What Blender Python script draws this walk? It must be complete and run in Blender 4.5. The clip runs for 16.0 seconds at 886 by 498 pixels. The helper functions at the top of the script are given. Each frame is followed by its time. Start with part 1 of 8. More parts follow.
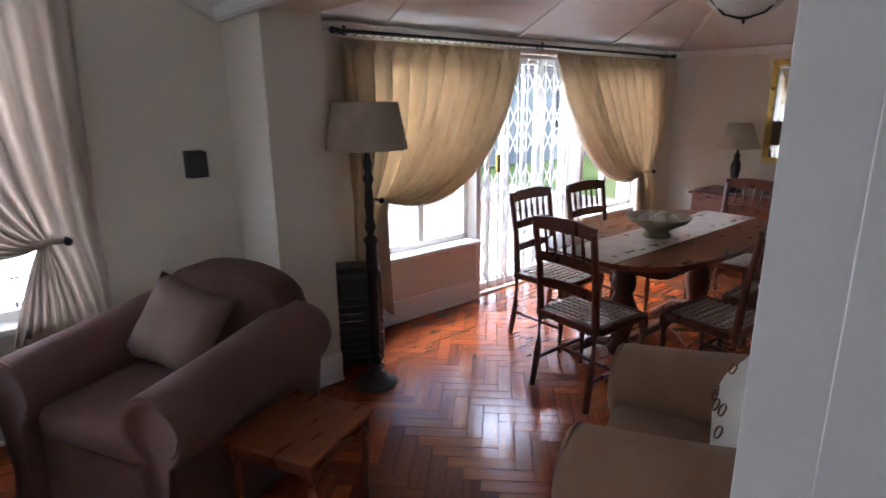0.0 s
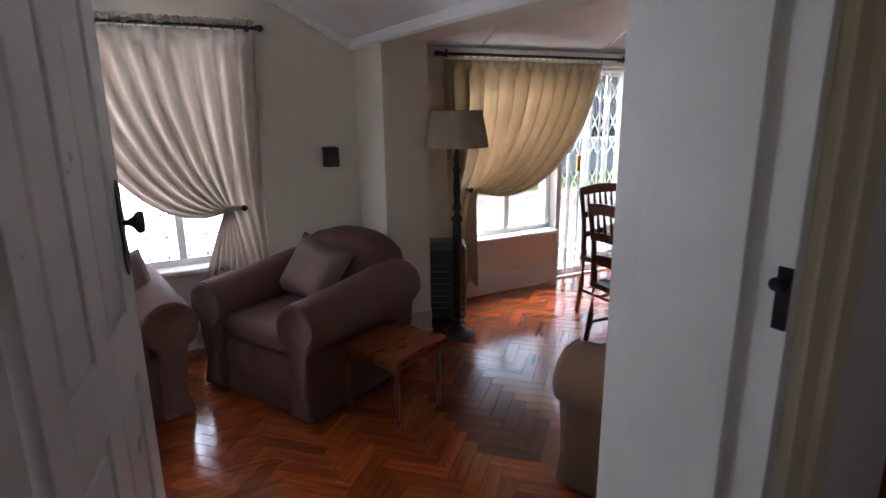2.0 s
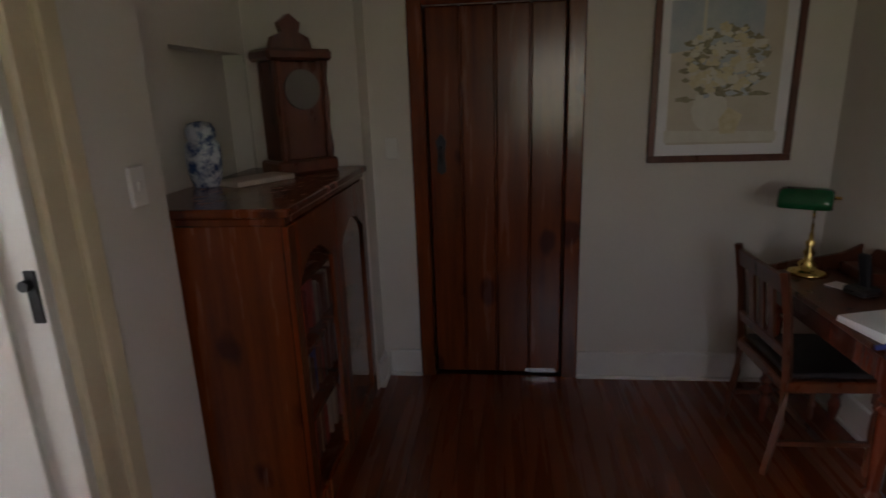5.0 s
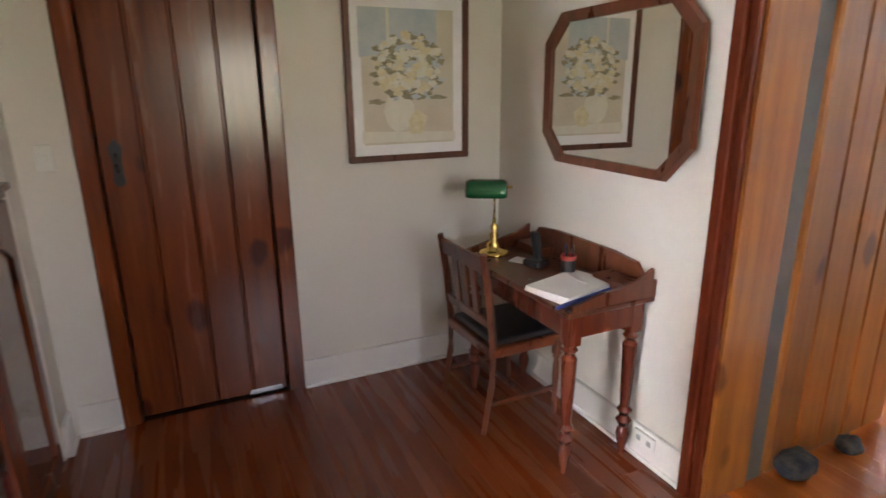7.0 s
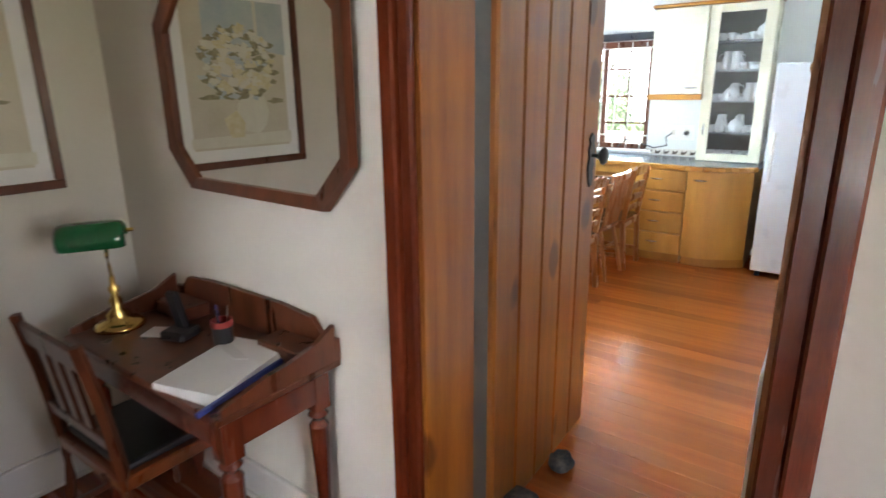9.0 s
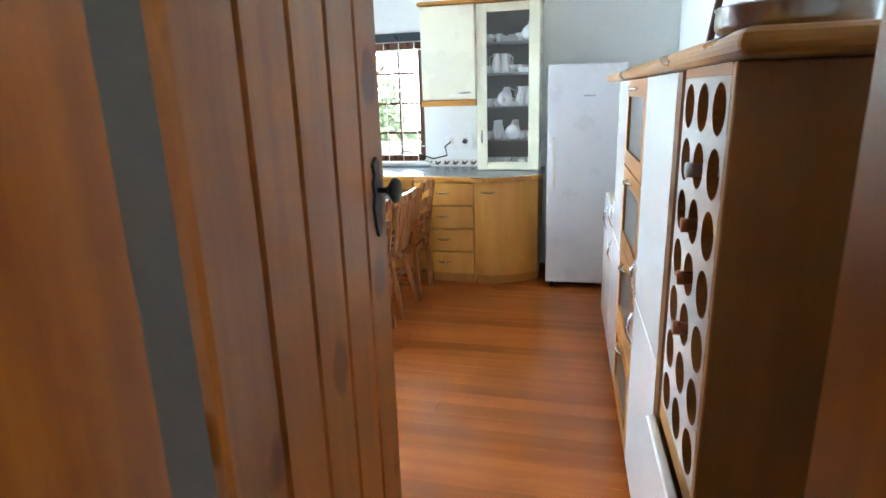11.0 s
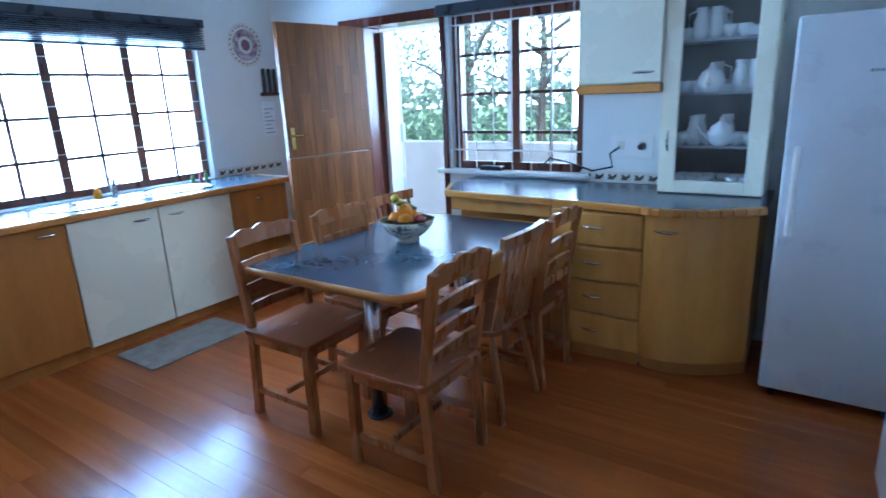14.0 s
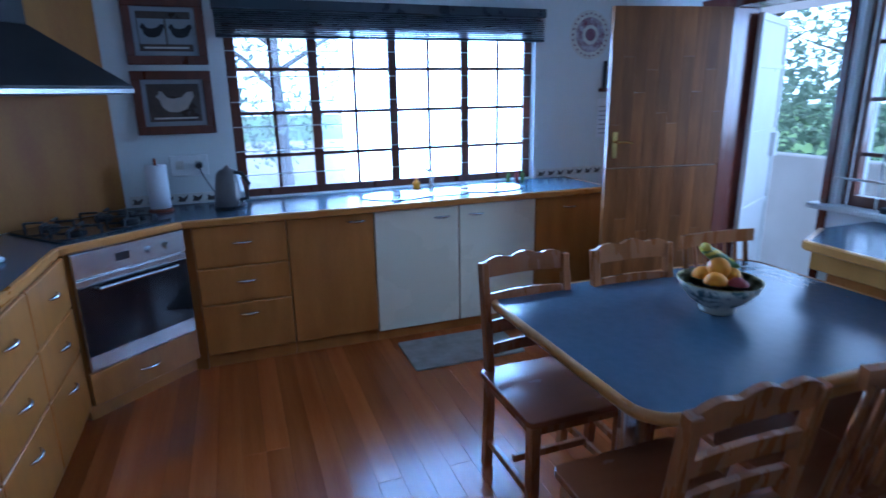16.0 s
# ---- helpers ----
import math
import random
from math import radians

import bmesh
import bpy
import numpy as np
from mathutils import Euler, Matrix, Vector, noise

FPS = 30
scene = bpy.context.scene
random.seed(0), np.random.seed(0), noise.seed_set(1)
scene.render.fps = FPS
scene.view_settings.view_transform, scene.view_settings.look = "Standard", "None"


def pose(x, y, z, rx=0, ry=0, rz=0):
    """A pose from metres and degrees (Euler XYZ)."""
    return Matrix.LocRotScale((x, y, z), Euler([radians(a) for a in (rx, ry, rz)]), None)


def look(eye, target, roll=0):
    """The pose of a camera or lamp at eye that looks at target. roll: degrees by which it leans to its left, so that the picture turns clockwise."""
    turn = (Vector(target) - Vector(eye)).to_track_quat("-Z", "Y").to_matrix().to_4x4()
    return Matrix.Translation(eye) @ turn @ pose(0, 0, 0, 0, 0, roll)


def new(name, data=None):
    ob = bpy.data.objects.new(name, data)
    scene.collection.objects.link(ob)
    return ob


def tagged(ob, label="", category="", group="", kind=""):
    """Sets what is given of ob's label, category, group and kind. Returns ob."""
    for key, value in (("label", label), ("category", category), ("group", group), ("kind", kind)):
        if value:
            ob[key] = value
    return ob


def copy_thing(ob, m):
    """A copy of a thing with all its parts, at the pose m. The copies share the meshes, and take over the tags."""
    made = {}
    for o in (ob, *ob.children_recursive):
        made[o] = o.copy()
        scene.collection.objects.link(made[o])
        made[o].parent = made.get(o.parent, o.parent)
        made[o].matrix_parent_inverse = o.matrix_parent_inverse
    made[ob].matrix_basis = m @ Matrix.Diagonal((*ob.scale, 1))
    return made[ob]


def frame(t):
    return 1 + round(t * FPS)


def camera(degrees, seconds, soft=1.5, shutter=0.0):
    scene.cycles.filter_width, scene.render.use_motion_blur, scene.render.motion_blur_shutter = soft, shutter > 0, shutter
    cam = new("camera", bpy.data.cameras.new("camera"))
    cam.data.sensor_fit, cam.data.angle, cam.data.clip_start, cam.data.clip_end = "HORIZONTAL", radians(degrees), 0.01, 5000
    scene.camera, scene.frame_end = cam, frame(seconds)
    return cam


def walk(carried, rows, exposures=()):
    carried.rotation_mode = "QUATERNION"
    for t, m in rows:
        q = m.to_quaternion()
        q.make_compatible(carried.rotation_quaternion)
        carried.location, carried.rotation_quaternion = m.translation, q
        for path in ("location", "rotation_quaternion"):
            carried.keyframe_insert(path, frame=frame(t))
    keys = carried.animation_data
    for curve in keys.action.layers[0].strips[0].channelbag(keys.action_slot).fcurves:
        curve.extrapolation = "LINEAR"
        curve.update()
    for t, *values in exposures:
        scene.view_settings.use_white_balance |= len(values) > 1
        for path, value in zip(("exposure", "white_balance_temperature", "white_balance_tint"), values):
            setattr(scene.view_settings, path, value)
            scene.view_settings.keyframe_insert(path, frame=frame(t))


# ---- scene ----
cam = camera(75.92, 16.0, shutter=0.4)
# seconds, eye, heading, pitch, roll
ROWS = [
    (0, -0.067, 0.419, 1.537, -39.94, -14.74, -0.51),
    (0.5, -0.118, 0.269, 1.509, -34.55, -14.19, -1.06),
    (1, -0.152, 0.039, 1.507, -28.74, -13.96, -0.89),
    (1.5, -0.220, -0.157, 1.520, -27.28, -13.91, -0.80),
    (2, -0.337, -0.353, 1.559, -28.14, -14.17, -0.57),
    (2.5, -0.473, -0.488, 1.603, -36.49, -14.49, -0.13),
    (3, -0.549, -0.640, 1.625, -48.03, -14.46, -0.12),
    (3.5, -0.562, -0.794, 1.628, -56.72, -14.57, -0.88),
    (4, -0.521, -0.831, 1.650, -65.42, -14.86, -0.87),
    (4.5, -0.434, -0.822, 1.609, -74.93, -15.08, -1.46),
    (6.8, -0.321, -0.692, 1.606, -111.95, -15.84, -0.84),
    (7, -0.273, -0.720, 1.599, -114.89, -15.77, -0.56),
    (7.5, -0.190, -0.833, 1.601, -120.74, -15.83, -0.31),
    (8, -0.086, -1.003, 1.589, -128.01, -15.75, -0.53),
    (8.5, 0.019, -1.140, 1.583, -135.37, -15.53, -0.72),
    (9, 0.123, -1.324, 1.580, -143.50, -15.69, -0.66),
    (9.5, 0.219, -1.497, 1.605, -150.33, -15.85, -0.43),
    (10, 0.344, -1.697, 1.602, -161.03, -15.92, -0.59),
    (12.5, 0.518, -2.988, 1.504, -166.94, -15.04, -2.12),
    (13, 0.510, -3.314, 1.524, -162.74, -15.14, -2.59),
    (13.5, 0.558, -3.515, 1.494, -154.98, -14.92, -2.63),
    (14, 0.628, -3.717, 1.495, -145.90, -15.17, -2.42),
    (14.5, 0.697, -3.882, 1.504, -139.66, -15.62, -2.30),
    (15, 0.772, -4.059, 1.545, -128.53, -15.85, -1.94),
    (15.5, 0.824, -4.242, 1.523, -119.41, -15.36, -1.59),
    (16, 0.899, -4.408, 1.547, -109.88, -15.16, -1.04),
]
walk(cam, [(t, pose(x, y, z, 90 + pitch, 0, yaw) @ pose(0, 0, 0, 0, 0, roll)) for t, x, y, z, yaw, pitch, roll in ROWS],
     exposures=[(0, 0.9, 5850, 17), (1.0, 0.7, 5850, 17), (2.0, 0.75, 6000, 17), (3.5, 1.0, 6300, 17), (4.5, 1.15, 6700, 17), (6.8, 3.5, 7000, 17), (8, 3.35, 6900, 15), (10, 3.0, 6900, 12), (12.5, 2.32, 5700, 8), (13.5, 1.82, 4850, 8), (14.5, 1.42, 4500, 11), (16, 0.75, 4250, 14)])

# ---- world, sun, daylight at the openings, added hall fill ----
world = bpy.data.worlds.new("world")
scene.world = world
world.use_nodes = True
wn = world.node_tree.nodes
sky = wn.new("ShaderNodeTexSky")
sky.sky_type = "NISHITA"
sky.sun_disc = False
sky.sun_elevation, sky.sun_rotation = radians(62), radians(265)
wn["Background"].inputs["Strength"].default_value = 0.12
world.node_tree.links.new(sky.outputs["Color"], wn["Background"].inputs["Color"])


def lamp(name, kind, energy, m, size=(1, 1), color=(1, 1, 1), angle=0.5):
    d = bpy.data.lights.new(name, kind)
    d.energy, d.color = energy, color
    if kind == "SUN":
        d.angle = radians(angle)
    else:
        d.shape, d.size, d.size_y = "RECTANGLE", size[0], size[1]
    ob = new(name, d)
    ob.matrix_world = m
    return ob


lamp("sun", "SUN", 4.0, look((0, 0, 30), (12, 1.2, 0)), color=(1.0, 0.95, 0.88), angle=0.5)
DAY = (0.86, 0.93, 1.0)
lamp("window_light_living", "AREA", 54, look((-0.58, 3.76, 1.27), (-0.5, 1.2, 1.1)), (1.7, 1.38), DAY)
lamp("window_light_dining", "AREA", 390, look((3.5, 4.45, 2.45), (3.3, 1.2, 0.1)), (3.6, 0.9), DAY)
lamp("window_light_sink", "AREA", 47, look((5.0, -5.87, 1.45), (2.0, -5.5, 1.27)), (1.40, 1.04), (0.62, 0.82, 1.0))
lamp("window_light_back", "AREA", 19, look((2.0, -8.9, 1.68), (2.2, -5.5, 1.5)), (1.3, 1.05), (0.78, 0.9, 1.0))
# Fill lamp in an unseen, added opening, to brighten the hall.
lamp("window_light_hall", "AREA", 1.8, look((-1.9, -1.6, 1.6), (3, -1.6, 1.0)), (0.9, 1.0), (1.0, 0.93, 0.86))

# ---- materials ----
MATS = {}


def noise_mat(name, a, b, rough=0.5, scale=6.0, metal=0.0, bump=0.1, fine=90.0, stretch=(1, 1, 1), coat=0.0, sheen=0.0,
              vary=0.0, rough_var=0.12, through_light=0.0, detail=5.0, contrast=(0.3, 0.7), spec=0.5):
    """Two-scale mottled surface between colours a and b."""
    m = bpy.data.materials.new(name)
    m.use_nodes = True
    nt = m.node_tree
    nd, lk = nt.nodes, nt.links
    p = nd["Principled BSDF"]
    co = nd.new("ShaderNodeTexCoord")
    mp = nd.new("ShaderNodeMapping")
    mp.inputs["Scale"].default_value = stretch
    lk.new(co.outputs["Object"], mp.inputs["Vector"])
    oi = nd.new("ShaderNodeObjectInfo")
    off = nd.new("ShaderNodeMath")
    off.operation = "MULTIPLY"
    off.inputs[1].default_value = 37.0
    lk.new(oi.outputs["Random"], off.inputs[0])
    lk.new(off.outputs[0], mp.inputs["Location"])
    n1 = nd.new("ShaderNodeTexNoise")
    n1.inputs["Scale"].default_value, n1.inputs["Detail"].default_value = scale, detail
    n2 = nd.new("ShaderNodeTexNoise")
    n2.inputs["Scale"].default_value, n2.inputs["Detail"].default_value = fine, 3
    for n in (n1, n2):
        lk.new(mp.outputs["Vector"], n.inputs["Vector"])
    mix = nd.new("ShaderNodeMath")
    mix.operation = "MULTIPLY_ADD"
    mix.inputs[1].default_value = 0.25
    lk.new(n2.outputs["Fac"], mix.inputs[0])
    sub = nd.new("ShaderNodeMath")
    sub.operation = "MULTIPLY"
    sub.inputs[1].default_value = 0.78
    lk.new(n1.outputs["Fac"], sub.inputs[0])
    lk.new(sub.outputs[0], mix.inputs[2])
    ramp = nd.new("ShaderNodeValToRGB")
    ramp.color_ramp.elements[0].position, ramp.color_ramp.elements[1].position = contrast
    ramp.color_ramp.elements[0].color, ramp.color_ramp.elements[1].color = (*a, 1), (*b, 1)
    lk.new(mix.outputs[0], ramp.inputs["Fac"])
    col = ramp.outputs["Color"]
    if vary:
        oi = nd.new("ShaderNodeObjectInfo")
        hs = nd.new("ShaderNodeHueSaturation")
        mr = nd.new("ShaderNodeMapRange")
        mr.inputs["To Min"].default_value, mr.inputs["To Max"].default_value = 1 - vary, 1 + vary
        lk.new(oi.outputs["Random"], mr.inputs["Value"])
        geo = nd.new("ShaderNodeNewGeometry")
        ad = nd.new("ShaderNodeMath")
        ad.operation = "ADD"
        lk.new(oi.outputs["Random"], ad.inputs[0])
        lk.new(geo.outputs["Random Per Island"], ad.inputs[1])
        fr = nd.new("ShaderNodeMath")
        fr.operation = "FRACT"
        lk.new(ad.outputs[0], fr.inputs[0])
        lk.new(fr.outputs[0], mr.inputs["Value"])
        lk.new(mr.outputs["Result"], hs.inputs["Value"])
        lk.new(col, hs.inputs["Color"])
        col = hs.outputs["Color"]
    lk.new(col, p.inputs["Base Color"])
    rr = nd.new("ShaderNodeMapRange")
    rr.inputs["To Min"].default_value, rr.inputs["To Max"].default_value = max(0.02, rough - rough_var), min(1, rough + rough_var)
    lk.new(n1.outputs["Fac"], rr.inputs["Value"])
    lk.new(rr.outputs["Result"], p.inputs["Roughness"])
    p.inputs["Metallic"].default_value = metal
    p.inputs["Coat Weight"].default_value = coat
    p.inputs["Coat Roughness"].default_value = 0.15
    p.inputs["Sheen Weight"].default_value = sheen
    p.inputs["Specular IOR Level"].default_value = spec
    if bump:
        bp = nd.new("ShaderNodeBump")
        bp.inputs["Strength"].default_value, bp.inputs["Distance"].default_value = bump, 0.004
        lk.new(mix.outputs[0], bp.inputs["Height"])
        lk.new(bp.outputs["Normal"], p.inputs["Normal"])
    if through_light:
        tr = nd.new("ShaderNodeBsdfTranslucent")
        lk.new(col, tr.inputs["Color"])
        ms = nd.new("ShaderNodeMixShader")
        ms.inputs["Fac"].default_value = through_light
        lk.new(p.outputs[0], ms.inputs[1])
        lk.new(tr.outputs[0], ms.inputs[2])
        lk.new(ms.outputs[0], nd["Material Output"].inputs["Surface"])
    MATS[name] = m
    return m


def wood_mat(name, dark, light, rough=0.35, grain=(1, 1, 12), scale=3.0, vary=0.12, coat=0.2, knots=0.0, bump=0.08):
    """Long-grained wood; grain stretches the noise across the fibres."""
    tone = (1.0, 0.82, 0.48) if light[1] > 0.22 else (0.9, 0.76, 0.6)
    dark, light = [tuple(a * b for a, b in zip(q, tone)) for q in (dark, light)]
    m = noise_mat(name, dark, light, rough, scale, 0, bump, 40.0, grain, coat, 0, vary, 0.1, 0, 8.0, (0.34, 0.68))
    if knots:
        nd, lk = m.node_tree.nodes, m.node_tree.links
        vo = nd.new("ShaderNodeTexVoronoi")
        vo.inputs["Scale"].default_value = knots
        co = nd.new("ShaderNodeTexCoord")
        mp = nd.new("ShaderNodeMapping")
        mp.inputs["Scale"].default_value = (1.0, 1.0, 0.62)
        oi = nd.new("ShaderNodeObjectInfo")
        off = nd.new("ShaderNodeMath")
        off.operation = "MULTIPLY"
        off.inputs[1].default_value = 23.0
        lk.new(oi.outputs["Random"], off.inputs[0])
        lk.new(off.outputs[0], mp.inputs["Location"])
        nz = nd.new("ShaderNodeTexNoise")
        nz.inputs["Scale"].default_value = 9
        mx = nd.new("ShaderNodeMixRGB")
        mx.inputs["Fac"].default_value = 0.06
        lk.new(co.outputs["Object"], mp.inputs["Vector"])
        lk.new(mp.outputs["Vector"], nz.inputs["Vector"])
        lk.new(mp.outputs["Vector"], mx.inputs["Color1"])
        lk.new(nz.outputs["Color"], mx.inputs["Color2"])
        lk.new(mx.outputs["Color"], vo.inputs["Vector"])
        rp = nd.new("ShaderNodeValToRGB")
        rp.color_ramp.elements[0].position, rp.color_ramp.elements[1].position = 0.17, 0.25
        rp.color_ramp.elements[0].color, rp.color_ramp.elements[1].color = (0.3, 0.18, 0.12, 1), (1, 1, 1, 1)
        lk.new(vo.outputs["Distance"], rp.inputs["Fac"])
        mu = nd.new("ShaderNodeMixRGB")
        mu.blend_type = "MULTIPLY"
        mu.inputs["Fac"].default_value = 0.9
        p = nd["Principled BSDF"]
        src = p.inputs["Base Color"].links[0].from_socket
        lk.new(src, mu.inputs["Color1"])
        lk.new(rp.outputs["Color"], mu.inputs["Color2"])
        lk.new(mu.outputs["Color"], p.inputs["Base Color"])
    return m


def glass_mat(name, tint=(1, 1, 1), rough=0.0, ior=1.45):
    m = bpy.data.materials.new(name)
    m.use_nodes = True
    p = m.node_tree.nodes["Principled BSDF"]
    p.inputs["Base Color"].default_value = (*tint, 1)
    p.inputs["Transmission Weight"].default_value = 1
    p.inputs["Roughness"].default_value = rough
    p.inputs["IOR"].default_value = ior
    return m


M_WALL_L = noise_mat("wall_paint_cream", (0.69, 0.64, 0.54), (0.75, 0.70, 0.60), 0.75, 2.0, bump=0.15, fine=60, spec=0.25)
M_WALL_H = noise_mat("wall_paint_hall", (0.64, 0.61, 0.56), (0.70, 0.67, 0.62), 0.72, 2.0, bump=0.15, fine=60, spec=0.3)
M_WALL_K = noise_mat("wall_paint_kitchen", (0.66, 0.67, 0.64), (0.72, 0.73, 0.70), 0.7, 2.0, bump=0.12, fine=60, spec=0.3)
M_CEIL = noise_mat("ceiling_paint", (0.74, 0.73, 0.71), (0.8, 0.79, 0.77), 0.75, 3.0, bump=0.05, spec=0.25)
M_LINING = noise_mat("door_lining_paint", (0.57, 0.54, 0.49), (0.65, 0.62, 0.56), 0.45, 4.0, bump=0.06)
M_TRIM = noise_mat("trim_gloss_white", (0.70, 0.69, 0.66), (0.78, 0.77, 0.74), 0.32, 5.0, bump=0.04)
M_CREAMTRIM = noise_mat("trim_cream", (0.60, 0.51, 0.34), (0.68, 0.59, 0.42), 0.35, 5.0, bump=0.05)
M_PARQ = wood_mat("parquet_block", (0.17, 0.036, 0.010), (0.36, 0.098, 0.028), 0.165, (1, 14, 1), 3.0, 0.28, 0.35)
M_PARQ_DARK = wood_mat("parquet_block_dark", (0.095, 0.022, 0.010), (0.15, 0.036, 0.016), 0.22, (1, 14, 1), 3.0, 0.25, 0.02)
M_GROUT = noise_mat("floor_joint", (0.03, 0.015, 0.01), (0.06, 0.03, 0.02), 0.7, 20)
M_PLANK_K = wood_mat("floor_plank_kitchen", (0.34, 0.092, 0.018), (0.48, 0.165, 0.037), 0.21, (0.4, 9, 1), 1.8, 0.20, 0.1)
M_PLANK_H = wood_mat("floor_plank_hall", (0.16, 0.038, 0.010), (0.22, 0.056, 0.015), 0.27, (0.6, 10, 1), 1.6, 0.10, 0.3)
M_PINE = wood_mat("knotty_pine", (0.22, 0.070, 0.010), (0.39, 0.152, 0.026), 0.33, (9, 9, 0.6), 2.2, 0.16, 0.12, knots=4.5)
M_PINE_D = wood_mat("knotty_pine_red", (0.11, 0.024, 0.007), (0.23, 0.060, 0.015), 0.25, (9, 9, 0.7), 2.2, 0.1, 0.35, knots=4.5)
M_MAHOG = wood_mat("mahogany_gloss", (0.09, 0.018, 0.010), (0.17, 0.038, 0.018), 0.25, (9, 9, 0.8), 2.0, 0.1, 0.4)
M_DARKWOOD = wood_mat("dark_stained_wood", (0.07, 0.022, 0.012), (0.16, 0.05, 0.025), 0.3, (6, 6, 1.2), 3.0, 0.12, 0.3)
M_MIDWOOD = wood_mat("warm_brown_wood", (0.135, 0.036, 0.013), (0.235, 0.072, 0.026), 0.3, (2, 8, 8), 3.0, 0.12, 0.35)
M_DOORWOOD = wood_mat("brown_door_boards", (0.155, 0.064, 0.016), (0.28, 0.130, 0.036), 0.38, (7, 7, 0.8), 3.0, 0.2, 0.03)
M_SEATWOOD = wood_mat("red_brown_seat", (0.27, 0.10, 0.04), (0.33, 0.13, 0.055), 0.25, (2, 7, 2), 2.0, 0.06, 0.3)
M_CHAIRWOOD = wood_mat("orange_pine", (0.32, 0.135, 0.045), (0.45, 0.195, 0.075), 0.28, (6, 6, 1.0), 3.0, 0.1, 0.3)
M_MAPLE = wood_mat("honey_maple_veneer", (0.46, 0.245, 0.065), (0.60, 0.36, 0.12), 0.33, (5, 5, 0.9), 2.0, 0.06, 0.2)
M_MAPLE_B = wood_mat("amber_veneer", (0.33, 0.15, 0.04), (0.46, 0.235, 0.075), 0.33, (5, 5, 0.9), 2.0, 0.08, 0.2)
M_EDGE = wood_mat("wood_edging", (0.42, 0.2, 0.05), (0.55, 0.3, 0.09), 0.3, (1, 1, 6), 3.0, 0.05, 0.3)
M_TOP = noise_mat("laminate_blue_grey", (0.055, 0.085, 0.12), (0.07, 0.10, 0.138), 0.22, 30, bump=0.015, fine=160, rough_var=0.04)
M_WHITE_GLOSS = noise_mat("white_lacquer", (0.77, 0.76, 0.73), (0.80, 0.79, 0.76), 0.16, 2, bump=0.01, rough_var=0.03)
M_HOOD = noise_mat("dark_hood_steel", (0.028, 0.026, 0.026), (0.045, 0.042, 0.042), 0.42, 6, 0.6, 0.0)
M_CREAM_CAB = noise_mat("cream_lacquer", (0.75, 0.71, 0.54), (0.78, 0.74, 0.57), 0.28, 2, bump=0.015)
M_FRIDGE = noise_mat("fridge_enamel", (0.66, 0.69, 0.72), (0.72, 0.75, 0.78), 0.3, 5, bump=0.02)
M_CHROME = noise_mat("brushed_steel", (0.50, 0.51, 0.53), (0.62, 0.63, 0.65), 0.25, 8, 1.0, 0.0, stretch=(1, 1, 8), rough_var=0.03)
M_BRASS = noise_mat("polished_brass", (0.62, 0.42, 0.12), (0.78, 0.56, 0.2), 0.16, 8, 1.0, 0.02)
M_IRON = noise_mat("wrought_iron", (0.012, 0.012, 0.013), (0.03, 0.03, 0.032), 0.42, 12, 0.4, 0.2)
M_BLACK = noise_mat("black_plastic", (0.010, 0.010, 0.012), (0.022, 0.022, 0.025), 0.3, 10, bump=0.03)
M_SOFA = noise_mat("brown_upholstery", (0.105, 0.052, 0.042), (0.16, 0.085, 0.07), 0.9, 5, bump=0.5, fine=420, sheen=0.08, spec=0.15)
M_SOFA_TAN = noise_mat("tan_upholstery", (0.175, 0.098, 0.056), (0.245, 0.142, 0.086), 0.9, 5, bump=0.5, fine=420, sheen=0.08, spec=0.15)
M_PILLOW = noise_mat("taupe_cushion", (0.17, 0.115, 0.095), (0.24, 0.165, 0.14), 0.9, 6, bump=0.5, fine=380, sheen=0.1, spec=0.15)
M_PILLOW_L = noise_mat("cream_cushion", (0.46, 0.43, 0.36), (0.56, 0.52, 0.45), 0.9, 6, bump=0.5, fine=300, sheen=0.3, spec=0.15)
M_CURTAIN_G = noise_mat("gold_curtain", (0.60, 0.49, 0.345), (0.71, 0.60, 0.45), 0.85, 6, bump=0.3, fine=250, stretch=(3, 3, 0.6), sheen=0.2, through_light=0.5, spec=0.15)
M_CURTAIN_C = noise_mat("cream_curtain", (0.56, 0.49, 0.43), (0.68, 0.61, 0.55), 0.85, 6, bump=0.3, fine=250, stretch=(3, 3, 0.6), sheen=0.2, through_light=0.5, spec=0.15)
M_SHADE = noise_mat("lampshade_linen", (0.42, 0.35, 0.26), (0.55, 0.47, 0.37), 0.85, 8, bump=0.4, fine=260, through_light=0.3, spec=0.15)
M_RUG = noise_mat("woven_mat", (0.23, 0.205, 0.17), (0.37, 0.33, 0.28), 0.95, 14, bump=0.8, fine=300, spec=0.1)
M_LACE = noise_mat("runner_linen", (0.42, 0.36, 0.31), (0.56, 0.5, 0.44), 0.9, 12, bump=0.4, fine=250, spec=0.15)
M_PAPER = noise_mat("paper", (0.74, 0.74, 0.76), (0.82, 0.82, 0.83), 0.7, 8, bump=0.03, spec=0.3)
M_CERAMIC = noise_mat("white_ceramic", (0.78, 0.78, 0.76), (0.84, 0.84, 0.82), 0.15, 6, bump=0.02)
M_GREEN = noise_mat("green_glass_enamel", (0.003, 0.10, 0.035), (0.008, 0.16, 0.055), 0.12, 5, bump=0.0, coat=0.6)
M_BLUE = noise_mat("blue_glaze", (0.03, 0.06, 0.16), (0.5, 0.55, 0.62), 0.2, 22, bump=0.02, contrast=(0.42, 0.58))
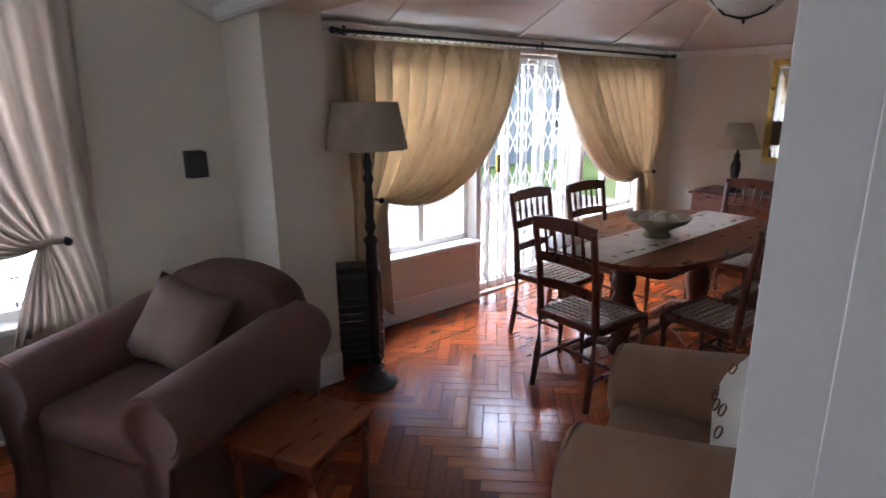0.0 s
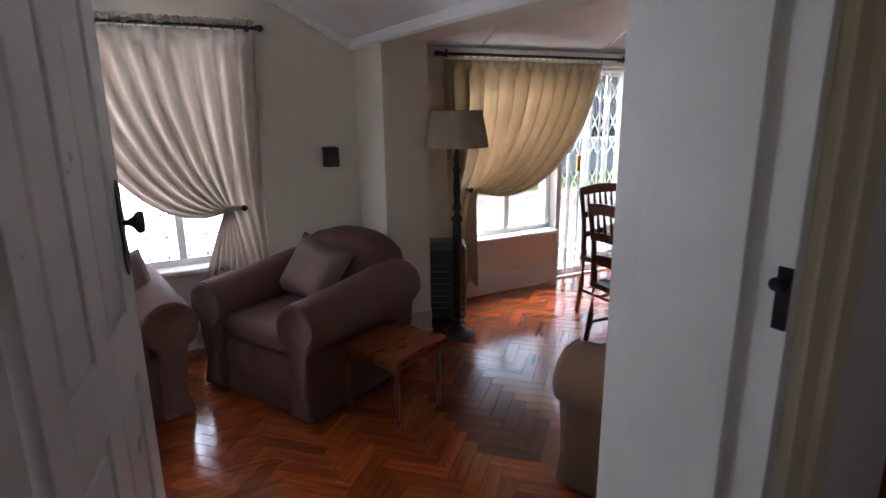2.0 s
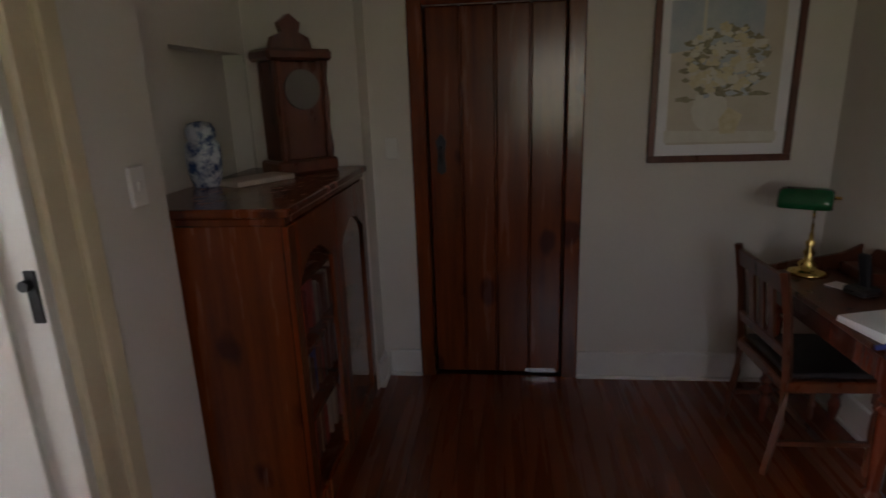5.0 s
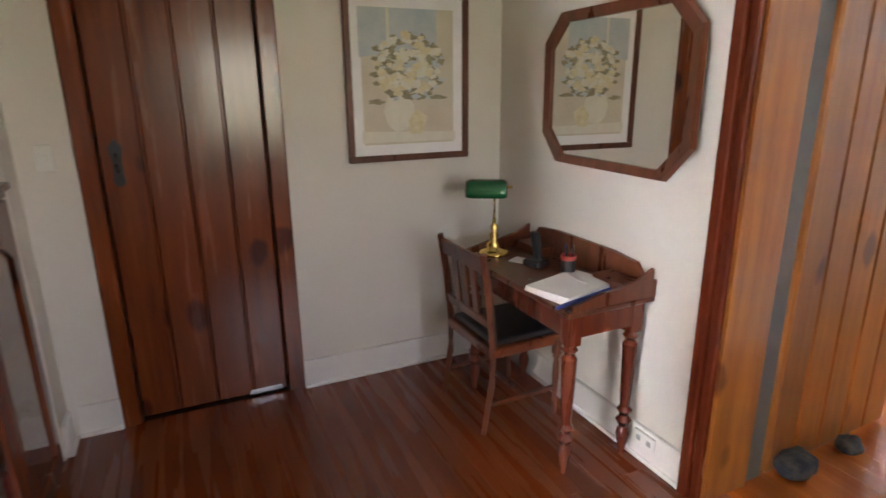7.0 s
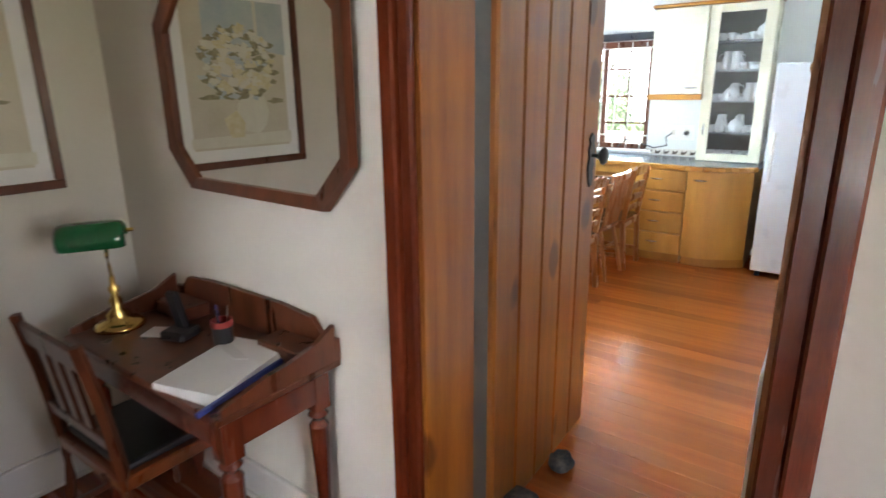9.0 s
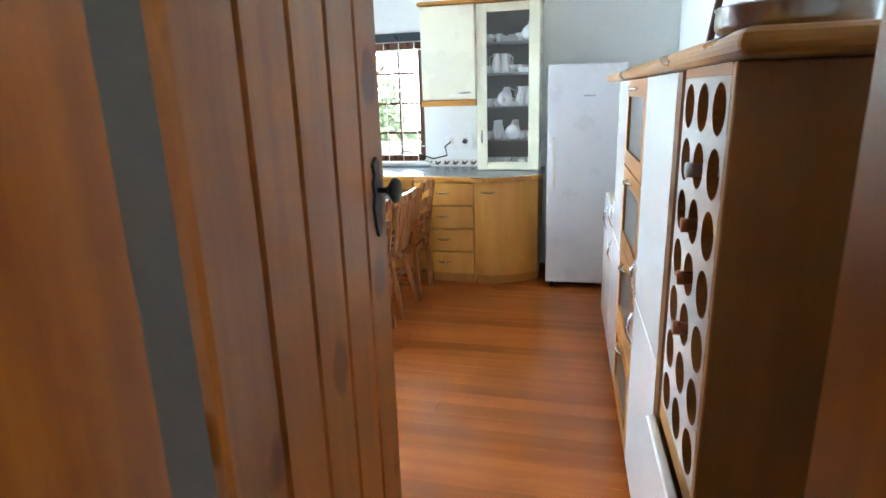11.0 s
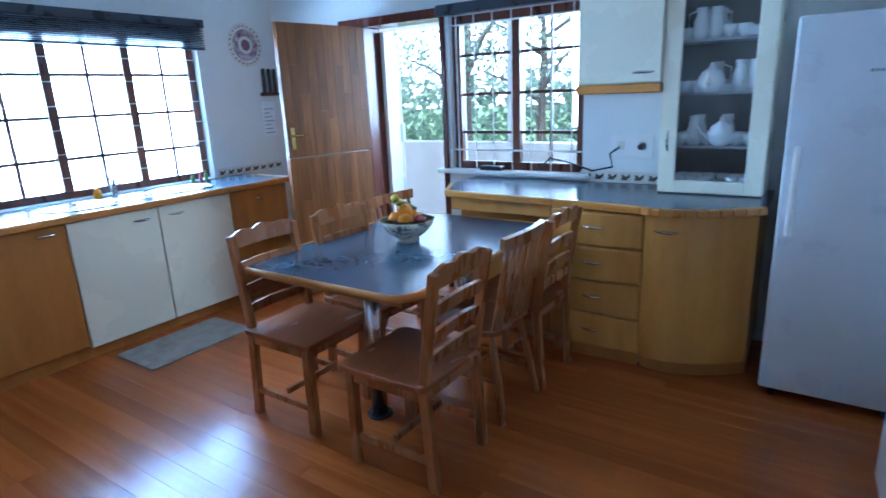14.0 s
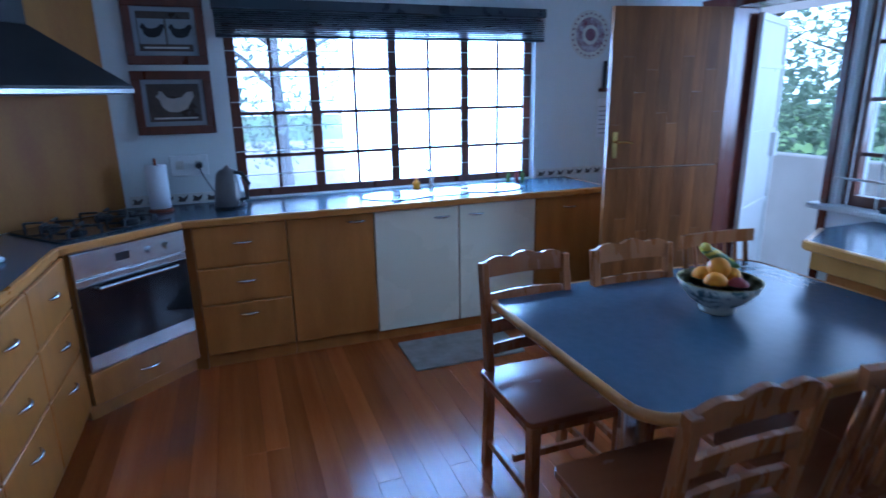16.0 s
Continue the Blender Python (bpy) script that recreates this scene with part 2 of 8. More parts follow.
M_BOWL = noise_mat("painted_bowl", (0.10, 0.15, 0.16), (0.66, 0.64, 0.54), 0.2, 24, bump=0.02, contrast=(0.40, 0.52))
M_BOWL_IN = noise_mat("bowl_inside", (0.6, 0.48, 0.18), (0.7, 0.6, 0.28), 0.25, 10, bump=0.02)
M_STONEBOWL = noise_mat("carved_stone_bowl", (0.16, 0.13, 0.07), (0.30, 0.25, 0.15), 0.45, 16, bump=0.3)
M_ORANGE = noise_mat("orange_peel", (0.78, 0.24, 0.006), (0.86, 0.36, 0.012), 0.5, 30, bump=0.3, spec=0.2)
M_YELLOW = noise_mat("banana_skin", (0.55, 0.42, 0.03), (0.76, 0.58, 0.05), 0.5, 8, bump=0.1, spec=0.2)
M_GREENFRUIT = noise_mat("green_fruit", (0.08, 0.14, 0.02), (0.22, 0.28, 0.05), 0.4, 8, bump=0.1)
M_RED = noise_mat("red_binding", (0.30, 0.03, 0.03), (0.42, 0.06, 0.05), 0.5, 8)
M_NAVY = noise_mat("blue_binding", (0.03, 0.05, 0.22), (0.06, 0.09, 0.35), 0.5, 8)
M_GOLD = noise_mat("gilt_frame", (0.42, 0.27, 0.07), (0.6, 0.42, 0.13), 0.3, 14, 0.8, 0.4)
M_SEATBLACK = noise_mat("black_leather_seat", (0.012, 0.012, 0.014), (0.028, 0.028, 0.032), 0.4, 14, bump=0.3)
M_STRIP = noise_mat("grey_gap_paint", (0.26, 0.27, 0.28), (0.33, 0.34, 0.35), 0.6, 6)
M_TILE = noise_mat("border_tile", (0.62, 0.58, 0.5), (0.72, 0.68, 0.6), 0.25, 10, bump=0.03)
M_TILEDARK = noise_mat("border_tile_motif", (0.03, 0.02, 0.015), (0.09, 0.06, 0.04), 0.3, 14)
M_OVENGLASS = noise_mat("oven_black_glass", (0.006, 0.007, 0.010), (0.012, 0.013, 0.018), 0.06, 6, bump=0.0, rough_var=0.02)
M_SPLASH = wood_mat("splashback_veneer", (0.30, 0.125, 0.018), (0.41, 0.225, 0.042), 0.6, (4, 4, 1), 1.6, 0.05, 0.0)
M_PLASTER = noise_mat("outside_plaster", (0.62, 0.56, 0.50), (0.72, 0.66, 0.6), 0.85, 3, bump=0.3)
M_ROOF = noise_mat("roof_tile", (0.10, 0.10, 0.11), (0.18, 0.17, 0.17), 0.75, 5, bump=0.4)
M_PAVE = noise_mat("paving", (0.30, 0.27, 0.25), (0.40, 0.36, 0.33), 0.85, 4, bump=0.3)
M_GRASS = noise_mat("lawn", (0.06, 0.11, 0.025), (0.13, 0.2, 0.05), 0.9, 0.8, bump=0.6, fine=30, spec=0.15)
# Leaf colours paled, with overexposed glare put into the green.
M_LEAF = noise_mat("foliage", (0.14, 0.18, 0.12), (0.23, 0.29, 0.19), 0.4, 3, bump=0.0, vary=0.4, through_light=0.7, spec=0.3)
M_BARK = noise_mat("bark", (0.06, 0.045, 0.03), (0.14, 0.11, 0.08), 0.9, 10, bump=0.8)
M_BOTTLE = noise_mat("bottle_capsule", (0.28, 0.08, 0.03), (0.42, 0.15, 0.06), 0.3, 10, 0.5)
M_BOTTLE_S = noise_mat("silver_capsule", (0.42, 0.44, 0.48), (0.55, 0.57, 0.6), 0.3, 10, 0.6)
M_SHADEBLIND = noise_mat("venetian_slat_dark", (0.018, 0.022, 0.03), (0.04, 0.045, 0.055), 0.3, 8, bump=0.02)
for m_, sp in ((M_PINE, 0.4), (M_PINE_D, 0.4), (M_DOORWOOD, 0.3), (M_PARQ_DARK, 0.22), (M_PLANK_K, 0.38), (M_MIDWOOD, 0.35)):
    m_.node_tree.nodes["Principled BSDF"].inputs["Specular IOR Level"].default_value = sp
M_STOP = noise_mat("doorstop_cloth", (0.012, 0.016, 0.03), (0.11, 0.10, 0.085), 0.8, 16, bump=0.6, contrast=(0.42, 0.66))
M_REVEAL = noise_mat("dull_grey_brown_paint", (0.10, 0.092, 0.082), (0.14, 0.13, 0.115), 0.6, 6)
M_PLUM = noise_mat("plum_glaze", (0.13, 0.045, 0.07), (0.24, 0.11, 0.15), 0.3, 30, bump=0.0)
M_SKY = bpy.data.materials.new("bright_hazy_sky")
M_SKY.use_nodes = True
em = M_SKY.node_tree.nodes.new("ShaderNodeEmission")
em.inputs["Color"].default_value, em.inputs["Strength"].default_value = (0.80, 0.90, 1.0, 1), 3.2
M_SKY.node_tree.links.new(em.outputs[0], M_SKY.node_tree.nodes["Material Output"].inputs["Surface"])
M_GLASS = glass_mat("window_glass", (0.97, 0.99, 1.0))
M_PANE = glass_mat("dusty_window_glass", (0.97, 0.99, 1.0))
pn_, pl_ = M_PANE.node_tree.nodes, M_PANE.node_tree.links
# White veil mixed into the pane, standing in for overexposed glare outside.
glare = pn_.new("ShaderNodeBsdfTranslucent")
glare.inputs["Color"].default_value = (0.86, 0.92, 1.0, 1)
veil = pn_.new("ShaderNodeMixShader")
veil.inputs["Fac"].default_value = 0.10
pl_.new(pn_["Principled BSDF"].outputs[0], veil.inputs[1])
pl_.new(glare.outputs[0], veil.inputs[2])
pl_.new(veil.outputs[0], pn_["Material Output"].inputs["Surface"])
M_FROST = glass_mat("reeded_glass", (0.72, 0.78, 0.8), 0.35)
M_LAMPGLASS = noise_mat("opal_glass", (0.68, 0.68, 0.66), (0.76, 0.76, 0.74), 0.2, 4, bump=0.02, through_light=0.4)
M_MIRROR = bpy.data.materials.new("mirror_glass")
M_MIRROR.use_nodes = True
pm = M_MIRROR.node_tree.nodes["Principled BSDF"]
pm.inputs["Metallic"].default_value, pm.inputs["Roughness"].default_value = 1.0, 0.015
pm.inputs["Base Color"].default_value = (0.86, 0.87, 0.86, 1)


# ---- mesh helpers ----
def box(bm, x0, x1, y0, y1, z0, z1, bev=0.0, seg=1):
    m = Matrix.Translation(((x0 + x1) / 2, (y0 + y1) / 2, (z0 + z1) / 2)) @ Matrix.Diagonal((abs(x1 - x0), abs(y1 - y0), abs(z1 - z0), 1))
    r = bmesh.ops.create_cube(bm, size=1, matrix=m)
    if bev:
        es = {e for v in r["verts"] for e in v.link_edges}
        bmesh.ops.bevel(bm, geom=list(es), offset=bev, segments=seg, affect="EDGES", profile=0.5)
    return bm


def obox(bm, m, sx, sy, sz, bev=0.0, seg=1):
    """A box of the given size about the pose m."""
    r = bmesh.ops.create_cube(bm, size=1, matrix=m @ Matrix.Diagonal((sx, sy, sz, 1)))
    if bev:
        es = {e for v in r["verts"] for e in v.link_edges}
        bmesh.ops.bevel(bm, geom=list(es), offset=bev, segments=seg, affect="EDGES", profile=0.5)
    return bm


def bar(bm, a, b, w, h=None, bev=0.0):
    """A rectangular bar from a to b, w wide and h deep."""
    a, b = Vector(a), Vector(b)
    m = Matrix.Translation((a + b) / 2) @ (b - a).to_track_quat("Z", "Y").to_matrix().to_4x4()
    return obox(bm, m, w, h or w, (b - a).length, bev)


def rod(bm, a, b, r0, r1=None, seg=12):
    a, b = Vector(a), Vector(b)
    m = Matrix.Translation((a + b) / 2) @ (b - a).to_track_quat("Z", "Y").to_matrix().to_4x4()
    bmesh.ops.create_cone(bm, cap_ends=True, segments=seg, radius1=r0, radius2=r0 if r1 is None else r1, depth=(b - a).length, matrix=m)
    return bm


def tube(bm, pts, r, seg=8):
    """A round tube along the points."""
    pts = [Vector(p) for p in pts]
    rings = []
    for i, p in enumerate(pts):
        d = (pts[min(i + 1, len(pts) - 1)] - pts[max(i - 1, 0)]).normalized()
        q = d.to_track_quat("Z", "Y").to_matrix()
        rr = r[i] if isinstance(r, (list, tuple)) else r
        rings.append([bm.verts.new(p + q @ Vector((rr * math.cos(2 * math.pi * k / seg), rr * math.sin(2 * math.pi * k / seg), 0))) for k in range(seg)])
    for a, b in zip(rings, rings[1:]):
        for k in range(seg):
            bm.faces.new((a[k], a[(k + 1) % seg], b[(k + 1) % seg], b[k]))
    bm.faces.new(list(reversed(rings[0])))
    bm.faces.new(rings[-1])
    return bm


def lathe(bm, prof, seg=24, at=(0, 0, 0)):
    """Turns a profile of (radius, height) round the z axis."""
    at = Vector(at)
    rings = []
    for r, z in prof:
        rings.append([bm.verts.new(at + Vector((max(r, 0.0005) * math.cos(2 * math.pi * k / seg), max(r, 0.0005) * math.sin(2 * math.pi * k / seg), z))) for k in range(seg)])
    for a, b in zip(rings, rings[1:]):
        for k in range(seg):
            bm.faces.new((a[k], a[(k + 1) % seg], b[(k + 1) % seg], b[k]))
    bm.faces.new(list(reversed(rings[0])))
    bm.faces.new(rings[-1])
    return bm


def prism(bm, pts, z0, z1, bev=0.0):
    lo = [bm.verts.new((x, y, z0)) for x, y in pts]
    hi = [bm.verts.new((x, y, z1)) for x, y in pts]
    n = len(pts)
    fs = [bm.faces.new(list(reversed(lo))), bm.faces.new(hi)]
    for k in range(n):
        fs.append(bm.faces.new((lo[k], lo[(k + 1) % n], hi[(k + 1) % n], hi[k])))
    bmesh.ops.recalc_face_normals(bm, faces=fs)
    if bev:
        es = {e for v in lo + hi for e in v.link_edges}
        bmesh.ops.bevel(bm, geom=list(es), offset=bev, segments=2, affect="EDGES", profile=0.5)
    return bm


def outline(bm, pts, m, depth):
    """A flat shape in the local xz plane of the pose m, depth thick along y."""
    n = len(pts)
    f = [bm.verts.new(m @ Vector((x, -depth / 2, z))) for x, z in pts]
    b = [bm.verts.new(m @ Vector((x, depth / 2, z))) for x, z in pts]
    fs = [bm.faces.new(f), bm.faces.new(list(reversed(b)))]
    for k in range(n):
        fs.append(bm.faces.new((f[(k + 1) % n], f[k], b[k], b[(k + 1) % n])))
    bmesh.ops.recalc_face_normals(bm, faces=fs)
    return bm


def round_rect(x0, x1, y0, y1, r, n=6):
    out = []
    for cx, cy, a0 in ((x1 - r, y1 - r, 0), (x0 + r, y1 - r, 90), (x0 + r, y0 + r, 180), (x1 - r, y0 + r, 270)):
        out += [(cx + r * math.cos(radians(a0 + 90 * k / n)), cy + r * math.sin(radians(a0 + 90 * k / n))) for k in range(n + 1)]
    return out


def mesh_of(name, bm, material, smooth=False):
    me = bpy.data.meshes.new(name)
    bm.to_mesh(me)
    bm.free()
    me.materials.append(material)
    if smooth:
        for p in me.polygons:
            p.use_smooth = True
    return me


def part(name, bm, material, parent, label="", smooth=False):
    ob = new(name, mesh_of(name, bm, material, smooth))
    ob.parent = parent
    if label:
        ob["label"] = label
    return ob


def whole(name, bm, material, label, category, m=None, group="", kind="", smooth=False):
    ob = new(name, mesh_of(name, bm, material, smooth))
    if m is not None:
        ob.matrix_world = m
    return tagged(ob, label, category, group, kind)


def thing(name, label, category, m=None, group="", kind=""):
    ob = new(name)
    ob.empty_display_size = 0.1
    if m is not None:
        ob.matrix_world = m
    return tagged(ob, label, category, group, kind)


def B():
    return bmesh.new()


def setting(name, bm, material, label, category):
    return whole(name, bm, material, label, category, kind="structure")


def soft(ob, levels=2):
    mod = ob.modifiers.new("soft", "SUBSURF")
    mod.levels = mod.render_levels = levels
    for p in ob.data.polygons:
        p.use_smooth = True
    return ob


def wall_with_holes(name, axis, at, thick, lo, hi, z0, z1, holes, material, label):
    """A wall along an axis ('x' or 'y') whose face is at 'at' and body reaches to at+thick; holes: (a, b, z0, z1)."""
    bm = B()
    cuts = sorted({lo, hi, *[h[0] for h in holes], *[h[1] for h in holes]})
    for a, b in zip(cuts, cuts[1:]):
        mid = (a + b) / 2
        spans = [(z0, z1)]
        for h in holes:
            if h[0] < mid < h[1]:
                nxt = []
                for s0, s1 in spans:
                    if h[2] > s0:
                        nxt.append((s0, min(s1, h[2])))
                    if h[3] < s1:
                        nxt.append((max(s0, h[3]), s1))
                spans = nxt
        for s0, s1 in spans:
            if s1 - s0 > 0.001:
                if axis == "x":
                    box(bm, a, b, min(at, at + thick), max(at, at + thick), s0, s1)
                else:
                    box(bm, min(at, at + thick), max(at, at + thick), a, b, s0, s1)
    bmesh.ops.remove_doubles(bm, verts=bm.verts, dist=0.0005)
    return setting(name, bm, material, label, "wall")

# ---- structure ----
WY = 3.55       # garden wall of the living and dining room
HX, HY = 2.65, -2.45   # hall: pine-door wall, mirror wall
KY, KX = -7.345, 4.80  # kitchen: back wall, sink wall

# ground outside
bm = B()
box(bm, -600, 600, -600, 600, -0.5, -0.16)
whole("ground", bm, M_GRASS, "green lawn round the house", "ground", kind="structure")
bm = B()
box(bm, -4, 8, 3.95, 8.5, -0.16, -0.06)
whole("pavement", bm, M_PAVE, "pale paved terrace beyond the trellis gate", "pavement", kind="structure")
bm = B()
box(bm, 0.5, 6.6, -8.75, -7.65, -0.16, -0.05)
whole("pavement_back", bm, M_PAVE, "pale paved verandah behind the kitchen", "pavement", kind="structure")

# Unseen yard paving, added so the ground beyond the windows comes out bright.
bm = B()
box(bm, 6.65, 24.0, -16.0, 1.0, -0.16, -0.07)
box(bm, 5.05, 6.65, -8.7, 0.2, -0.16, -0.07)
box(bm, -4.0, 6.65, -20.0, -8.85, -0.16, -0.07)
whole("pavement_yard", bm, M_PAVE, "pale paved yard added outside the sink window", "pavement", kind="structure")
# pale sky at the horizon on three sides
bm = B()
box(bm, -90, 90, 60.0, 60.2, -2, 34)
box(bm, 62.0, 62.2, -70, 60, -2, 34)
box(bm, -90, 90, -66.2, -66.0, -2, 34)
whole("backdrop", bm, M_SKY, "bright hazy sky at the horizon", "sky", kind="structure")

# sub floors under the wooden pieces
bm = B()
box(bm, -3.2, 6.0, 0.24, 3.8, -0.14, -0.022)
floor_l = setting("floor_living", bm, M_GROUT, "red-brown herringbone parquet floor of small wood blocks", "floor")
bm = B()
box(bm, -2.0, 2.9, -2.60, 0.24, -0.14, -0.022)
floor_h = setting("floor_hall", bm, M_GROUT, "dark red polished floorboards in the hall", "floor")
bm = B()
box(bm, -0.3, 5.0, -7.6, -2.60, -0.14, -0.022)
floor_k = setting("floor_kitchen", bm, M_GROUT, "glossy orange-brown floorboards in the kitchen", "floor")

# living and dining room walls
wall_with_holes("wall_garden", "x", WY, 0.25, -3.2, 6.0, -0.1, 3.1,
                [(-1.45, 0.30, 0.55, 1.98), (1.95, 2.88, 0.48, 1.86), (2.92, 4.16, -0.02, 1.88), (4.20, 5.15, 0.48, 1.86)],
                M_WALL_L, "cream painted garden wall with window and sliding-door openings")
bm = B()
box(bm, -3.2, -2.95, 0.70, WY, -0.1, 3.1)
setting("wall_living_west", bm, M_WALL_L, "cream painted plain living room wall", "wall")
bm = B()
box(bm, 5.72, 5.97, 0.24, WY, -0.1, 3.1)
setting("wall_dining_east", bm, M_WALL_L, "cream painted dining room wall", "wall")
# thick wall between hall and living room, with the door opening
wall_with_holes("wall_between", "x", 0.24, 0.46, -2.0, 1.26, -0.1, 3.1, [(-0.58, 0.75, -0.1, 2.12)], M_WALL_H, "thick white wall with the living room doorway")
bm = B()
box(bm, -3.2, -2.0, 0.24, 0.70, -0.1, 3.1)
setting("wall_living_south_west", bm, M_WALL_L, "cream painted plain living room wall", "wall")
bm = B()
box(bm, 1.26, 5.72, 0.56, 0.70, -0.1, 3.1)
setting("wall_recess", bm, M_WALL_H, "pale wall at the back of the bookcase recess", "wall")
bm = B()
box(bm, 1.26, 1.78, 0.46, 0.56, -0.1, 3.1)
box(bm, 2.42, 2.45, 0.46, 0.56, -0.1, 3.1)
box(bm, 1.78, 2.42, 0.46, 0.56, -0.1, 1.25)
box(bm, 1.78, 2.42, 0.46, 0.56, 1.82, 3.1)
setting("wall_niche", bm, M_WALL_H, "pale wall with a shallow niche above the bookcase", "wall")
# nib and beam between living and dining
bm = B()
box(bm, 1.075, 1.39, 3.07, WY, -0.02, 1.955)
setting("wall_nib", bm, M_WALL_L, "cream wall nib carrying the beam", "wall")
bm = B()
box(bm, 1.06, 1.38, 0.70, WY, 1.955, 3.1)
setting("beam", bm, M_WALL_L, "cream boxed beam between living and dining room", "beam")

# sloped ceilings
def slab(bm, quad, th=0.05):
    v = [bm.verts.new(q) for q in quad]
    w = [bm.verts.new((q[0], q[1], q[2] + th)) for q in quad]
    fs = [bm.faces.new(v), bm.faces.new(list(reversed(w)))]
    n = len(v)
    for k in range(n):
        fs.append(bm.faces.new((v[k], w[k], w[(k + 1) % n], v[(k + 1) % n])))
    bmesh.ops.recalc_face_normals(bm, faces=fs)


bm = B()
slab(bm, [(1.06, 0.70, 1.98), (1.06, WY, 1.98), (-0.95, WY, 3.0), (-0.95, 0.70, 3.0)])
slab(bm, [(-0.95, 0.70, 3.0), (-0.95, WY, 3.0), (-2.95, WY, 2.0), (-2.95, 0.70, 2.0)])
setting("ceiling_living", bm, M_CEIL, "white sloping vaulted living room ceiling", "ceiling")
bm = B()
zc, rise, run = 1.985, 0.62, 1.25
slab(bm, [(1.38, WY, zc), (5.72, WY, zc), (5.72 - run, WY - run, zc + rise), (1.38, WY - run, zc + rise)])
slab(bm, [(5.72, WY, zc), (5.72, 0.70, zc), (5.72 - run, 0.70, zc + rise), (5.72 - run, WY - run, zc + rise)])
slab(bm, [(1.38, WY - run, zc + rise), (5.72 - run, WY - run, zc + rise), (5.72 - run, 0.70, zc + rise), (1.38, 0.70, zc + rise)])
setting("ceiling_dining", bm, M_CEIL, "white hipped dining room ceiling", "ceiling")
# battens on the dining ceiling
for i, (a, b) in enumerate((((5.70, WY - 0.02, zc - 0.004), (5.72 - run, WY - run, zc + rise - 0.006)),
                            ((3.3, WY, zc - 0.008), (3.3, WY - run, zc + rise - 0.01)),
                            ((2.1, WY, zc - 0.008), (2.1, WY - run, zc + rise - 0.01)),
                            ((4.5, WY, zc - 0.008), (4.47, WY - run, zc + rise - 0.01)))):
    bm = B()
    bar(bm, a, b, 0.035, 0.014)
    setting("trim_batten", bm, M_CEIL, "white ceiling batten", "trim")
# cornices
bm = B()
bar(bm, (1.05, WY - 0.03, 1.965), (-0.95, WY - 0.03, 2.98), 0.05, 0.07, 0.01)
setting("trim_cornice_slope", bm, M_TRIM, "white cornice along the sloping ceiling", "trim")
bm = B()
box(bm, 1.02, 1.065, 0.72, WY - 0.02, 1.93, 2.0, 0.012)
setting("trim_cornice_beam", bm, M_TRIM, "white cornice along the beam", "trim")
bm = B()
box(bm, 1.40, 5.70, WY - 0.045, WY + 0.002, 1.915, 1.985, 0.012)
box(bm, 5.675, 5.722, 0.72, WY - 0.03, 1.915, 1.985, 0.012)
setting("trim_cornice_dining", bm, M_TRIM, "white cornice round the dining room", "trim")

# hall and kitchen walls
bm = B()
box(bm, 2.45, 2.65, -0.10, 0.56, -0.1, 2.75)
setting("wall_pilaster", bm, M_WALL_H, "narrow pale wall beside the bookcase", "wall")
wall_with_holes("wall_hall_east", "y", HX, 0.25, -2.75, 0.56, -0.1, 2.75, [(-1.13, -0.40, -0.1, 2.03)], M_WALL_H, "pale hall wall with the pine door")
bm = B()
box(bm, HX + 0.25, HX + 0.30, -1.3, -0.2, -0.1, 2.75)
setting("wall_closet", bm, M_WALL_H, "plain wall behind the closed pine door", "wall")
wall_with_holes("wall_mirror", "x", HY, -0.35, -1.9, 5.05, -0.1, 2.75, [(0.19, 1.04, -0.1, 2.12)], M_WALL_H, "pale wall with mirror and the kitchen doorway")
# Unseen west wall; its opening is added to let light into the hall.
bm = B()
box(bm, -2.0, -1.9, -2.75, -2.07, -0.1, 2.75)
box(bm, -2.0, -1.9, -1.13, 0.24, -0.1, 2.75)
box(bm, -2.0, -1.9, -2.07, -1.13, -0.1, 1.08)
box(bm, -2.0, -1.9, -2.07, -1.13, 2.12, 2.75)
setting("wall_hall_west", bm, M_WALL_H, "plain unseen hall wall with an opening added for light", "wall")
bm = B()
box(bm, -2.0, 2.9, -2.5, 0.24, 2.75, 2.85)
box(bm, 1.26, 2.9, 0.24, 0.56, 2.75, 2.85)
setting("ceiling_hall", bm, M_CEIL, "white flat hall ceiling", "ceiling")
wall_with_holes("wall_kitchen_back", "x", KY, -0.22, -0.45, 5.05, -0.1, 2.75,
                [(3.00, 3.78, -0.02, 2.03), (1.95, 2.96, 0.95, 2.03)], M_WALL_K, "white kitchen wall with back door and window")
wall_with_holes("wall_kitchen_sink", "y", KX, 0.25, -7.345, -2.75, -0.1, 2.75, [(-6.57, -4.42, 0.905, 2.0)], M_WALL_K, "white kitchen wall with the wide sink window")
bm = B()
box(bm, -0.45, -0.22, KY, -2.75, -0.1, 2.75)
setting("wall_kitchen_west", bm, M_WALL_K, "plain white kitchen wall behind the tall units", "wall")
bm = B()
box(bm, -0.45, 5.05, -7.565, -2.5, 2.75, 2.85)
setting("ceiling_kitchen", bm, M_CEIL, "white flat kitchen ceiling", "ceiling")
# kitchen face of the mirror wall is painted like the kitchen
bm = B()
box(bm, -0.22, 0.10, -2.804, -2.80, 0, 2.75)
box(bm, 1.14, KX, -2.804, -2.80, 0, 2.75)
box(bm, 0.10, 1.14, -2.804, -2.80, 2.2, 2.75)
setting("wall_kitchen_north", bm, M_WALL_K, "white kitchen side of the hall wall", "wall")
# diagonal corner wall behind the hob
bm = B()
prism(bm, [(KX, -3.75), (KX, -2.755), (3.75, -2.755)], 0.0, 2.75)
setting("wall_hob_corner", bm, M_WALL_K, "white diagonal wall behind the hob", "wall")

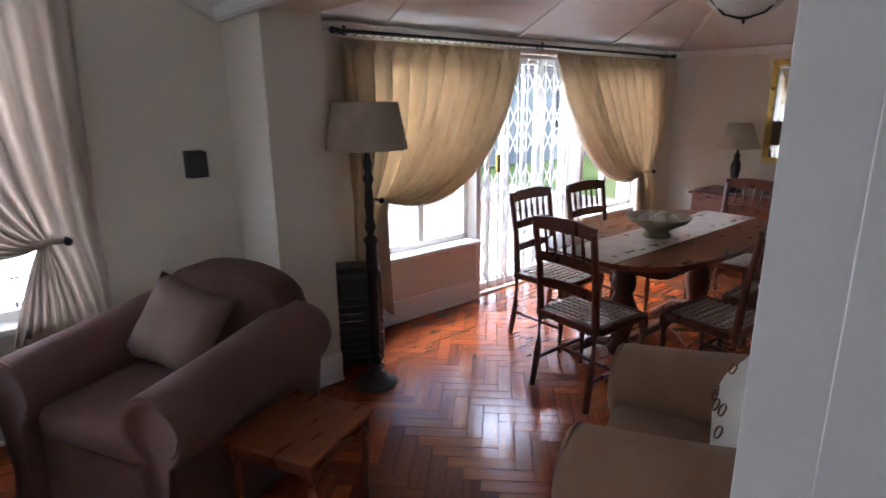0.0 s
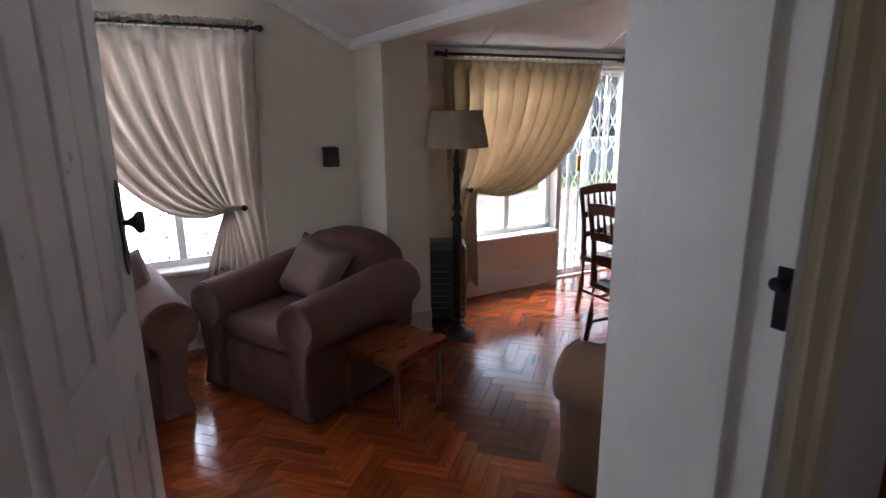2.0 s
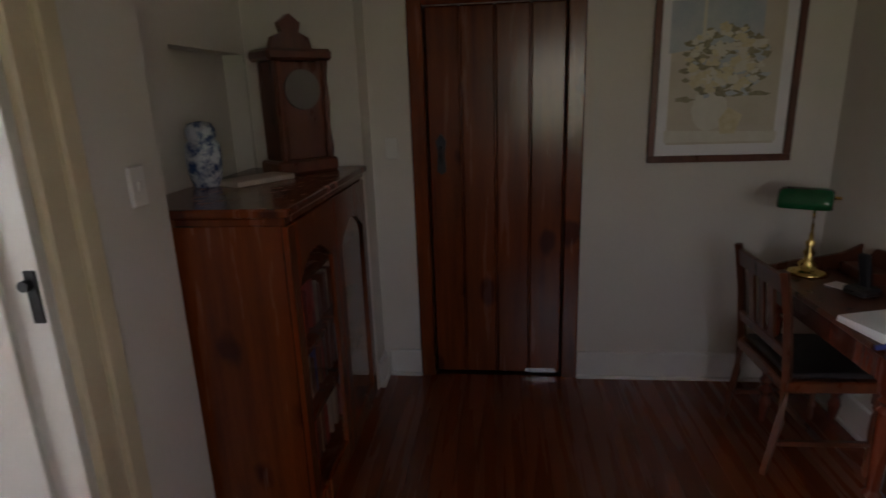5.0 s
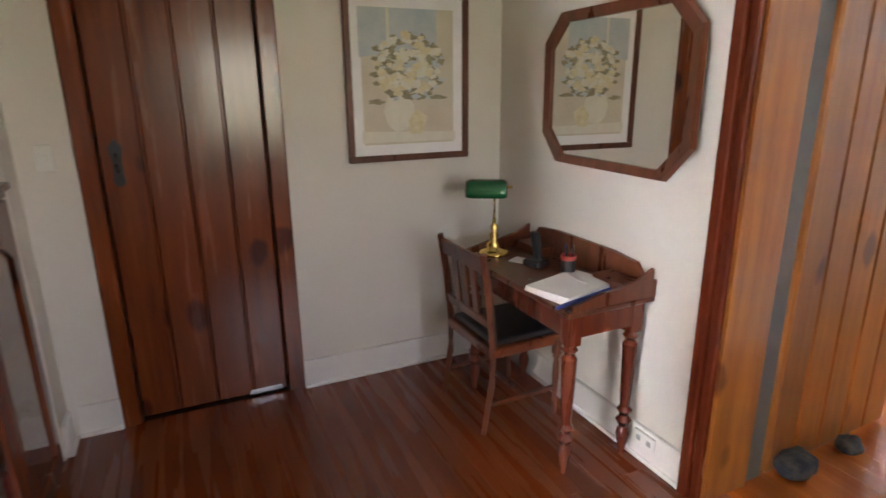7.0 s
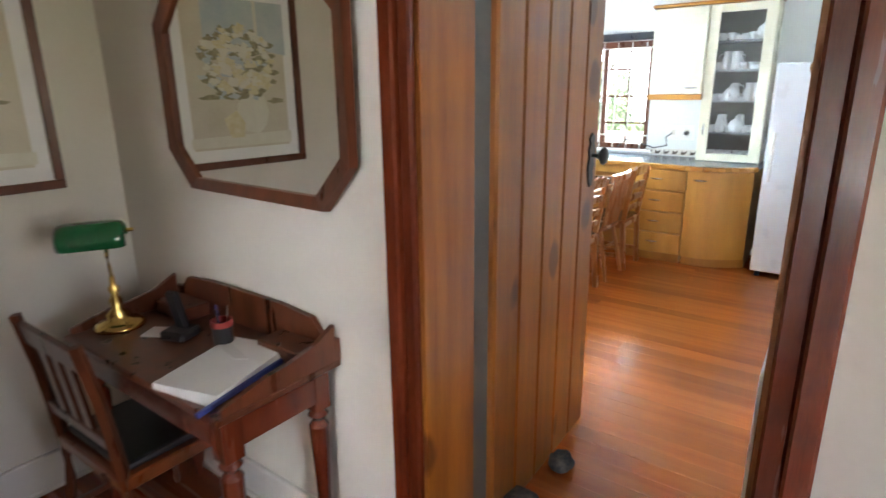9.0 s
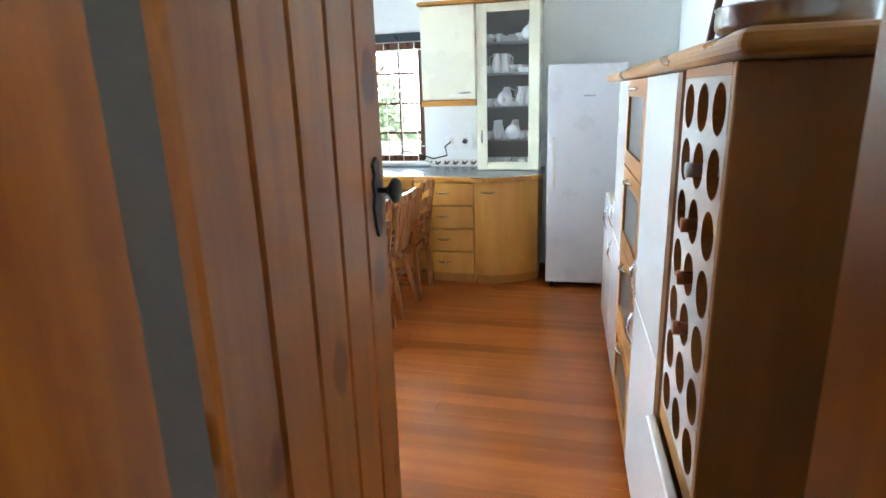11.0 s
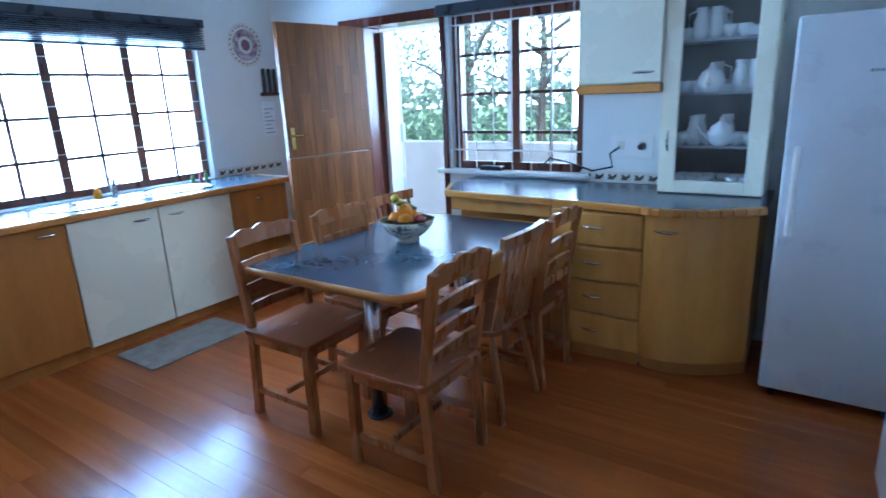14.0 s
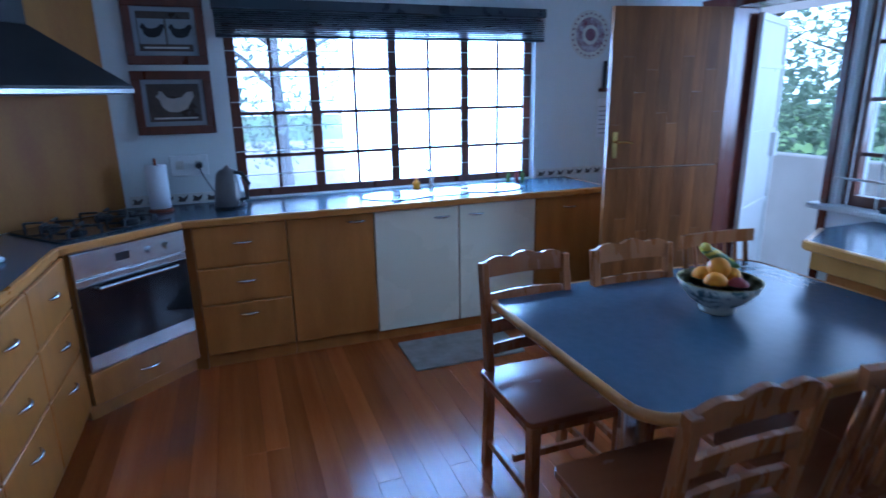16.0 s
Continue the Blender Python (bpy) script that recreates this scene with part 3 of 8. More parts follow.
# skirtings
def skirt(a, b, side, h=0.16, th=0.022, name="baseboard", material=M_TRIM):
    """A skirting board along a to b; side: the unit way into the room."""
    bm = B()
    ax, ay = a
    bx, by = b
    sx, sy = side
    x0, x1 = sorted((ax, bx)) if abs(bx - ax) > 0.001 else sorted((ax, ax + sx * th))
    y0, y1 = sorted((ay, by)) if abs(by - ay) > 0.001 else sorted((ay, ay + sy * th))
    box(bm, x0, x1, y0, y1, -0.005, h, 0.006)
    t2 = th + 0.012
    x0, x1 = sorted((ax, bx)) if abs(bx - ax) > 0.001 else sorted((ax, ax + sx * t2))
    y0, y1 = sorted((ay, by)) if abs(by - ay) > 0.001 else sorted((ay, ay + sy * t2))
    box(bm, x0, x1, y0, y1, -0.006, 0.02, 0.006)
    return setting(name, bm, material, "white painted skirting board", "baseboard")


skirt((-2.95, WY), (1.06, WY), (0, -1))
skirt((1.38, WY), (2.90, WY), (0, -1))
skirt((4.18, WY), (5.72, WY), (0, -1))
skirt((1.075, 3.09), (1.075, WY - 0.03), (-1, 0))
skirt((1.075, 3.07), (1.39, 3.07), (0, -1))
skirt((HX, HY), (HX, -1.215), (-1, 0))
skirt((HX, -0.325), (HX, -0.135), (-1, 0))
skirt((2.47, -0.10), (HX - 0.03, -0.10), (0, -1))
skirt((1.12, HY), (HX - 0.03, HY), (0, 1))
skirt((0.93, 0.24), (1.26, 0.24), (0, -1))

# living room door lining and architraves
dl = thing("door_lining", "white gloss door lining", "door frame", kind="structure")
for nm, a in (("jamb", (0.728, 0.752, 0.236, 0.704, -0.01, 2.10)), ("jamb", (-0.582, -0.558, 0.236, 0.704, -0.01, 2.10)),
              ("head", (-0.558, 0.728, 0.236, 0.704, 2.085, 2.122)), ("door_stop", (0.712, 0.728, 0.33, 0.60, -0.01, 2.085))):
    bm = B()
    box(bm, *a, 0.002)
    part(nm, bm, M_LINING, dl)
bm = B()
for i, (w0, w1, p) in enumerate(((0.755, 0.80, 0.03), (0.80, 0.845, 0.02), (0.845, 0.91, 0.034))):
    box(bm, w0, w1, 0.24 - p, 0.24, -0.005, 2.12 + 0.02 * i, 0.006)
    box(bm, -0.58 - (w1 - 0.75), -0.58 - (w0 - 0.75), 0.24 - p, 0.24, -0.005, 2.12 + 0.02 * i, 0.006)
box(bm, -0.74, 0.91, 0.206, 0.24, 2.165, 2.26, 0.006)
setting("trim_architrave_hall", bm, M_CREAMTRIM, "cream moulded architrave of the living room doorway", "trim")
strike = thing("strike_plate", "dark metal lock strike plate on the door jamb", "strike plate", pose(0.708, 0.242, 1.198))
bm = B()
box(bm, -0.004, 0.004, -0.014, 0.014, -0.062, 0.062, 0.002)
part("plate", bm, M_IRON, strike)
bm = B()
rod(bm, (-0.02, 0.006, 0.03), (0.0, 0.006, 0.03), 0.013)
part("catch", bm, M_IRON, strike)

# white panelled door standing open into the living room
leaf = thing("panel_door", "white panelled door standing open with black iron knob", "door", pose(-0.548, 0.71, 0.01, 0, 0, 79.8))
bm = B()
Wd, Hd = 0.80, 2.05
for x0, x1 in ((0, 0.12), (0.34, 0.46), (Wd - 0.12, Wd)):
    box(bm, x0, x1, -0.02, 0.02, 0, Hd, 0.002)
for x0, x1 in ((0.12, 0.34), (0.46, Wd - 0.12)):
    for z0, z1 in ((0, 0.24), (0.82, 1.0), (1.92, Hd)):
        box(bm, x0, x1, -0.02, 0.02, z0, z1, 0.002)
part("door_frame", bm, M_TRIM, leaf)
for x0, x1 in ((0.12, 0.34), (0.46, Wd - 0.12)):
    for z0, z1 in ((0.24, 0.82), (1.0, 1.92)):
        bm = B()
        box(bm, x0 + 0.001, x1 - 0.001, -0.009, 0.009, z0 + 0.001, z1 - 0.001)
        box(bm, x0 + 0.03, x1 - 0.03, -0.016, 0.016, z0 + 0.03, z1 - 0.03, 0.006)
        part("panel", bm, M_TRIM, leaf)
for s in (-1, 1):
    bm = B()
    outline(bm, [(-0.022, -0.11), (0.0, -0.13), (0.022, -0.11), (0.028, -0.06), (0.018, -0.02), (0.03, 0.03), (0.018, 0.08), (0.024, 0.11), (0, 0.14), (-0.024, 0.11), (-0.018, 0.08), (-0.03, 0.03), (-0.018, -0.02), (-0.028, -0.06)],
            pose(Wd - 0.055, s * 0.024, 1.22), 0.006)
    part("door_plate", bm, M_IRON, leaf, "black wrought iron plate")
    bm = B()
    lathe(bm, [(0.008, 0), (0.009, 0.02), (0.014, 0.03), (0.03, 0.042), (0.033, 0.05), (0.028, 0.058), (0.006, 0.062)], 16)
    bmesh.ops.transform(bm, matrix=pose(Wd - 0.055, s * 0.02, 1.24, -90 * s), verts=bm.verts)
    part("knob", bm, M_IRON, leaf, "black iron knob", True)

# switch on the hall wall by the doorway
def switch_plate(m, w=0.07, h=0.115, n=1, label="white plastic light switch on the wall"):
    t = thing("light_switch", label, "switch", m)
    bm = B()
    box(bm, -w / 2, w / 2, -0.012, 0, -h / 2, h / 2, 0.004)
    part("plate", bm, M_TRIM, t)
    for k in range(n):
        x = (k - (n - 1) / 2) * 0.025
        bm = B()
        box(bm, x - 0.008, x + 0.008, -0.018, -0.011, -0.014, 0.014, 0.002)
        part("rocker", bm, M_TRIM, t)
    return t


switch_plate(pose(1.12, 0.24, 1.38))
switch_plate(pose(HX, -0.21, 1.33, 0, 0, -90))

# kitchen doorway: mahogany architrave, pine lining
bm = B()
for x0, x1, p in ((1.03, 1.07, 0.028), (1.07, 1.118, 0.045), (0.155, 0.20, 0.028), (0.108, 0.155, 0.045)):
    box(bm, x0, x1, HY, HY + p, -0.005, 2.2, 0.006)
box(bm, 0.108, 1.118, HY, HY + 0.04, 2.2, 2.3, 0.006)
box(bm, 0.20, 1.03, HY, HY + 0.028, 2.115, 2.2, 0.006)
setting("trim_architrave_kitchen", bm, M_MAHOG, "dark red mahogany architrave of the kitchen doorway", "trim")
bm = B()
box(bm, 1.018, 1.042, HY - 0.242, HY + 0.002, -0.005, 2.12, 0.002)
box(bm, 0.188, 0.212, HY - 0.352, HY + 0.002, -0.005, 2.12, 0.002)
box(bm, 0.212, 1.018, HY - 0.302, HY + 0.002, 2.10, 2.122, 0.002)
setting("door_lining_kitchen", bm, M_PINE, "knotty pine lining of the kitchen doorway", "door frame")


# Thin sheet added over the reveal, darker than the wall round it.
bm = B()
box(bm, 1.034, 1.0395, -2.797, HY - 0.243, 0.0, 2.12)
setting("wall_reveal", bm, M_REVEAL, "thin grey-brown sheet on the reveal beside the open kitchen door", "wall")


def boarded_door(name, label, m, width, height, boards, material, thick=0.04):
    """A ledged door of upright boards; local x along the leaf."""
    t = thing(name, label, "door", m)
    w = width / boards
    me = None
    for k in range(boards):
        x0 = k * w
        if me is None:
            bm = B()
            box(bm, 0.002, w - 0.002, -thick / 2, thick / 2, 0, height, 0.009)
            me = mesh_of("board", bm, material)
        ob = new("board", me)
        ob.parent = t
        ob.location = (x0, 0, 0)
    # The dark colour of this backing paints the groove shadows between boards.
    bm = B()
    box(bm, 0.004, width - 0.004, -0.006, 0.006, 0.004, height - 0.004)
    part("tongue", bm, M_MAHOG, t, "backing board coloured dark for the shade in the grooves")
    return t


# pine door in the hall
pd = boarded_door("pine_door", "closed knotty pine boarded door with iron latch", pose(HX + 0.035, -1.125, 0.01, 0, 0, 90), 0.72, 2.02, 4, M_PINE_D)
bm = B()
outline(bm, [(-0.025, -0.09), (0, -0.11), (0.025, -0.09), (0.018, 0), (0.028, 0.07), (0, 0.11), (-0.028, 0.07), (-0.018, 0)], pose(0.65, 0.024, 1.28), 0.008)
part("latch_plate", bm, M_IRON, pd, "black iron latch plate")
bm = B()
tube(bm, [(0.65, 0.03, 1.32), (0.65, 0.055, 1.31), (0.65, 0.06, 1.27), (0.65, 0.03, 1.24)], 0.007)
part("latch_handle", bm, M_IRON, pd)
bm = B()
box(bm, 0.03, 0.2, 0.02, 0.026, 0.005, 0.03)
part("kick_strip", bm, M_CHROME, pd, "thin metal strip at the foot")
bm = B()
for y0, y1 in ((-0.402, -0.322), (-1.215, -1.128)):
    box(bm, HX - 0.022, HX + 0.06, y0, y1, -0.004, 2.12, 0.006)
box(bm, HX - 0.022, HX + 0.06, -1.128, -0.402, 2.032, 2.12, 0.006)
setting("door_frame_pine", bm, M_PINE_D, "dark pine frame of the boarded hall door", "door frame")

# kitchen door leaf, opened into the kitchen
kd = boarded_door("kitchen_door", "knotty pine boarded door standing open with black iron handle", pose(1.038, -2.812, 0.012, 0, 0, -87.7), 0.90, 2.08, 5, M_PINE)
for s in (-1, 1):
    bm = B()
    outline(bm, [(-0.03, -0.14), (-0.012, -0.19), (0.018, -0.18), (0.03, -0.13), (0.02, -0.09), (0.04, -0.05), (0.028, 0.0), (0.045, 0.05), (0.026, 0.09), (0.03, 0.13), (0, 0.16), (-0.035, 0.13), (-0.02, 0.09), (-0.04, 0.05), (-0.028, 0.0), (-0.045, -0.05)],
            pose(0.815, s * 0.024, 1.285) @ Matrix.Diagonal((0.85, 1, 0.64, 1)), 0.008)
    part("door_plate", bm, M_IRON, kd, "black wrought iron plate")
    bm = B()
    lathe(bm, [(0.009, 0), (0.009, 0.028), (0.016, 0.036), (0.034, 0.048), (0.037, 0.057), (0.03, 0.066), (0.006, 0.07)], 18)
    bmesh.ops.transform(bm, matrix=pose(0.815, s * 0.022, 1.295, -90 * s), verts=bm.verts)
    part("knob", bm, M_IRON, kd, "black iron knob", True)
# The top piece is added in white, unlike the two dark hinges below.
for z, mm, lb in ((0.28, M_IRON, "dark iron hinge"), (1.02, M_IRON, "dark iron hinge"), (1.86, M_TRIM, "white hinge-shaped piece")):
    bm = B()
    rod(bm, (-0.008, 0.022, z - 0.05), (-0.008, 0.022, z + 0.05), 0.009, None, 10)
    box(bm, -0.012, 0.03, 0.018, 0.0235, z - 0.045, z + 0.045)
    part("hinge", bm, mm, kd, lb)
# wedge bags at the foot of the door
for (x, y, s, mm, lb) in ((0.975, -2.93, 0.075, M_STOP, "dark soft doorstop bag on the floor"), (0.972, -3.31, 0.05, M_STOP, "small brass and dark doorstop on the floor")):
    bm = B()
    bmesh.ops.create_icosphere(bm, subdivisions=3, radius=s, matrix=Matrix.Translation((0, 0, s * 0.75)) @ Matrix.Diagonal((1, 1.25, 0.8, 1)))
    for v in bm.verts:
        v.co += v.co.normalized() * 0.018 * noise.noise(v.co * 30)
        v.co.z = max(v.co.z, 0)
    whole("door_stop", bm, mm, lb, "doorstop", pose(x, y, 0), smooth=True)

# ---- windows and doors of the living and dining room ----
def glazed(name, label, axis, at, a0, a1, z0, z1, cols, rows, frame_w, bar_w, material, depth=0.05, pane=None, xbars=None):
    """A glazed window in a wall along an axis; cols main lights, rows of bars."""
    t = thing(name, label, "window", kind="structure")

    def put(bm, p0, p1, q0, q1, d0, d1, bev=0.003):
        if axis == "x":
            box(bm, p0, p1, at + d0, at + d1, q0, q1, bev)
        else:
            box(bm, at + d0, at + d1, p0, p1, q0, q1, bev)
    bm = B()
    put(bm, a0, a1, z0, z0 + frame_w, 0, depth)
    put(bm, a0, a1, z1 - frame_w, z1, 0, depth)
    put(bm, a0, a0 + frame_w, z0, z1, 0, depth)
    put(bm, a1 - frame_w, a1, z0, z1, 0, depth)
    part("window_frame", bm, material, t)
    xs = [a0 + (a1 - a0) * k / cols for k in range(1, cols)]
    for x in xs:
        bm = B()
        put(bm, x - frame_w / 2, x + frame_w / 2, z0 + frame_w, z1 - frame_w, 0, depth)
        part("mullion", bm, material, t)
    for k in range(1, rows):
        z = z0 + (z1 - z0) * k / rows
        bm = B()
        put(bm, a0 + frame_w, a1 - frame_w, z - bar_w / 2, z + bar_w / 2, depth * 0.3, depth * 0.7, 0.001)
        part("glazing_bar", bm, material, t)
    for x in (xbars or []):
        bm = B()
        put(bm, x - bar_w / 2, x + bar_w / 2, z0 + frame_w, z1 - frame_w, depth * 0.3, depth * 0.7, 0.001)
        part("glazing_bar", bm, material, t)
    bm = B()
    put(bm, a0 + 0.01, a1 - 0.01, z0 + 0.01, z1 - 0.01, depth * 0.48, depth * 0.52, 0)
    part("pane", bm, pane or M_GLASS, t).visible_shadow = False
    return t


def leaded(owner, a0, a1, z0, z1, at, n, m):
    for k in range(1, n):
        x = a0 + (a1 - a0) * k / n
        bm = B()
        box(bm, x - 0.004, x + 0.004, at - 0.004, at + 0.004, z0, z1)
        part("lead_bar", bm, M_IRON, owner)
    for k in range(1, m):
        z = z0 + (z1 - z0) * k / m
        bm = B()
        box(bm, a0, a1, at - 0.005, at + 0.005, z - 0.004, z + 0.004)
        part("lead_bar", bm, M_IRON, owner)


w1 = glazed("window_1", "white window with dark leaded squares behind cream curtains", "x", WY + 0.08, -1.45, 0.30, 0.55, 1.98, 4, 1, 0.05, 0.02, M_TRIM)
leaded(w1, -1.40, 0.25, 0.60, 1.93, WY + 0.105, 14, 9)
w2 = glazed("window_2", "white side window beside the trellis gate", "x", WY + 0.08, 1.95, 2.88, 0.48, 1.86, 2, 1, 0.05, 0.02, M_TRIM)
w3 = glazed("window_3", "white side window behind the gold curtain", "x", WY + 0.08, 4.20, 5.15, 0.48, 1.86, 2, 1, 0.05, 0.02, M_TRIM)
w4 = glazed("door_garden", "white glazed double garden door behind the trellis gate", "x", WY + 0.12, 2.93, 4.15, -0.015, 1.875, 3, 1, 0.07, 0.025, M_TRIM, xbars=[3.13, 3.55, 3.95])
for a, b in ((-1.5, 0.35), (1.93, 2.90), (4.18, 5.17)):
    bm = B()
    zz = 0.55 if a < 0 else 0.48
    box(bm, a, b, WY - 0.05, WY + 0.09, zz - 0.03, zz + 0.004, 0.006)
    setting("window_sill", bm, M_TRIM, "white painted window sill", "sill")
bm = B()
box(bm, 2.88, 2.93, WY - 0.012, WY + 0.05, -0.005, 1.88, 0.003)
box(bm, 4.155, 4.20, WY - 0.012, WY + 0.05, -0.005, 1.88, 0.003)
setting("door_frame_garden", bm, M_TRIM, "white frame posts of the garden door", "door frame")

gate = thing("trellis_gate", "white folding steel trellis security gate", "security gate")
gx0, gx1 = 2.95, 4.13
nb = 11
for k in range(nb + 1):
    x = gx0 + (gx1 - gx0) * k / nb
    bm = B()
    box(bm, x - 0.007, x + 0.007, WY + 0.03, WY + 0.042, 0.02, 1.84, 0.002)
    part("upright", bm, M_TRIM, gate)
st = (gx1 - gx0) / nb
for z0, n in ((0.10, 2), (0.62, 2), (1.12, 2), (1.58, 1)):
    for k in range(nb):
        x = gx0 + st * k
        bm = B()
        for j in range(n):
            z = z0 + j * 0.2
            bar(bm, (x, WY + 0.026, z), (x + st, WY + 0.026, z + 0.2), 0.010, 0.005)
            bar(bm, (x, WY + 0.047, z + 0.2), (x + st, WY + 0.047, z), 0.010, 0.005)
        part("lattice", bm, M_TRIM, gate)
for z0, z1 in ((-0.004, 0.016), (1.84, 1.872)):
    bm = B()
    box(bm, gx0 - 0.02, gx1 + 0.02, WY + 0.02, WY + 0.05, z0, z1)
    part("track", bm, M_TRIM, gate)
bm = B()
box(bm, 3.12, 3.16, WY + 0.005, WY + 0.03, 0.98, 1.12, 0.004)
part("lock", bm, M_BRASS, gate, "brass lock box")


def curtain(name, label, x_fix, x_free, z_top, tie, hem_z, material, yy, pleats, belly, group="curtains", hem_w=0.28):
    """A curtain hung from a rod and swept to a tie at one side."""
    t = thing(name, label, "curtain", group=group)
    bm = B()
    nu, nv = pleats * 8, 40
    sgn = 1 if x_free > x_fix else -1
    tx, tz = tie
    grid = []
    for i in range(nu + 1):
        u = i / nu
        xt = x_fix + (x_free - x_fix) * u
        spread = 0.055 * (u - 0.3)
        p0 = Vector((xt, z_top))
        p1 = Vector((xt + (tx - xt) * (0.1 + 0.05 * u), z_top - (z_top - tz) * (0.45 + 0.18 * u)))
        g = min(1.0, u / 0.3) ** 0.8
        gx = x_fix + sgn * 0.03 + (tx - x_fix - sgn * 0.03) * g
        p2 = Vector((gx + (xt - gx) * (0.30 + 0.18 * u), tz + (z_top - tz) * 0.22 * (1 - u) - belly * u * u))
        p3 = Vector((gx + sgn * spread * g, tz - 0.02 * u))
        col = []
        ph = u * pleats * 2 * math.pi + 0.6 * math.sin(u * 9)
        for j in range(nv + 1):
            v = j / nv
            if v <= 0.78:
                s = v / 0.78
                a, b, c, d = (1 - s) ** 3, 3 * s * (1 - s) ** 2, 3 * s * s * (1 - s), s ** 3
                p = p0 * a + p1 * b + p2 * c + p3 * d
                amp = 0.046 + 0.046 * math.sin(math.pi * min(1, s * 1.1)) - 0.015 * s
                slack = 0.06 * u * math.sin(math.pi * s)
            else:
                s = (v - 0.78) / 0.22
                p = Vector((p3.x + (x_fix + sgn * (0.02 + hem_w * u) - p3.x) * s ** 0.8, p3.y + (hem_z + 0.04 * math.sin(u * 11) - p3.y) * s))
                amp = 0.02 + 0.022 * s
                slack = 0.0
            y = yy - amp * math.sin(ph) - slack - 0.012 * noise.noise(Vector((u * 7, v * 5, 1.7)))
            if v < 0.045:
                y = yy - 0.014 * math.sin(ph * 2)
            col.append(bm.verts.new((p.x, y, p.y)))
        grid.append(col)
    for i in range(nu):
        for j in range(nv):
            bm.faces.new((grid[i][j], grid[i + 1][j], grid[i + 1][j + 1], grid[i][j + 1]))
    cl = part("cloth", bm, material, t, "", True)
    so = cl.modifiers.new("thick", "SOLIDIFY")
    so.thickness = 0.004
    bm = B()
    tube(bm, [(tx - 0.05 * sgn, yy - 0.075, tz + 0.01), (tx + 0.0, yy - 0.085, tz + 0.015), (tx + 0.06 * sgn, yy - 0.06, tz + 0.005), (tx + 0.075 * sgn, yy, tz), (tx - 0.07 * sgn, yy + 0.05, tz + 0.01)], 0.014, 8)
    part("tie_back", bm, material, t)
    bm = B()
    rod(bm, (tx - 0.06 * sgn, WY, tz + 0.01), (tx - 0.06 * sgn, yy - 0.09, tz + 0.01), 0.008)
    lathe(bm, [(0.004, -0.02), (0.016, -0.012), (0.02, 0), (0.016, 0.012), (0.004, 0.02)], 12, (tx - 0.06 * sgn, yy - 0.10, tz + 0.01))
    part("hold_back", bm, M_IRON, t, "black iron hold-back")
    return t


curtain("curtain", "gold-beige lined curtain swept back to one side", 1.72, 3.24, 1.885, (1.95, 0.92), 0.15, M_CURTAIN_G, WY - 0.10, 11, 0.26)
curtain("curtain", "gold-beige lined curtain swept back beside the sideboard", 5.30, 3.66, 1.885, (5.02, 0.83), 0.40, M_CURTAIN_G, WY - 0.10, 11, 0.24)
curtain("curtain", "pale cream gathered curtain swept back beside the armchair", 0.40, -0.80, 2.01, (0.17, 0.935), 0.50, M_CURTAIN_C, WY - 0.10, 10, 0.16, hem_w=0.42)


def curtain_rod(label, x0, x1, z, brackets):
    t = thing("curtain_rod", label, "curtain rod")
    yy = WY - 0.10
    bm = B()
    rod(bm, (x0, yy, z), (x1, yy, z), 0.011, None, 12)
    part("pole", bm, M_IRON, t)
    for x, s in ((x0, -1), (x1, 1)):
        bm = B()
        lathe(bm, [(0.011, 0), (0.018, 0.004), (0.012, 0.012), (0.021, 0.03), (0.019, 0.045), (0.006, 0.056)], 14)
        bmesh.ops.transform(bm, matrix=pose(x, yy, z, 0, 90 * s, 0), verts=bm.verts)
        part("finial", bm, M_IRON, t, "", True)
    for x in brackets:
        bm = B()
        rod(bm, (x, WY, z - 0.005), (x, yy, z - 0.012), 0.007)
        rod(bm, (x, yy, z - 0.025), (x, yy, z + 0.03), 0.008)
        part("bracket", bm, M_IRON, t)
    n = int((x1 - x0) / 0.065)
    for k in range(n):
        x = x0 + 0.05 + (x1 - x0 - 0.1) * k / (n - 1)
        bm = B()
        tube(bm, [(x, yy + 0.018 * math.cos(a), z - 0.006 + 0.018 * math.sin(a)) for a in [2 * math.pi * q / 10 for q in range(11)]], 0.0025, 5)
        part("ring", bm, M_IRON, t)


curtain_rod("black iron curtain pole above the garden door", 1.70, 5.42, 1.925, (1.74, 3.48, 5.3))
curtain_rod("black curtain pole above the leaded window", -0.95, 0.40, 2.03, (0.36,))
gar = B()
rng_g = random.Random(8)
tube(gar, [(-0.80 + 1.19 * k / 119, WY - 0.10 + rng_g.uniform(-0.012, 0.012), 2.052 + rng_g.uniform(-0.008, 0.012)) for k in range(120)], [rng_g.uniform(0.012, 0.026) for k in range(120)], 8)
whole("curtain_heading", gar, M_CURTAIN_C, "ruffled cream curtain heading on the pole", "curtain heading")

# wall lamp
sc = thing("wall_lamp", "small dark grey box wall light", "wall light", pose(0.858, WY, 1.222))
bm = B()
box(bm, -0.05, 0.05, -0.012, 0, -0.07, 0.07, 0.003)
part("back_plate", bm, M_HOOD, sc)
bm = B()
box(bm, -0.048, 0.048, -0.075, -0.012, -0.066, 0.066, 0.004)
part("body", bm, M_HOOD, sc)


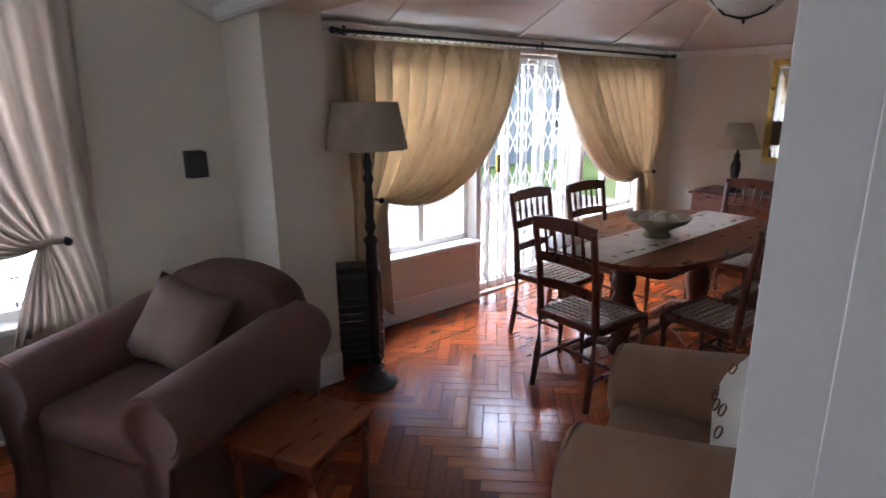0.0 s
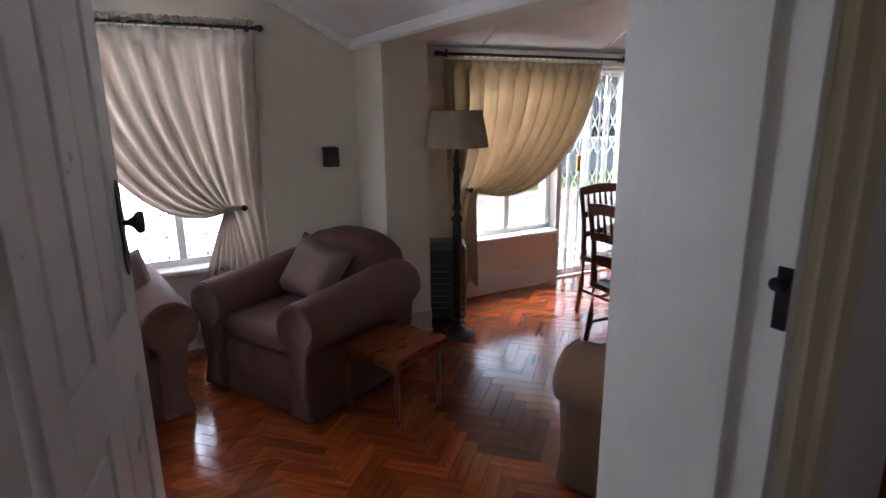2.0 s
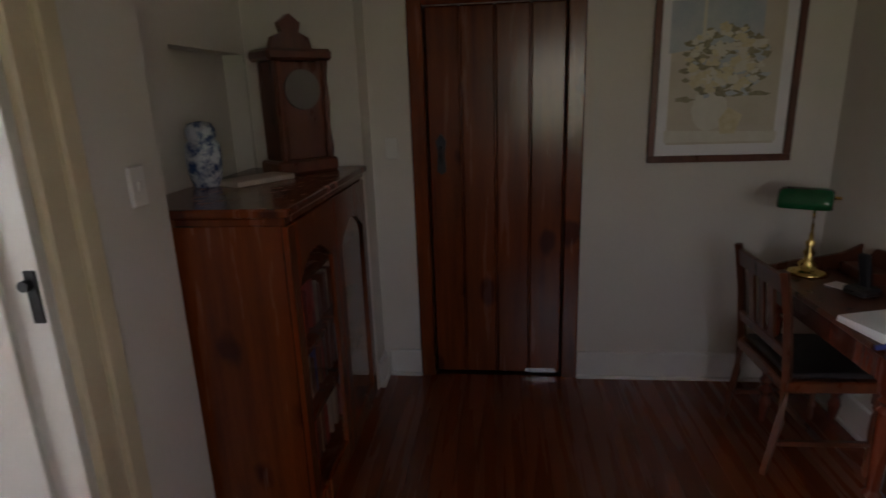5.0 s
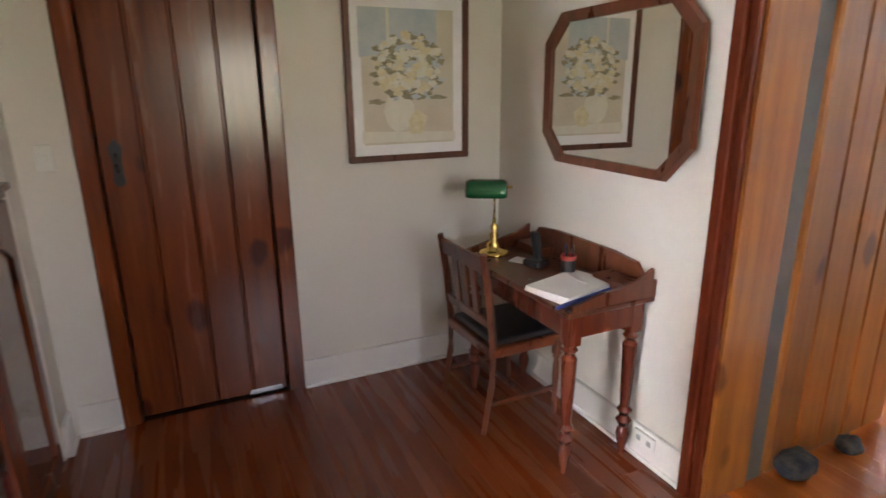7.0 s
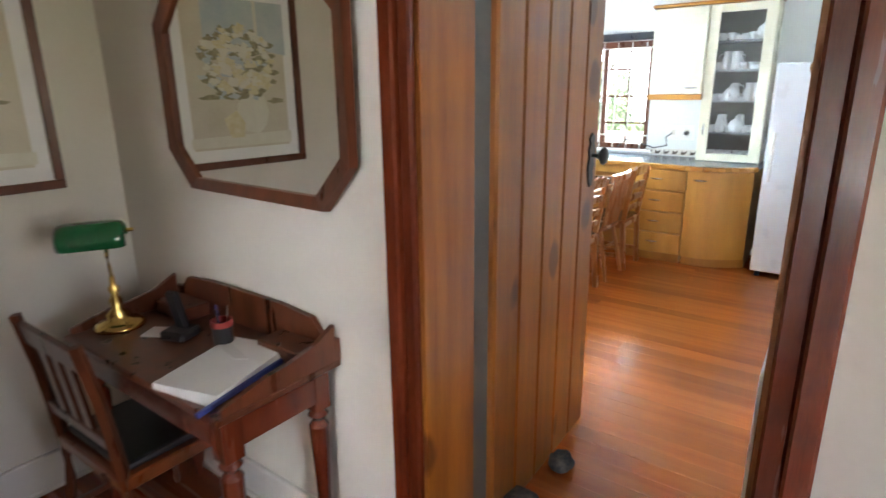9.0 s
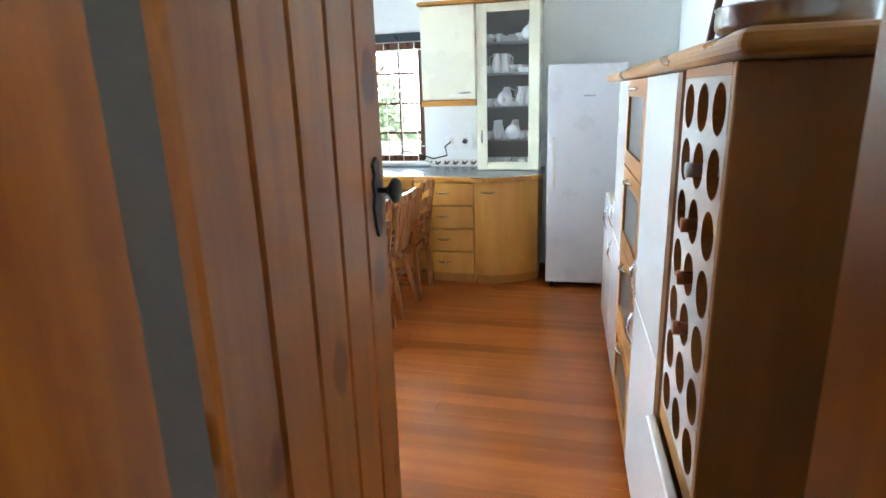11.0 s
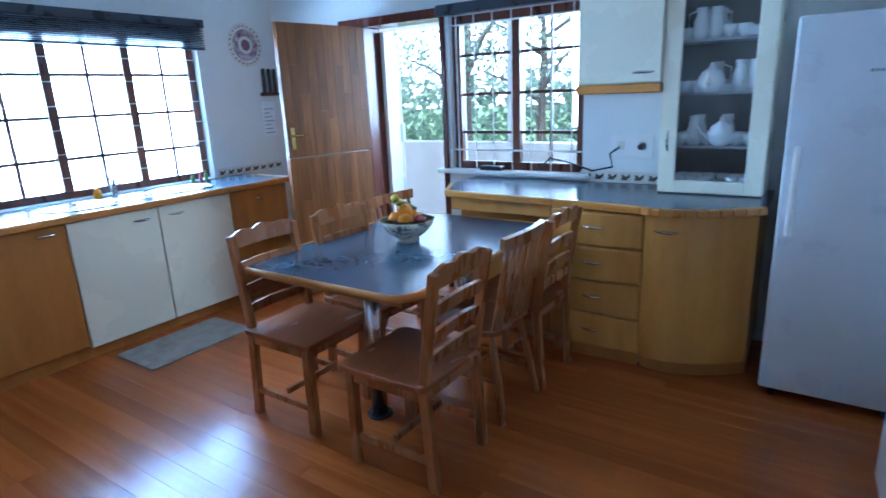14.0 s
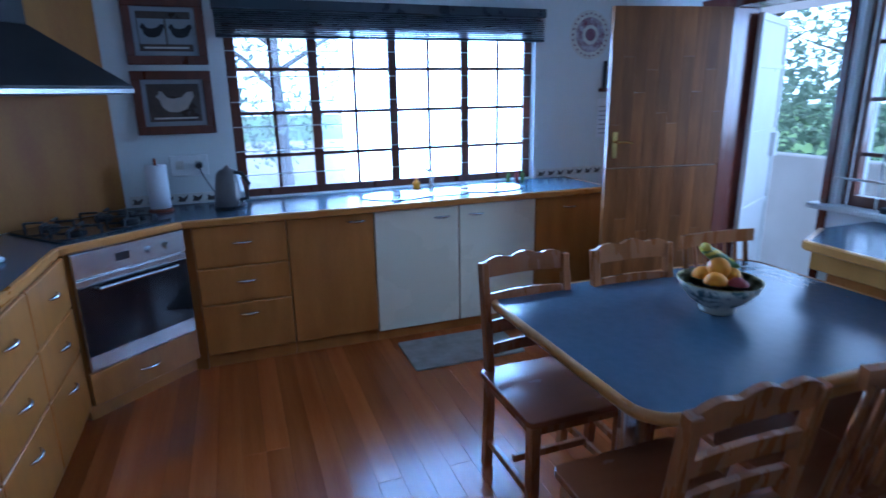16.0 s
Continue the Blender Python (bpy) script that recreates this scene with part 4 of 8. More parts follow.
# ---- seating ----
def cushion_mesh(sx, sy, sz, puff=0.5, n=10):
    bm = B()
    bmesh.ops.create_grid(bm, x_segments=n, y_segments=n, size=0.5)
    top = list(bm.verts)
    for v in top:
        k = (1 - (2 * v.co.x) ** 4) * (1 - (2 * v.co.y) ** 4)
        pinch = 1 - 0.10 * (abs(2 * v.co.x) * (1 - abs(2 * v.co.y)) + abs(2 * v.co.y) * (1 - abs(2 * v.co.x)))
        v.co.z = 0.5 * max(k, 0) ** puff
        v.co.x, v.co.y = v.co.x * pinch * sx, v.co.y * pinch * sy
        v.co.z *= sz
    r = bmesh.ops.duplicate(bm, geom=list(bm.verts) + list(bm.edges) + list(bm.faces))
    vs = [g for g in r["geom"] if isinstance(g, bmesh.types.BMVert)]
    for v in vs:
        v.co.z = -v.co.z
    bmesh.ops.reverse_faces(bm, faces=[g for g in r["geom"] if isinstance(g, bmesh.types.BMFace)])
    bmesh.ops.remove_doubles(bm, verts=bm.verts, dist=0.002)
    return bm


def armchair(label, m, width, fabric, depth=0.88, group="upholstered seats"):
    """Rolled-arm slipcovered chair; local -y is the front, x across."""
    t = thing("armchair", label, "armchair", m, group)
    w2 = width / 2
    arm = 0.20
    # base with skirt
    bm = B()
    pts = round_rect(-w2 + 0.075, w2 - 0.075, -depth / 2 + 0.03, depth / 2 - 0.04, 0.06)
    lo = [bm.verts.new((x * 1.06, y * 1.04, 0.006)) for x, y in pts]
    mid = [bm.verts.new((x, y, 0.16)) for x, y in pts]
    hi = [bm.verts.new((x * 0.985, y * 0.985, 0.34)) for x, y in pts]
    n = len(pts)
    for a, b in ((lo, mid), (mid, hi)):
        for k in range(n):
            bm.faces.new((a[k], a[(k + 1) % n], b[(k + 1) % n], b[k]))
    bm.faces.new(list(reversed(lo)))
    bm.faces.new(hi)
    part("skirt", bm, fabric, t, "", True)
    # seat cushion
    bm = B()
    box(bm, -w2 + arm, w2 - arm, -depth / 2 + 0.0, depth / 2 - 0.20, 0.32, 0.455, 0.045, 3)
    for v in bm.verts:
        if v.co.z > 0.40:
            v.co.z += 0.02 * (1 - (v.co.x / (w2 - arm)) ** 2)
    part("seat_cushion", bm, fabric, t, "", True)
    # rolled arms: a scroll outline swept from front to back
    for s in (-1, 1):
        bm = B()
        prof = []
        cx, cz, r = s * (w2 - 0.10), 0.505, 0.142
        for k in range(19):
            a = radians(-150 + 300 * k / 18)
            prof.append((cx + s * r * math.sin(a) * 1.0, cz + r * math.cos(a) * 0.95))
        prof = [(cx - s * 0.085, 0.02), (cx - s * 0.07, 0.16)] + prof + [(cx + s * 0.04, 0.16), (cx + s * 0.075, 0.02)]
        rings = []
        for y, sc_, dz in ((-depth / 2 - 0.012, 0.78, -0.012), (-depth / 2 - 0.026, 0.92, -0.01), (-depth / 2 + 0.01, 1.0, -0.008), (-0.1, 1.03, 0.008), (depth / 2 - 0.22, 1.08, 0.03), (depth / 2 - 0.08, 1.06, 0.035), (depth / 2 - 0.03, 0.9, 0.03)):
            rings.append([bm.verts.new((cx + (x - cx) * sc_, y, cz + (z - cz) * sc_ + dz if z > 0.3 else z)) for x, z in prof])
        n = len(prof)
        for a, b in zip(rings, rings[1:]):
            for k in range(n):
                bm.faces.new((a[k], a[(k + 1) % n], b[(k + 1) % n], b[k]))
        bm.faces.new(rings[0])
        bm.faces.new(list(reversed(rings[-1])))
        bmesh.ops.recalc_face_normals(bm, faces=bm.faces)
        part("arm", bm, fabric, t, "", True)
    # arched back, leaning
    bm = B()
    rings = []
    nb_ = 17
    for y, k0 in ((0.0, 0.90), (0.03, 1.0), (0.16, 1.0), (0.19, 0.92)):
        row = []
        for k in range(nb_):
            u = -1 + 2 * k / (nb_ - 1)
            x = u * (w2 - 0.09)
            z = 0.60 + 0.225 * math.sqrt(max(0, 1 - abs(u) ** 2.6)) * k0
            row.append(bm.verts.new((x * (0.97 + 0.03 * k0), depth / 2 - 0.22 + y + 0.10 * (z - 0.45), z)))
        base = [bm.verts.new((-(w2 - 0.09), depth / 2 - 0.22 + y * 0.9, 0.2)), bm.verts.new(((w2 - 0.09), depth / 2 - 0.22 + y * 0.9, 0.2))]
        rings.append([base[0]] + row + [base[1]])
    n = len(rings[0])
    for a, b in zip(rings, rings[1:]):
        for k in range(n):
            bm.faces.new((a[k], a[(k + 1) % n], b[(k + 1) % n], b[k]))
    bm.faces.new(rings[0])
    bm.faces.new(list(reversed(rings[-1])))
    bmesh.ops.recalc_face_normals(bm, faces=bm.faces)
    part("backrest", bm, fabric, t, "", True)
    bm = B()
    tube(bm, [(-(w2 - 0.11) + (2 * w2 - 0.22) * k / 16, depth / 2 - 0.205 + 0.10 * 0.35, 0.60 + 0.225 * math.sqrt(max(0, 1 - abs(-1 + k / 8) ** 2.6))) for k in range(17)], 0.006, 6)
    part("piping", bm, fabric, t)
    for s in (-1, 1):
        bm = B()
        tube(bm, [(s * (w2 - 0.105) + 0.117 * math.sin(radians(a)), -depth / 2 - 0.012, 0.515 + 0.113 * math.cos(radians(a))) for a in range(-140, 141, 20)], 0.005, 6)
        part("piping", bm, fabric, t)
    return t


armchair("brown slipcovered rolled-arm armchair in the corner", pose(0.48, 2.80, 0, 0, 0, -62), 0.92, M_SOFA)
whole("cushion", cushion_mesh(0.40, 0.38, 0.16), M_PILLOW, "taupe square cushion on the brown armchair", "cushion", pose(0.52, 2.87, 0.615, 58, 14, -58), smooth=True)
armchair("brown slipcovered armchair under the leaded window", pose(-0.74, 2.98, 0, 0, 0, 12), 0.94, M_SOFA, 0.86)
whole("cushion", cushion_mesh(0.42, 0.40, 0.15), M_SOFA, "dark brown cushion on the window armchair", "cushion", pose(-0.52, 2.98, 0.60, 58, -14, 12), smooth=True)
armchair("tan slipcovered armchair beside the doorway", pose(1.56, 1.06, 0, 0, 0, 201), 0.84, M_SOFA_TAN, 0.70)
pc = thing("cushion", "cream cushion embroidered with small flower rings", "cushion", pose(1.66, 0.98, 0.62, 62, 24, 205))
part("cover", cushion_mesh(0.44, 0.44, 0.16), M_PILLOW_L, pc, "", True)
random.seed(4)
for k in range(9):
    x, y = random.uniform(-0.16, 0.16), random.uniform(-0.16, 0.16)
    for s in (1, -1):
        bm = B()
        z = s * (0.084 * max(0.0, (1 - (x / 0.22) ** 4) * (1 - (y / 0.22) ** 4)) ** 0.5)
        tube(bm, [(x + 0.02 * math.cos(a), y + 0.02 * math.sin(a), z) for a in [2 * math.pi * q / 12 for q in range(13)]], 0.003, 5)
        part("embroidery", bm, M_DARKWOOD, pc)


def turned_leg(bm, x, y, h, r=0.022, rings=True, top=0.14):
    """Square head, turned shaft, round foot."""
    box(bm, x - r, x + r, y - r, y + r, h - top, h, 0.003)
    lathe(bm, [(r * 0.75, h - top), (r * 0.95, h - top - 0.012), (r * 0.55, h - top - 0.03), (r * 0.85, h - top - 0.05), (r * 0.98, h * 0.5), (r * 0.6, h * 0.22), (r * 0.9, h * 0.19), (r * 0.55, h * 0.16), (r * 0.8, h * 0.08), (r * 0.5, 0.0)], 14, (x, y, 0))


# small side table
tb = thing("side_table", "small red-brown wooden side table with turned legs", "side table", pose(0.722, 2.185, 0, 0, 0, 25))
bm = B()
box(bm, -0.20, 0.20, -0.195, 0.195, 0.372, 0.392, 0.007, 2)
part("tabletop", bm, M_MIDWOOD, tb)
bm = B()
for a in ((-0.17, 0.17, -0.172, -0.155), (-0.17, 0.17, 0.155, 0.172), (-0.172, -0.155, -0.155, 0.155), (0.155, 0.172, -0.155, 0.155)):
    box(bm, *a, 0.315, 0.372, 0.002)
part("apron", bm, M_MIDWOOD, tb)
for x in (-0.165, 0.165):
    for y in (-0.165, 0.165):
        bm = B()
        turned_leg(bm, x, y, 0.372, 0.016, True, 0.07)
        part("leg", bm, M_DARKWOOD if x > 0 else M_MIDWOOD, tb)

# floor lamp
fl = thing("floor_lamp", "tall dark turned-wood floor lamp with beige drum shade", "floor lamp", pose(1.50, 2.88, 0))
bm = B()
lathe(bm, [(0.115, 0.0), (0.12, 0.012), (0.10, 0.03), (0.055, 0.042), (0.06, 0.06), (0.03, 0.075), (0.036, 0.10), (0.022, 0.12)], 28)
part("base", bm, M_IRON, fl, "", True)
bm = B()
lathe(bm, [(0.026, 0.115), (0.040, 0.15), (0.02, 0.18), (0.034, 0.21), (0.028, 0.25), (0.034, 0.32), (0.029, 0.40), (0.034, 0.50), (0.029, 0.60), (0.034, 0.70), (0.028, 0.80), (0.040, 0.83), (0.018, 0.86), (0.03, 0.90), (0.02, 0.95), (0.026, 1.02), (0.018, 1.12), (0.03, 1.15), (0.016, 1.18), (0.024, 1.22), (0.012, 1.27), (0.008, 1.34)], 18)
part("post", bm, M_IRON, fl, "", True)
bm = B()
lathe(bm, [(0.205, 1.30), (0.207, 1.305), (0.165, 1.525), (0.163, 1.53), (0.160, 1.525), (0.202, 1.306)], 36)
bmesh.ops.delete(bm, geom=[f for f in bm.faces if len(f.verts) > 4], context="FACES")
part("shade", bm, M_SHADE, fl, "", True)

# gas heater behind the lamp
ht = thing("gas_heater", "black portable gas heater with wire guard", "heater", pose(1.53, 3.10, 0, 0, 0, -28))
bm = B()
box(bm, -0.15, 0.15, -0.05, 0.19, 0.03, 0.62, 0.05, 3)
part("body", bm, M_BLACK, ht)
bm = B()
box(bm, -0.12, 0.12, -0.062, -0.05, 0.10, 0.46, 0.004)
part("burner_panel", bm, M_HOOD, ht, "grey ceramic burner plate")
for k in range(8):
    bm = B()
    z = 0.11 + k * 0.045
    tube(bm, [(-0.14, -0.05, z), (-0.10, -0.09, z), (0.10, -0.09, z), (0.14, -0.05, z)], 0.0025, 5)
    part("guard_wire", bm, M_CHROME, ht)
for x in (-0.12, 0.12):
    for y in (-0.02, 0.17):
        bm = B()
        rod(bm, (x, y - 0.008, 0.018), (x, y + 0.008, 0.018), 0.018)
        part("castor", bm, M_BLACK, ht)


# ---- dining room ----
def dining_chair(label, m, first=None):
    if first is not None:
        return copy_thing(first, m)
    t = thing("dining_chair", label, "chair", m, "dining chairs")
    for s in (-1, 1):
        bm = B()
        tube(bm, [(s * 0.19, 0.225, 0.0), (s * 0.185, 0.19, 0.22), (s * 0.185, 0.18, 0.44), (s * 0.185, 0.20, 0.70), (s * 0.19, 0.24, 0.93)], [0.017, 0.019, 0.021, 0.018, 0.017], 8)
        part("back_leg", bm, M_DARKWOOD, t)
        bm = B()
        turned_leg(bm, s * 0.20, -0.19, 0.44, 0.019, True, 0.08)
        part("front_leg", bm, M_DARKWOOD, t)
    for z, h, y in ((0.925, 0.06, 0.238), (0.745, 0.045, 0.21), (0.60, 0.04, 0.19)):
        bm = B()
        n = 9
        outline(bm, [(-0.20 + 0.40 * k / n, -h / 2 + 0.008 * math.sin(math.pi * k / n)) for k in range(n + 1)] + [(0.20 - 0.40 * k / n, h / 2 + 0.018 * math.sin(math.pi * k / n)) for k in range(n + 1)], pose(0, y, z), 0.02)
        part("back_rail", bm, M_DARKWOOD, t)
    for k in range(5):
        x = -0.12 + 0.06 * k
        bm = B()
        lathe(bm, [(0.006, 0.0), (0.008, 0.04), (0.011, 0.08), (0.008, 0.12), (0.006, 0.17)], 8)
        bmesh.ops.transform(bm, matrix=pose(x, 0.212, 0.745, -9), verts=bm.verts)
        part("spindle", bm, M_DARKWOOD, t)
    bm = B()
    for a in ((-0.215, 0.215, -0.215, -0.175), (-0.205, 0.205, 0.165, 0.20), (-0.215, -0.175, -0.175, 0.165), (0.175, 0.215, -0.175, 0.165)):
        box(bm, *a, 0.405, 0.445, 0.006)
    part("seat_frame", bm, M_DARKWOOD, t)
    for k in range(9):
        q = -0.16 + 0.04 * k
        bm = B()
        box(bm, q - 0.009, q + 0.009, -0.178, 0.168, 0.434, 0.440)
        part("thong", bm, M_LACE, t, "pale hide thong of the woven seat")
        bm = B()
        box(bm, -0.178, 0.178, q - 0.012, q + 0.006, 0.4405, 0.4455)
        part("thong", bm, M_LACE, t, "pale hide thong of the woven seat")
    for a, b in (((-0.20, -0.19, 0.16), (-0.185, 0.19, 0.16)), ((0.20, -0.19, 0.16), (0.185, 0.19, 0.16)), ((-0.19, 0.0, 0.16), (0.19, 0.0, 0.16))):
        bm = B()
        rod(bm, a, b, 0.011, None, 8)
        part("stretcher", bm, M_DARKWOOD, t)
    return t


c1 = dining_chair("dark wooden dining chair with spindle back and woven seat", pose(2.36, 2.10, 0, 0, 0, 86))
for x, y, a in ((2.78, 2.66, 2), (3.30, 2.62, -3), (3.98, 2.08, -92), (2.82, 1.62, 176), (3.34, 1.55, 183)):
    dining_chair("", pose(x, y, 0, 0, 0, a), c1)

dt = thing("dining_table", "oval dark wooden dining table on turned pedestals", "dining table", pose(3.12, 2.10, 0))
bm = B()
prism(bm, [(0.84 * math.copysign(abs(math.cos(radians(a))) ** 0.62, math.cos(radians(a))), 0.47 * math.copysign(abs(math.sin(radians(a))) ** 0.62, math.sin(radians(a)))) for a in range(0, 360, 8)], 0.722, 0.75, 0.006)
part("tabletop", bm, M_MIDWOOD, dt)
bm = B()
prism(bm, round_rect(-0.62, 0.62, -0.32, 0.32, 0.08), 0.65, 0.721)
part("apron", bm, M_DARKWOOD, dt)
for x in (-0.45, 0.45):
    bm = B()
    lathe(bm, [(0.06, 0.10), (0.075, 0.14), (0.045, 0.18), (0.075, 0.30), (0.085, 0.38), (0.05, 0.47), (0.07, 0.52), (0.055, 0.65)], 20, (x, 0, 0))
    part("pedestal", bm, M_DARKWOOD, dt, "", True)
    for s in (-1, 1):
        bm = B()
        tube(bm, [(x, s * 0.05, 0.16), (x, s * 0.16, 0.14), (x, s * 0.26, 0.06), (x, s * 0.32, 0.022)], [0.04, 0.035, 0.028, 0.022], 8)
        part("foot", bm, M_DARKWOOD, dt)
bm = B()
bar(bm, (-0.45, 0, 0.16), (0.45, 0, 0.16), 0.05, 0.05, 0.006)
part("stretcher", bm, M_DARKWOOD, dt)

rn = thing("table_runner", "pale linen table runner with small dark motifs", "table runner", pose(3.14, 2.10, 0.751))
bm = B()
box(bm, -0.86, 0.80, -0.17, 0.17, 0.0, 0.003)
part("cloth", bm, M_LACE, rn)
random.seed(9)
for k in range(26):
    bm = B()
    x, y = random.uniform(-0.82, 0.76), random.choice((-0.12, -0.1, 0.1, 0.12))
    prism(bm, [(x + 0.016 * math.cos(radians(a)) * (1 + 0.3 * math.cos(radians(3 * a))), y + 0.014 * math.sin(radians(a))) for a in range(0, 360, 45)], 0.003, 0.0042)
    part("motif", bm, M_DARKWOOD, rn)
bw = thing("stone_bowl", "olive-brown footed bowl of pale decorative balls", "bowl", pose(2.96, 2.09, 0.754))
bm = B()
lathe(bm, [(0.075, 0), (0.08, 0.012), (0.06, 0.035), (0.09, 0.055), (0.16, 0.09), (0.185, 0.12), (0.18, 0.122), (0.15, 0.10), (0.05, 0.075)], 30)
part("dish", bm, M_STONEBOWL, bw, "", True)
for x, y in ((0, 0), (0.08, 0.02), (-0.07, 0.05), (0.02, -0.08), (-0.06, -0.05), (0.05, 0.08)):
    bm = B()
    bmesh.ops.create_icosphere(bm, subdivisions=2, radius=0.035, matrix=pose(x, y, 0.105))
    part("ball", bm, M_LACE, bw, "", True)

# sideboard with lamp and gilt mirror
sb = thing("sideboard", "long brown wooden sideboard against the wall", "sideboard", pose(5.43, 2.05, 0))
bm = B()
box(bm, -0.24, 0.24, -0.85, 0.95, 0.08, 0.655, 0.006)
part("body", bm, M_MIDWOOD, sb)
bm = B()
box(bm, -0.27, 0.25, -0.88, 0.98, 0.656, 0.685, 0.008)
part("top", bm, M_MIDWOOD, sb)
for k in range(3):
    bm = B()
    box(bm, -0.252, -0.241, -0.80 + 0.59 * k, -0.26 + 0.59 * k, 0.12, 0.62, 0.006)
    part("door", bm, M_MIDWOOD, sb)
    bm = B()
    bmesh.ops.create_icosphere(bm, subdivisions=2, radius=0.014, matrix=pose(-0.262, -0.32 + 0.59 * k, 0.42))
    part("knob", bm, M_BRASS, sb)
for y in (-0.8, 0.9):
    for x in (-0.2, 0.2):
        bm = B()
        rod(bm, (x, y, 0), (x, y, 0.08), 0.018, 0.026)
        part("foot", bm, M_DARKWOOD, sb)
tl = thing("table_lamp", "dark turned table lamp with beige cone shade", "table lamp", pose(5.36, 2.70, 0.686))
bm = B()
lathe(bm, [(0.07, 0), (0.072, 0.02), (0.03, 0.04), (0.04, 0.08), (0.025, 0.11), (0.042, 0.18), (0.045, 0.24), (0.022, 0.31), (0.03, 0.33), (0.012, 0.36), (0.008, 0.44)], 18)
part("base", bm, M_IRON, tl, "", True)
bm = B()
lathe(bm, [(0.185, 0.40), (0.187, 0.404), (0.10, 0.62), (0.097, 0.62), (0.182, 0.405)], 30)
bmesh.ops.delete(bm, geom=[f for f in bm.faces if len(f.verts) > 4], context="FACES")
part("shade", bm, M_SHADE, tl, "", True)


def framed(name, label, m, w, h, fw, fmat, inner, depth=0.03, mat_w=0.0, mat_mat=None, category="picture"):
    """A framed flat thing; local x across, z up, -y towards the room, centred."""
    t = thing(name, label, category, m)
    bm = B()
    for a in ((-w / 2, w / 2, h / 2 - fw, h / 2), (-w / 2, w / 2, -h / 2, -h / 2 + fw), (-w / 2, -w / 2 + fw, -h / 2 + fw, h / 2 - fw), (w / 2 - fw, w / 2, -h / 2 + fw, h / 2 - fw)):
        box(bm, a[0], a[1], -depth, 0, a[2], a[3], 0.004)
    part("frame", bm, fmat, t)
    bm = B()
    box(bm, -w / 2 + fw * 0.9, w / 2 - fw * 0.9, -depth * 0.35, -0.002, -h / 2 + fw * 0.9, h / 2 - fw * 0.9)
    part("sheet" if mat_w else "inner", bm, mat_mat if mat_w else inner, t)
    if mat_w:
        bm = B()
        box(bm, -w / 2 + fw + mat_w, w / 2 - fw - mat_w, -depth * 0.42, -depth * 0.36, -h / 2 + fw + mat_w, h / 2 - fw - mat_w)
        part("image", bm, inner, t)
    return t


framed("wall_mirror", "tall gilt-framed mirror above the sideboard", pose(5.72, 2.14, 1.40, 0, 0, -90), 0.96, 0.92, 0.05, M_GOLD, M_MIRROR, category="mirror")

cl = thing("ceiling_light", "opal glass bowl ceiling light with black iron straps", "ceiling light", pose(3.72, 2.07, 2.01))
bm = B()
lathe(bm, [(0.02, 0.0), (0.10, 0.012), (0.18, 0.05), (0.235, 0.115), (0.24, 0.14), (0.23, 0.14), (0.17, 0.06), (0.02, 0.015)], 36)
part("bowl", bm, M_LAMPGLASS, cl, "", True)
for k in range(3):
    a = 2 * math.pi * k / 3 + 0.4
    bm = B()
    tube(bm, [(0.02 * math.cos(a), 0.02 * math.sin(a), -0.012), (0.13 * math.cos(a), 0.13 * math.sin(a), 0.012), (0.245 * math.cos(a), 0.245 * math.sin(a), 0.12), (0.16 * math.cos(a), 0.16 * math.sin(a), 0.32), (0.02 * math.cos(a), 0.02 * math.sin(a), 0.52)], 0.007, 6)
    part("strap", bm, M_IRON, cl)
bm = B()
lathe(bm, [(0.003, -0.045), (0.012, -0.03), (0.008, -0.02), (0.028, -0.012), (0.03, -0.004)], 14)
part("finial", bm, M_IRON, cl)
bm = B()
rod(bm, (0, 0, 0.5), (0, 0, 0.60), 0.05, 0.06)
part("canopy", bm, M_IRON, cl)

# ---- hall things ----
bc = thing("bookcase", "dark pine bookcase with two arched glazed doors", "bookcase", pose(0, 0, 0))
bx0, bx1, by0, by1, bh = 1.295, 2.335, -0.10, 0.44, 1.25
bm = B()
box(bm, bx0, bx0 + 0.03, by0, by1, 0.02, bh, 0.003)
box(bm, bx1 - 0.03, bx1, by0, by1, 0.02, bh, 0.003)
box(bm, bx0 + 0.03, bx1 - 0.03, by1 - 0.02, by1, 0.02, bh)
box(bm, bx0 + 0.03, bx1 - 0.03, by0 + 0.02, by1 - 0.02, 0.02, 0.10)
part("body", bm, M_PINE_D, bc)
bm = B()
box(bm, bx0 - 0.03, bx1 + 0.005, by0 - 0.04, by1, bh, bh + 0.03, 0.008, 2)
box(bm, bx0 - 0.015, bx1 + 0.003, by0 - 0.02, by1, bh - 0.03, bh, 0.006)
part("top", bm, M_PINE_D, bc)
for z in (0.38, 0.66, 0.94):
    bm = B()
    box(bm, bx0 + 0.03, bx1 - 0.03, by0 + 0.04, by1 - 0.02, z, z + 0.02)
    part("shelf", bm, M_PINE_D, bc)
mid = (bx0 + bx1) / 2
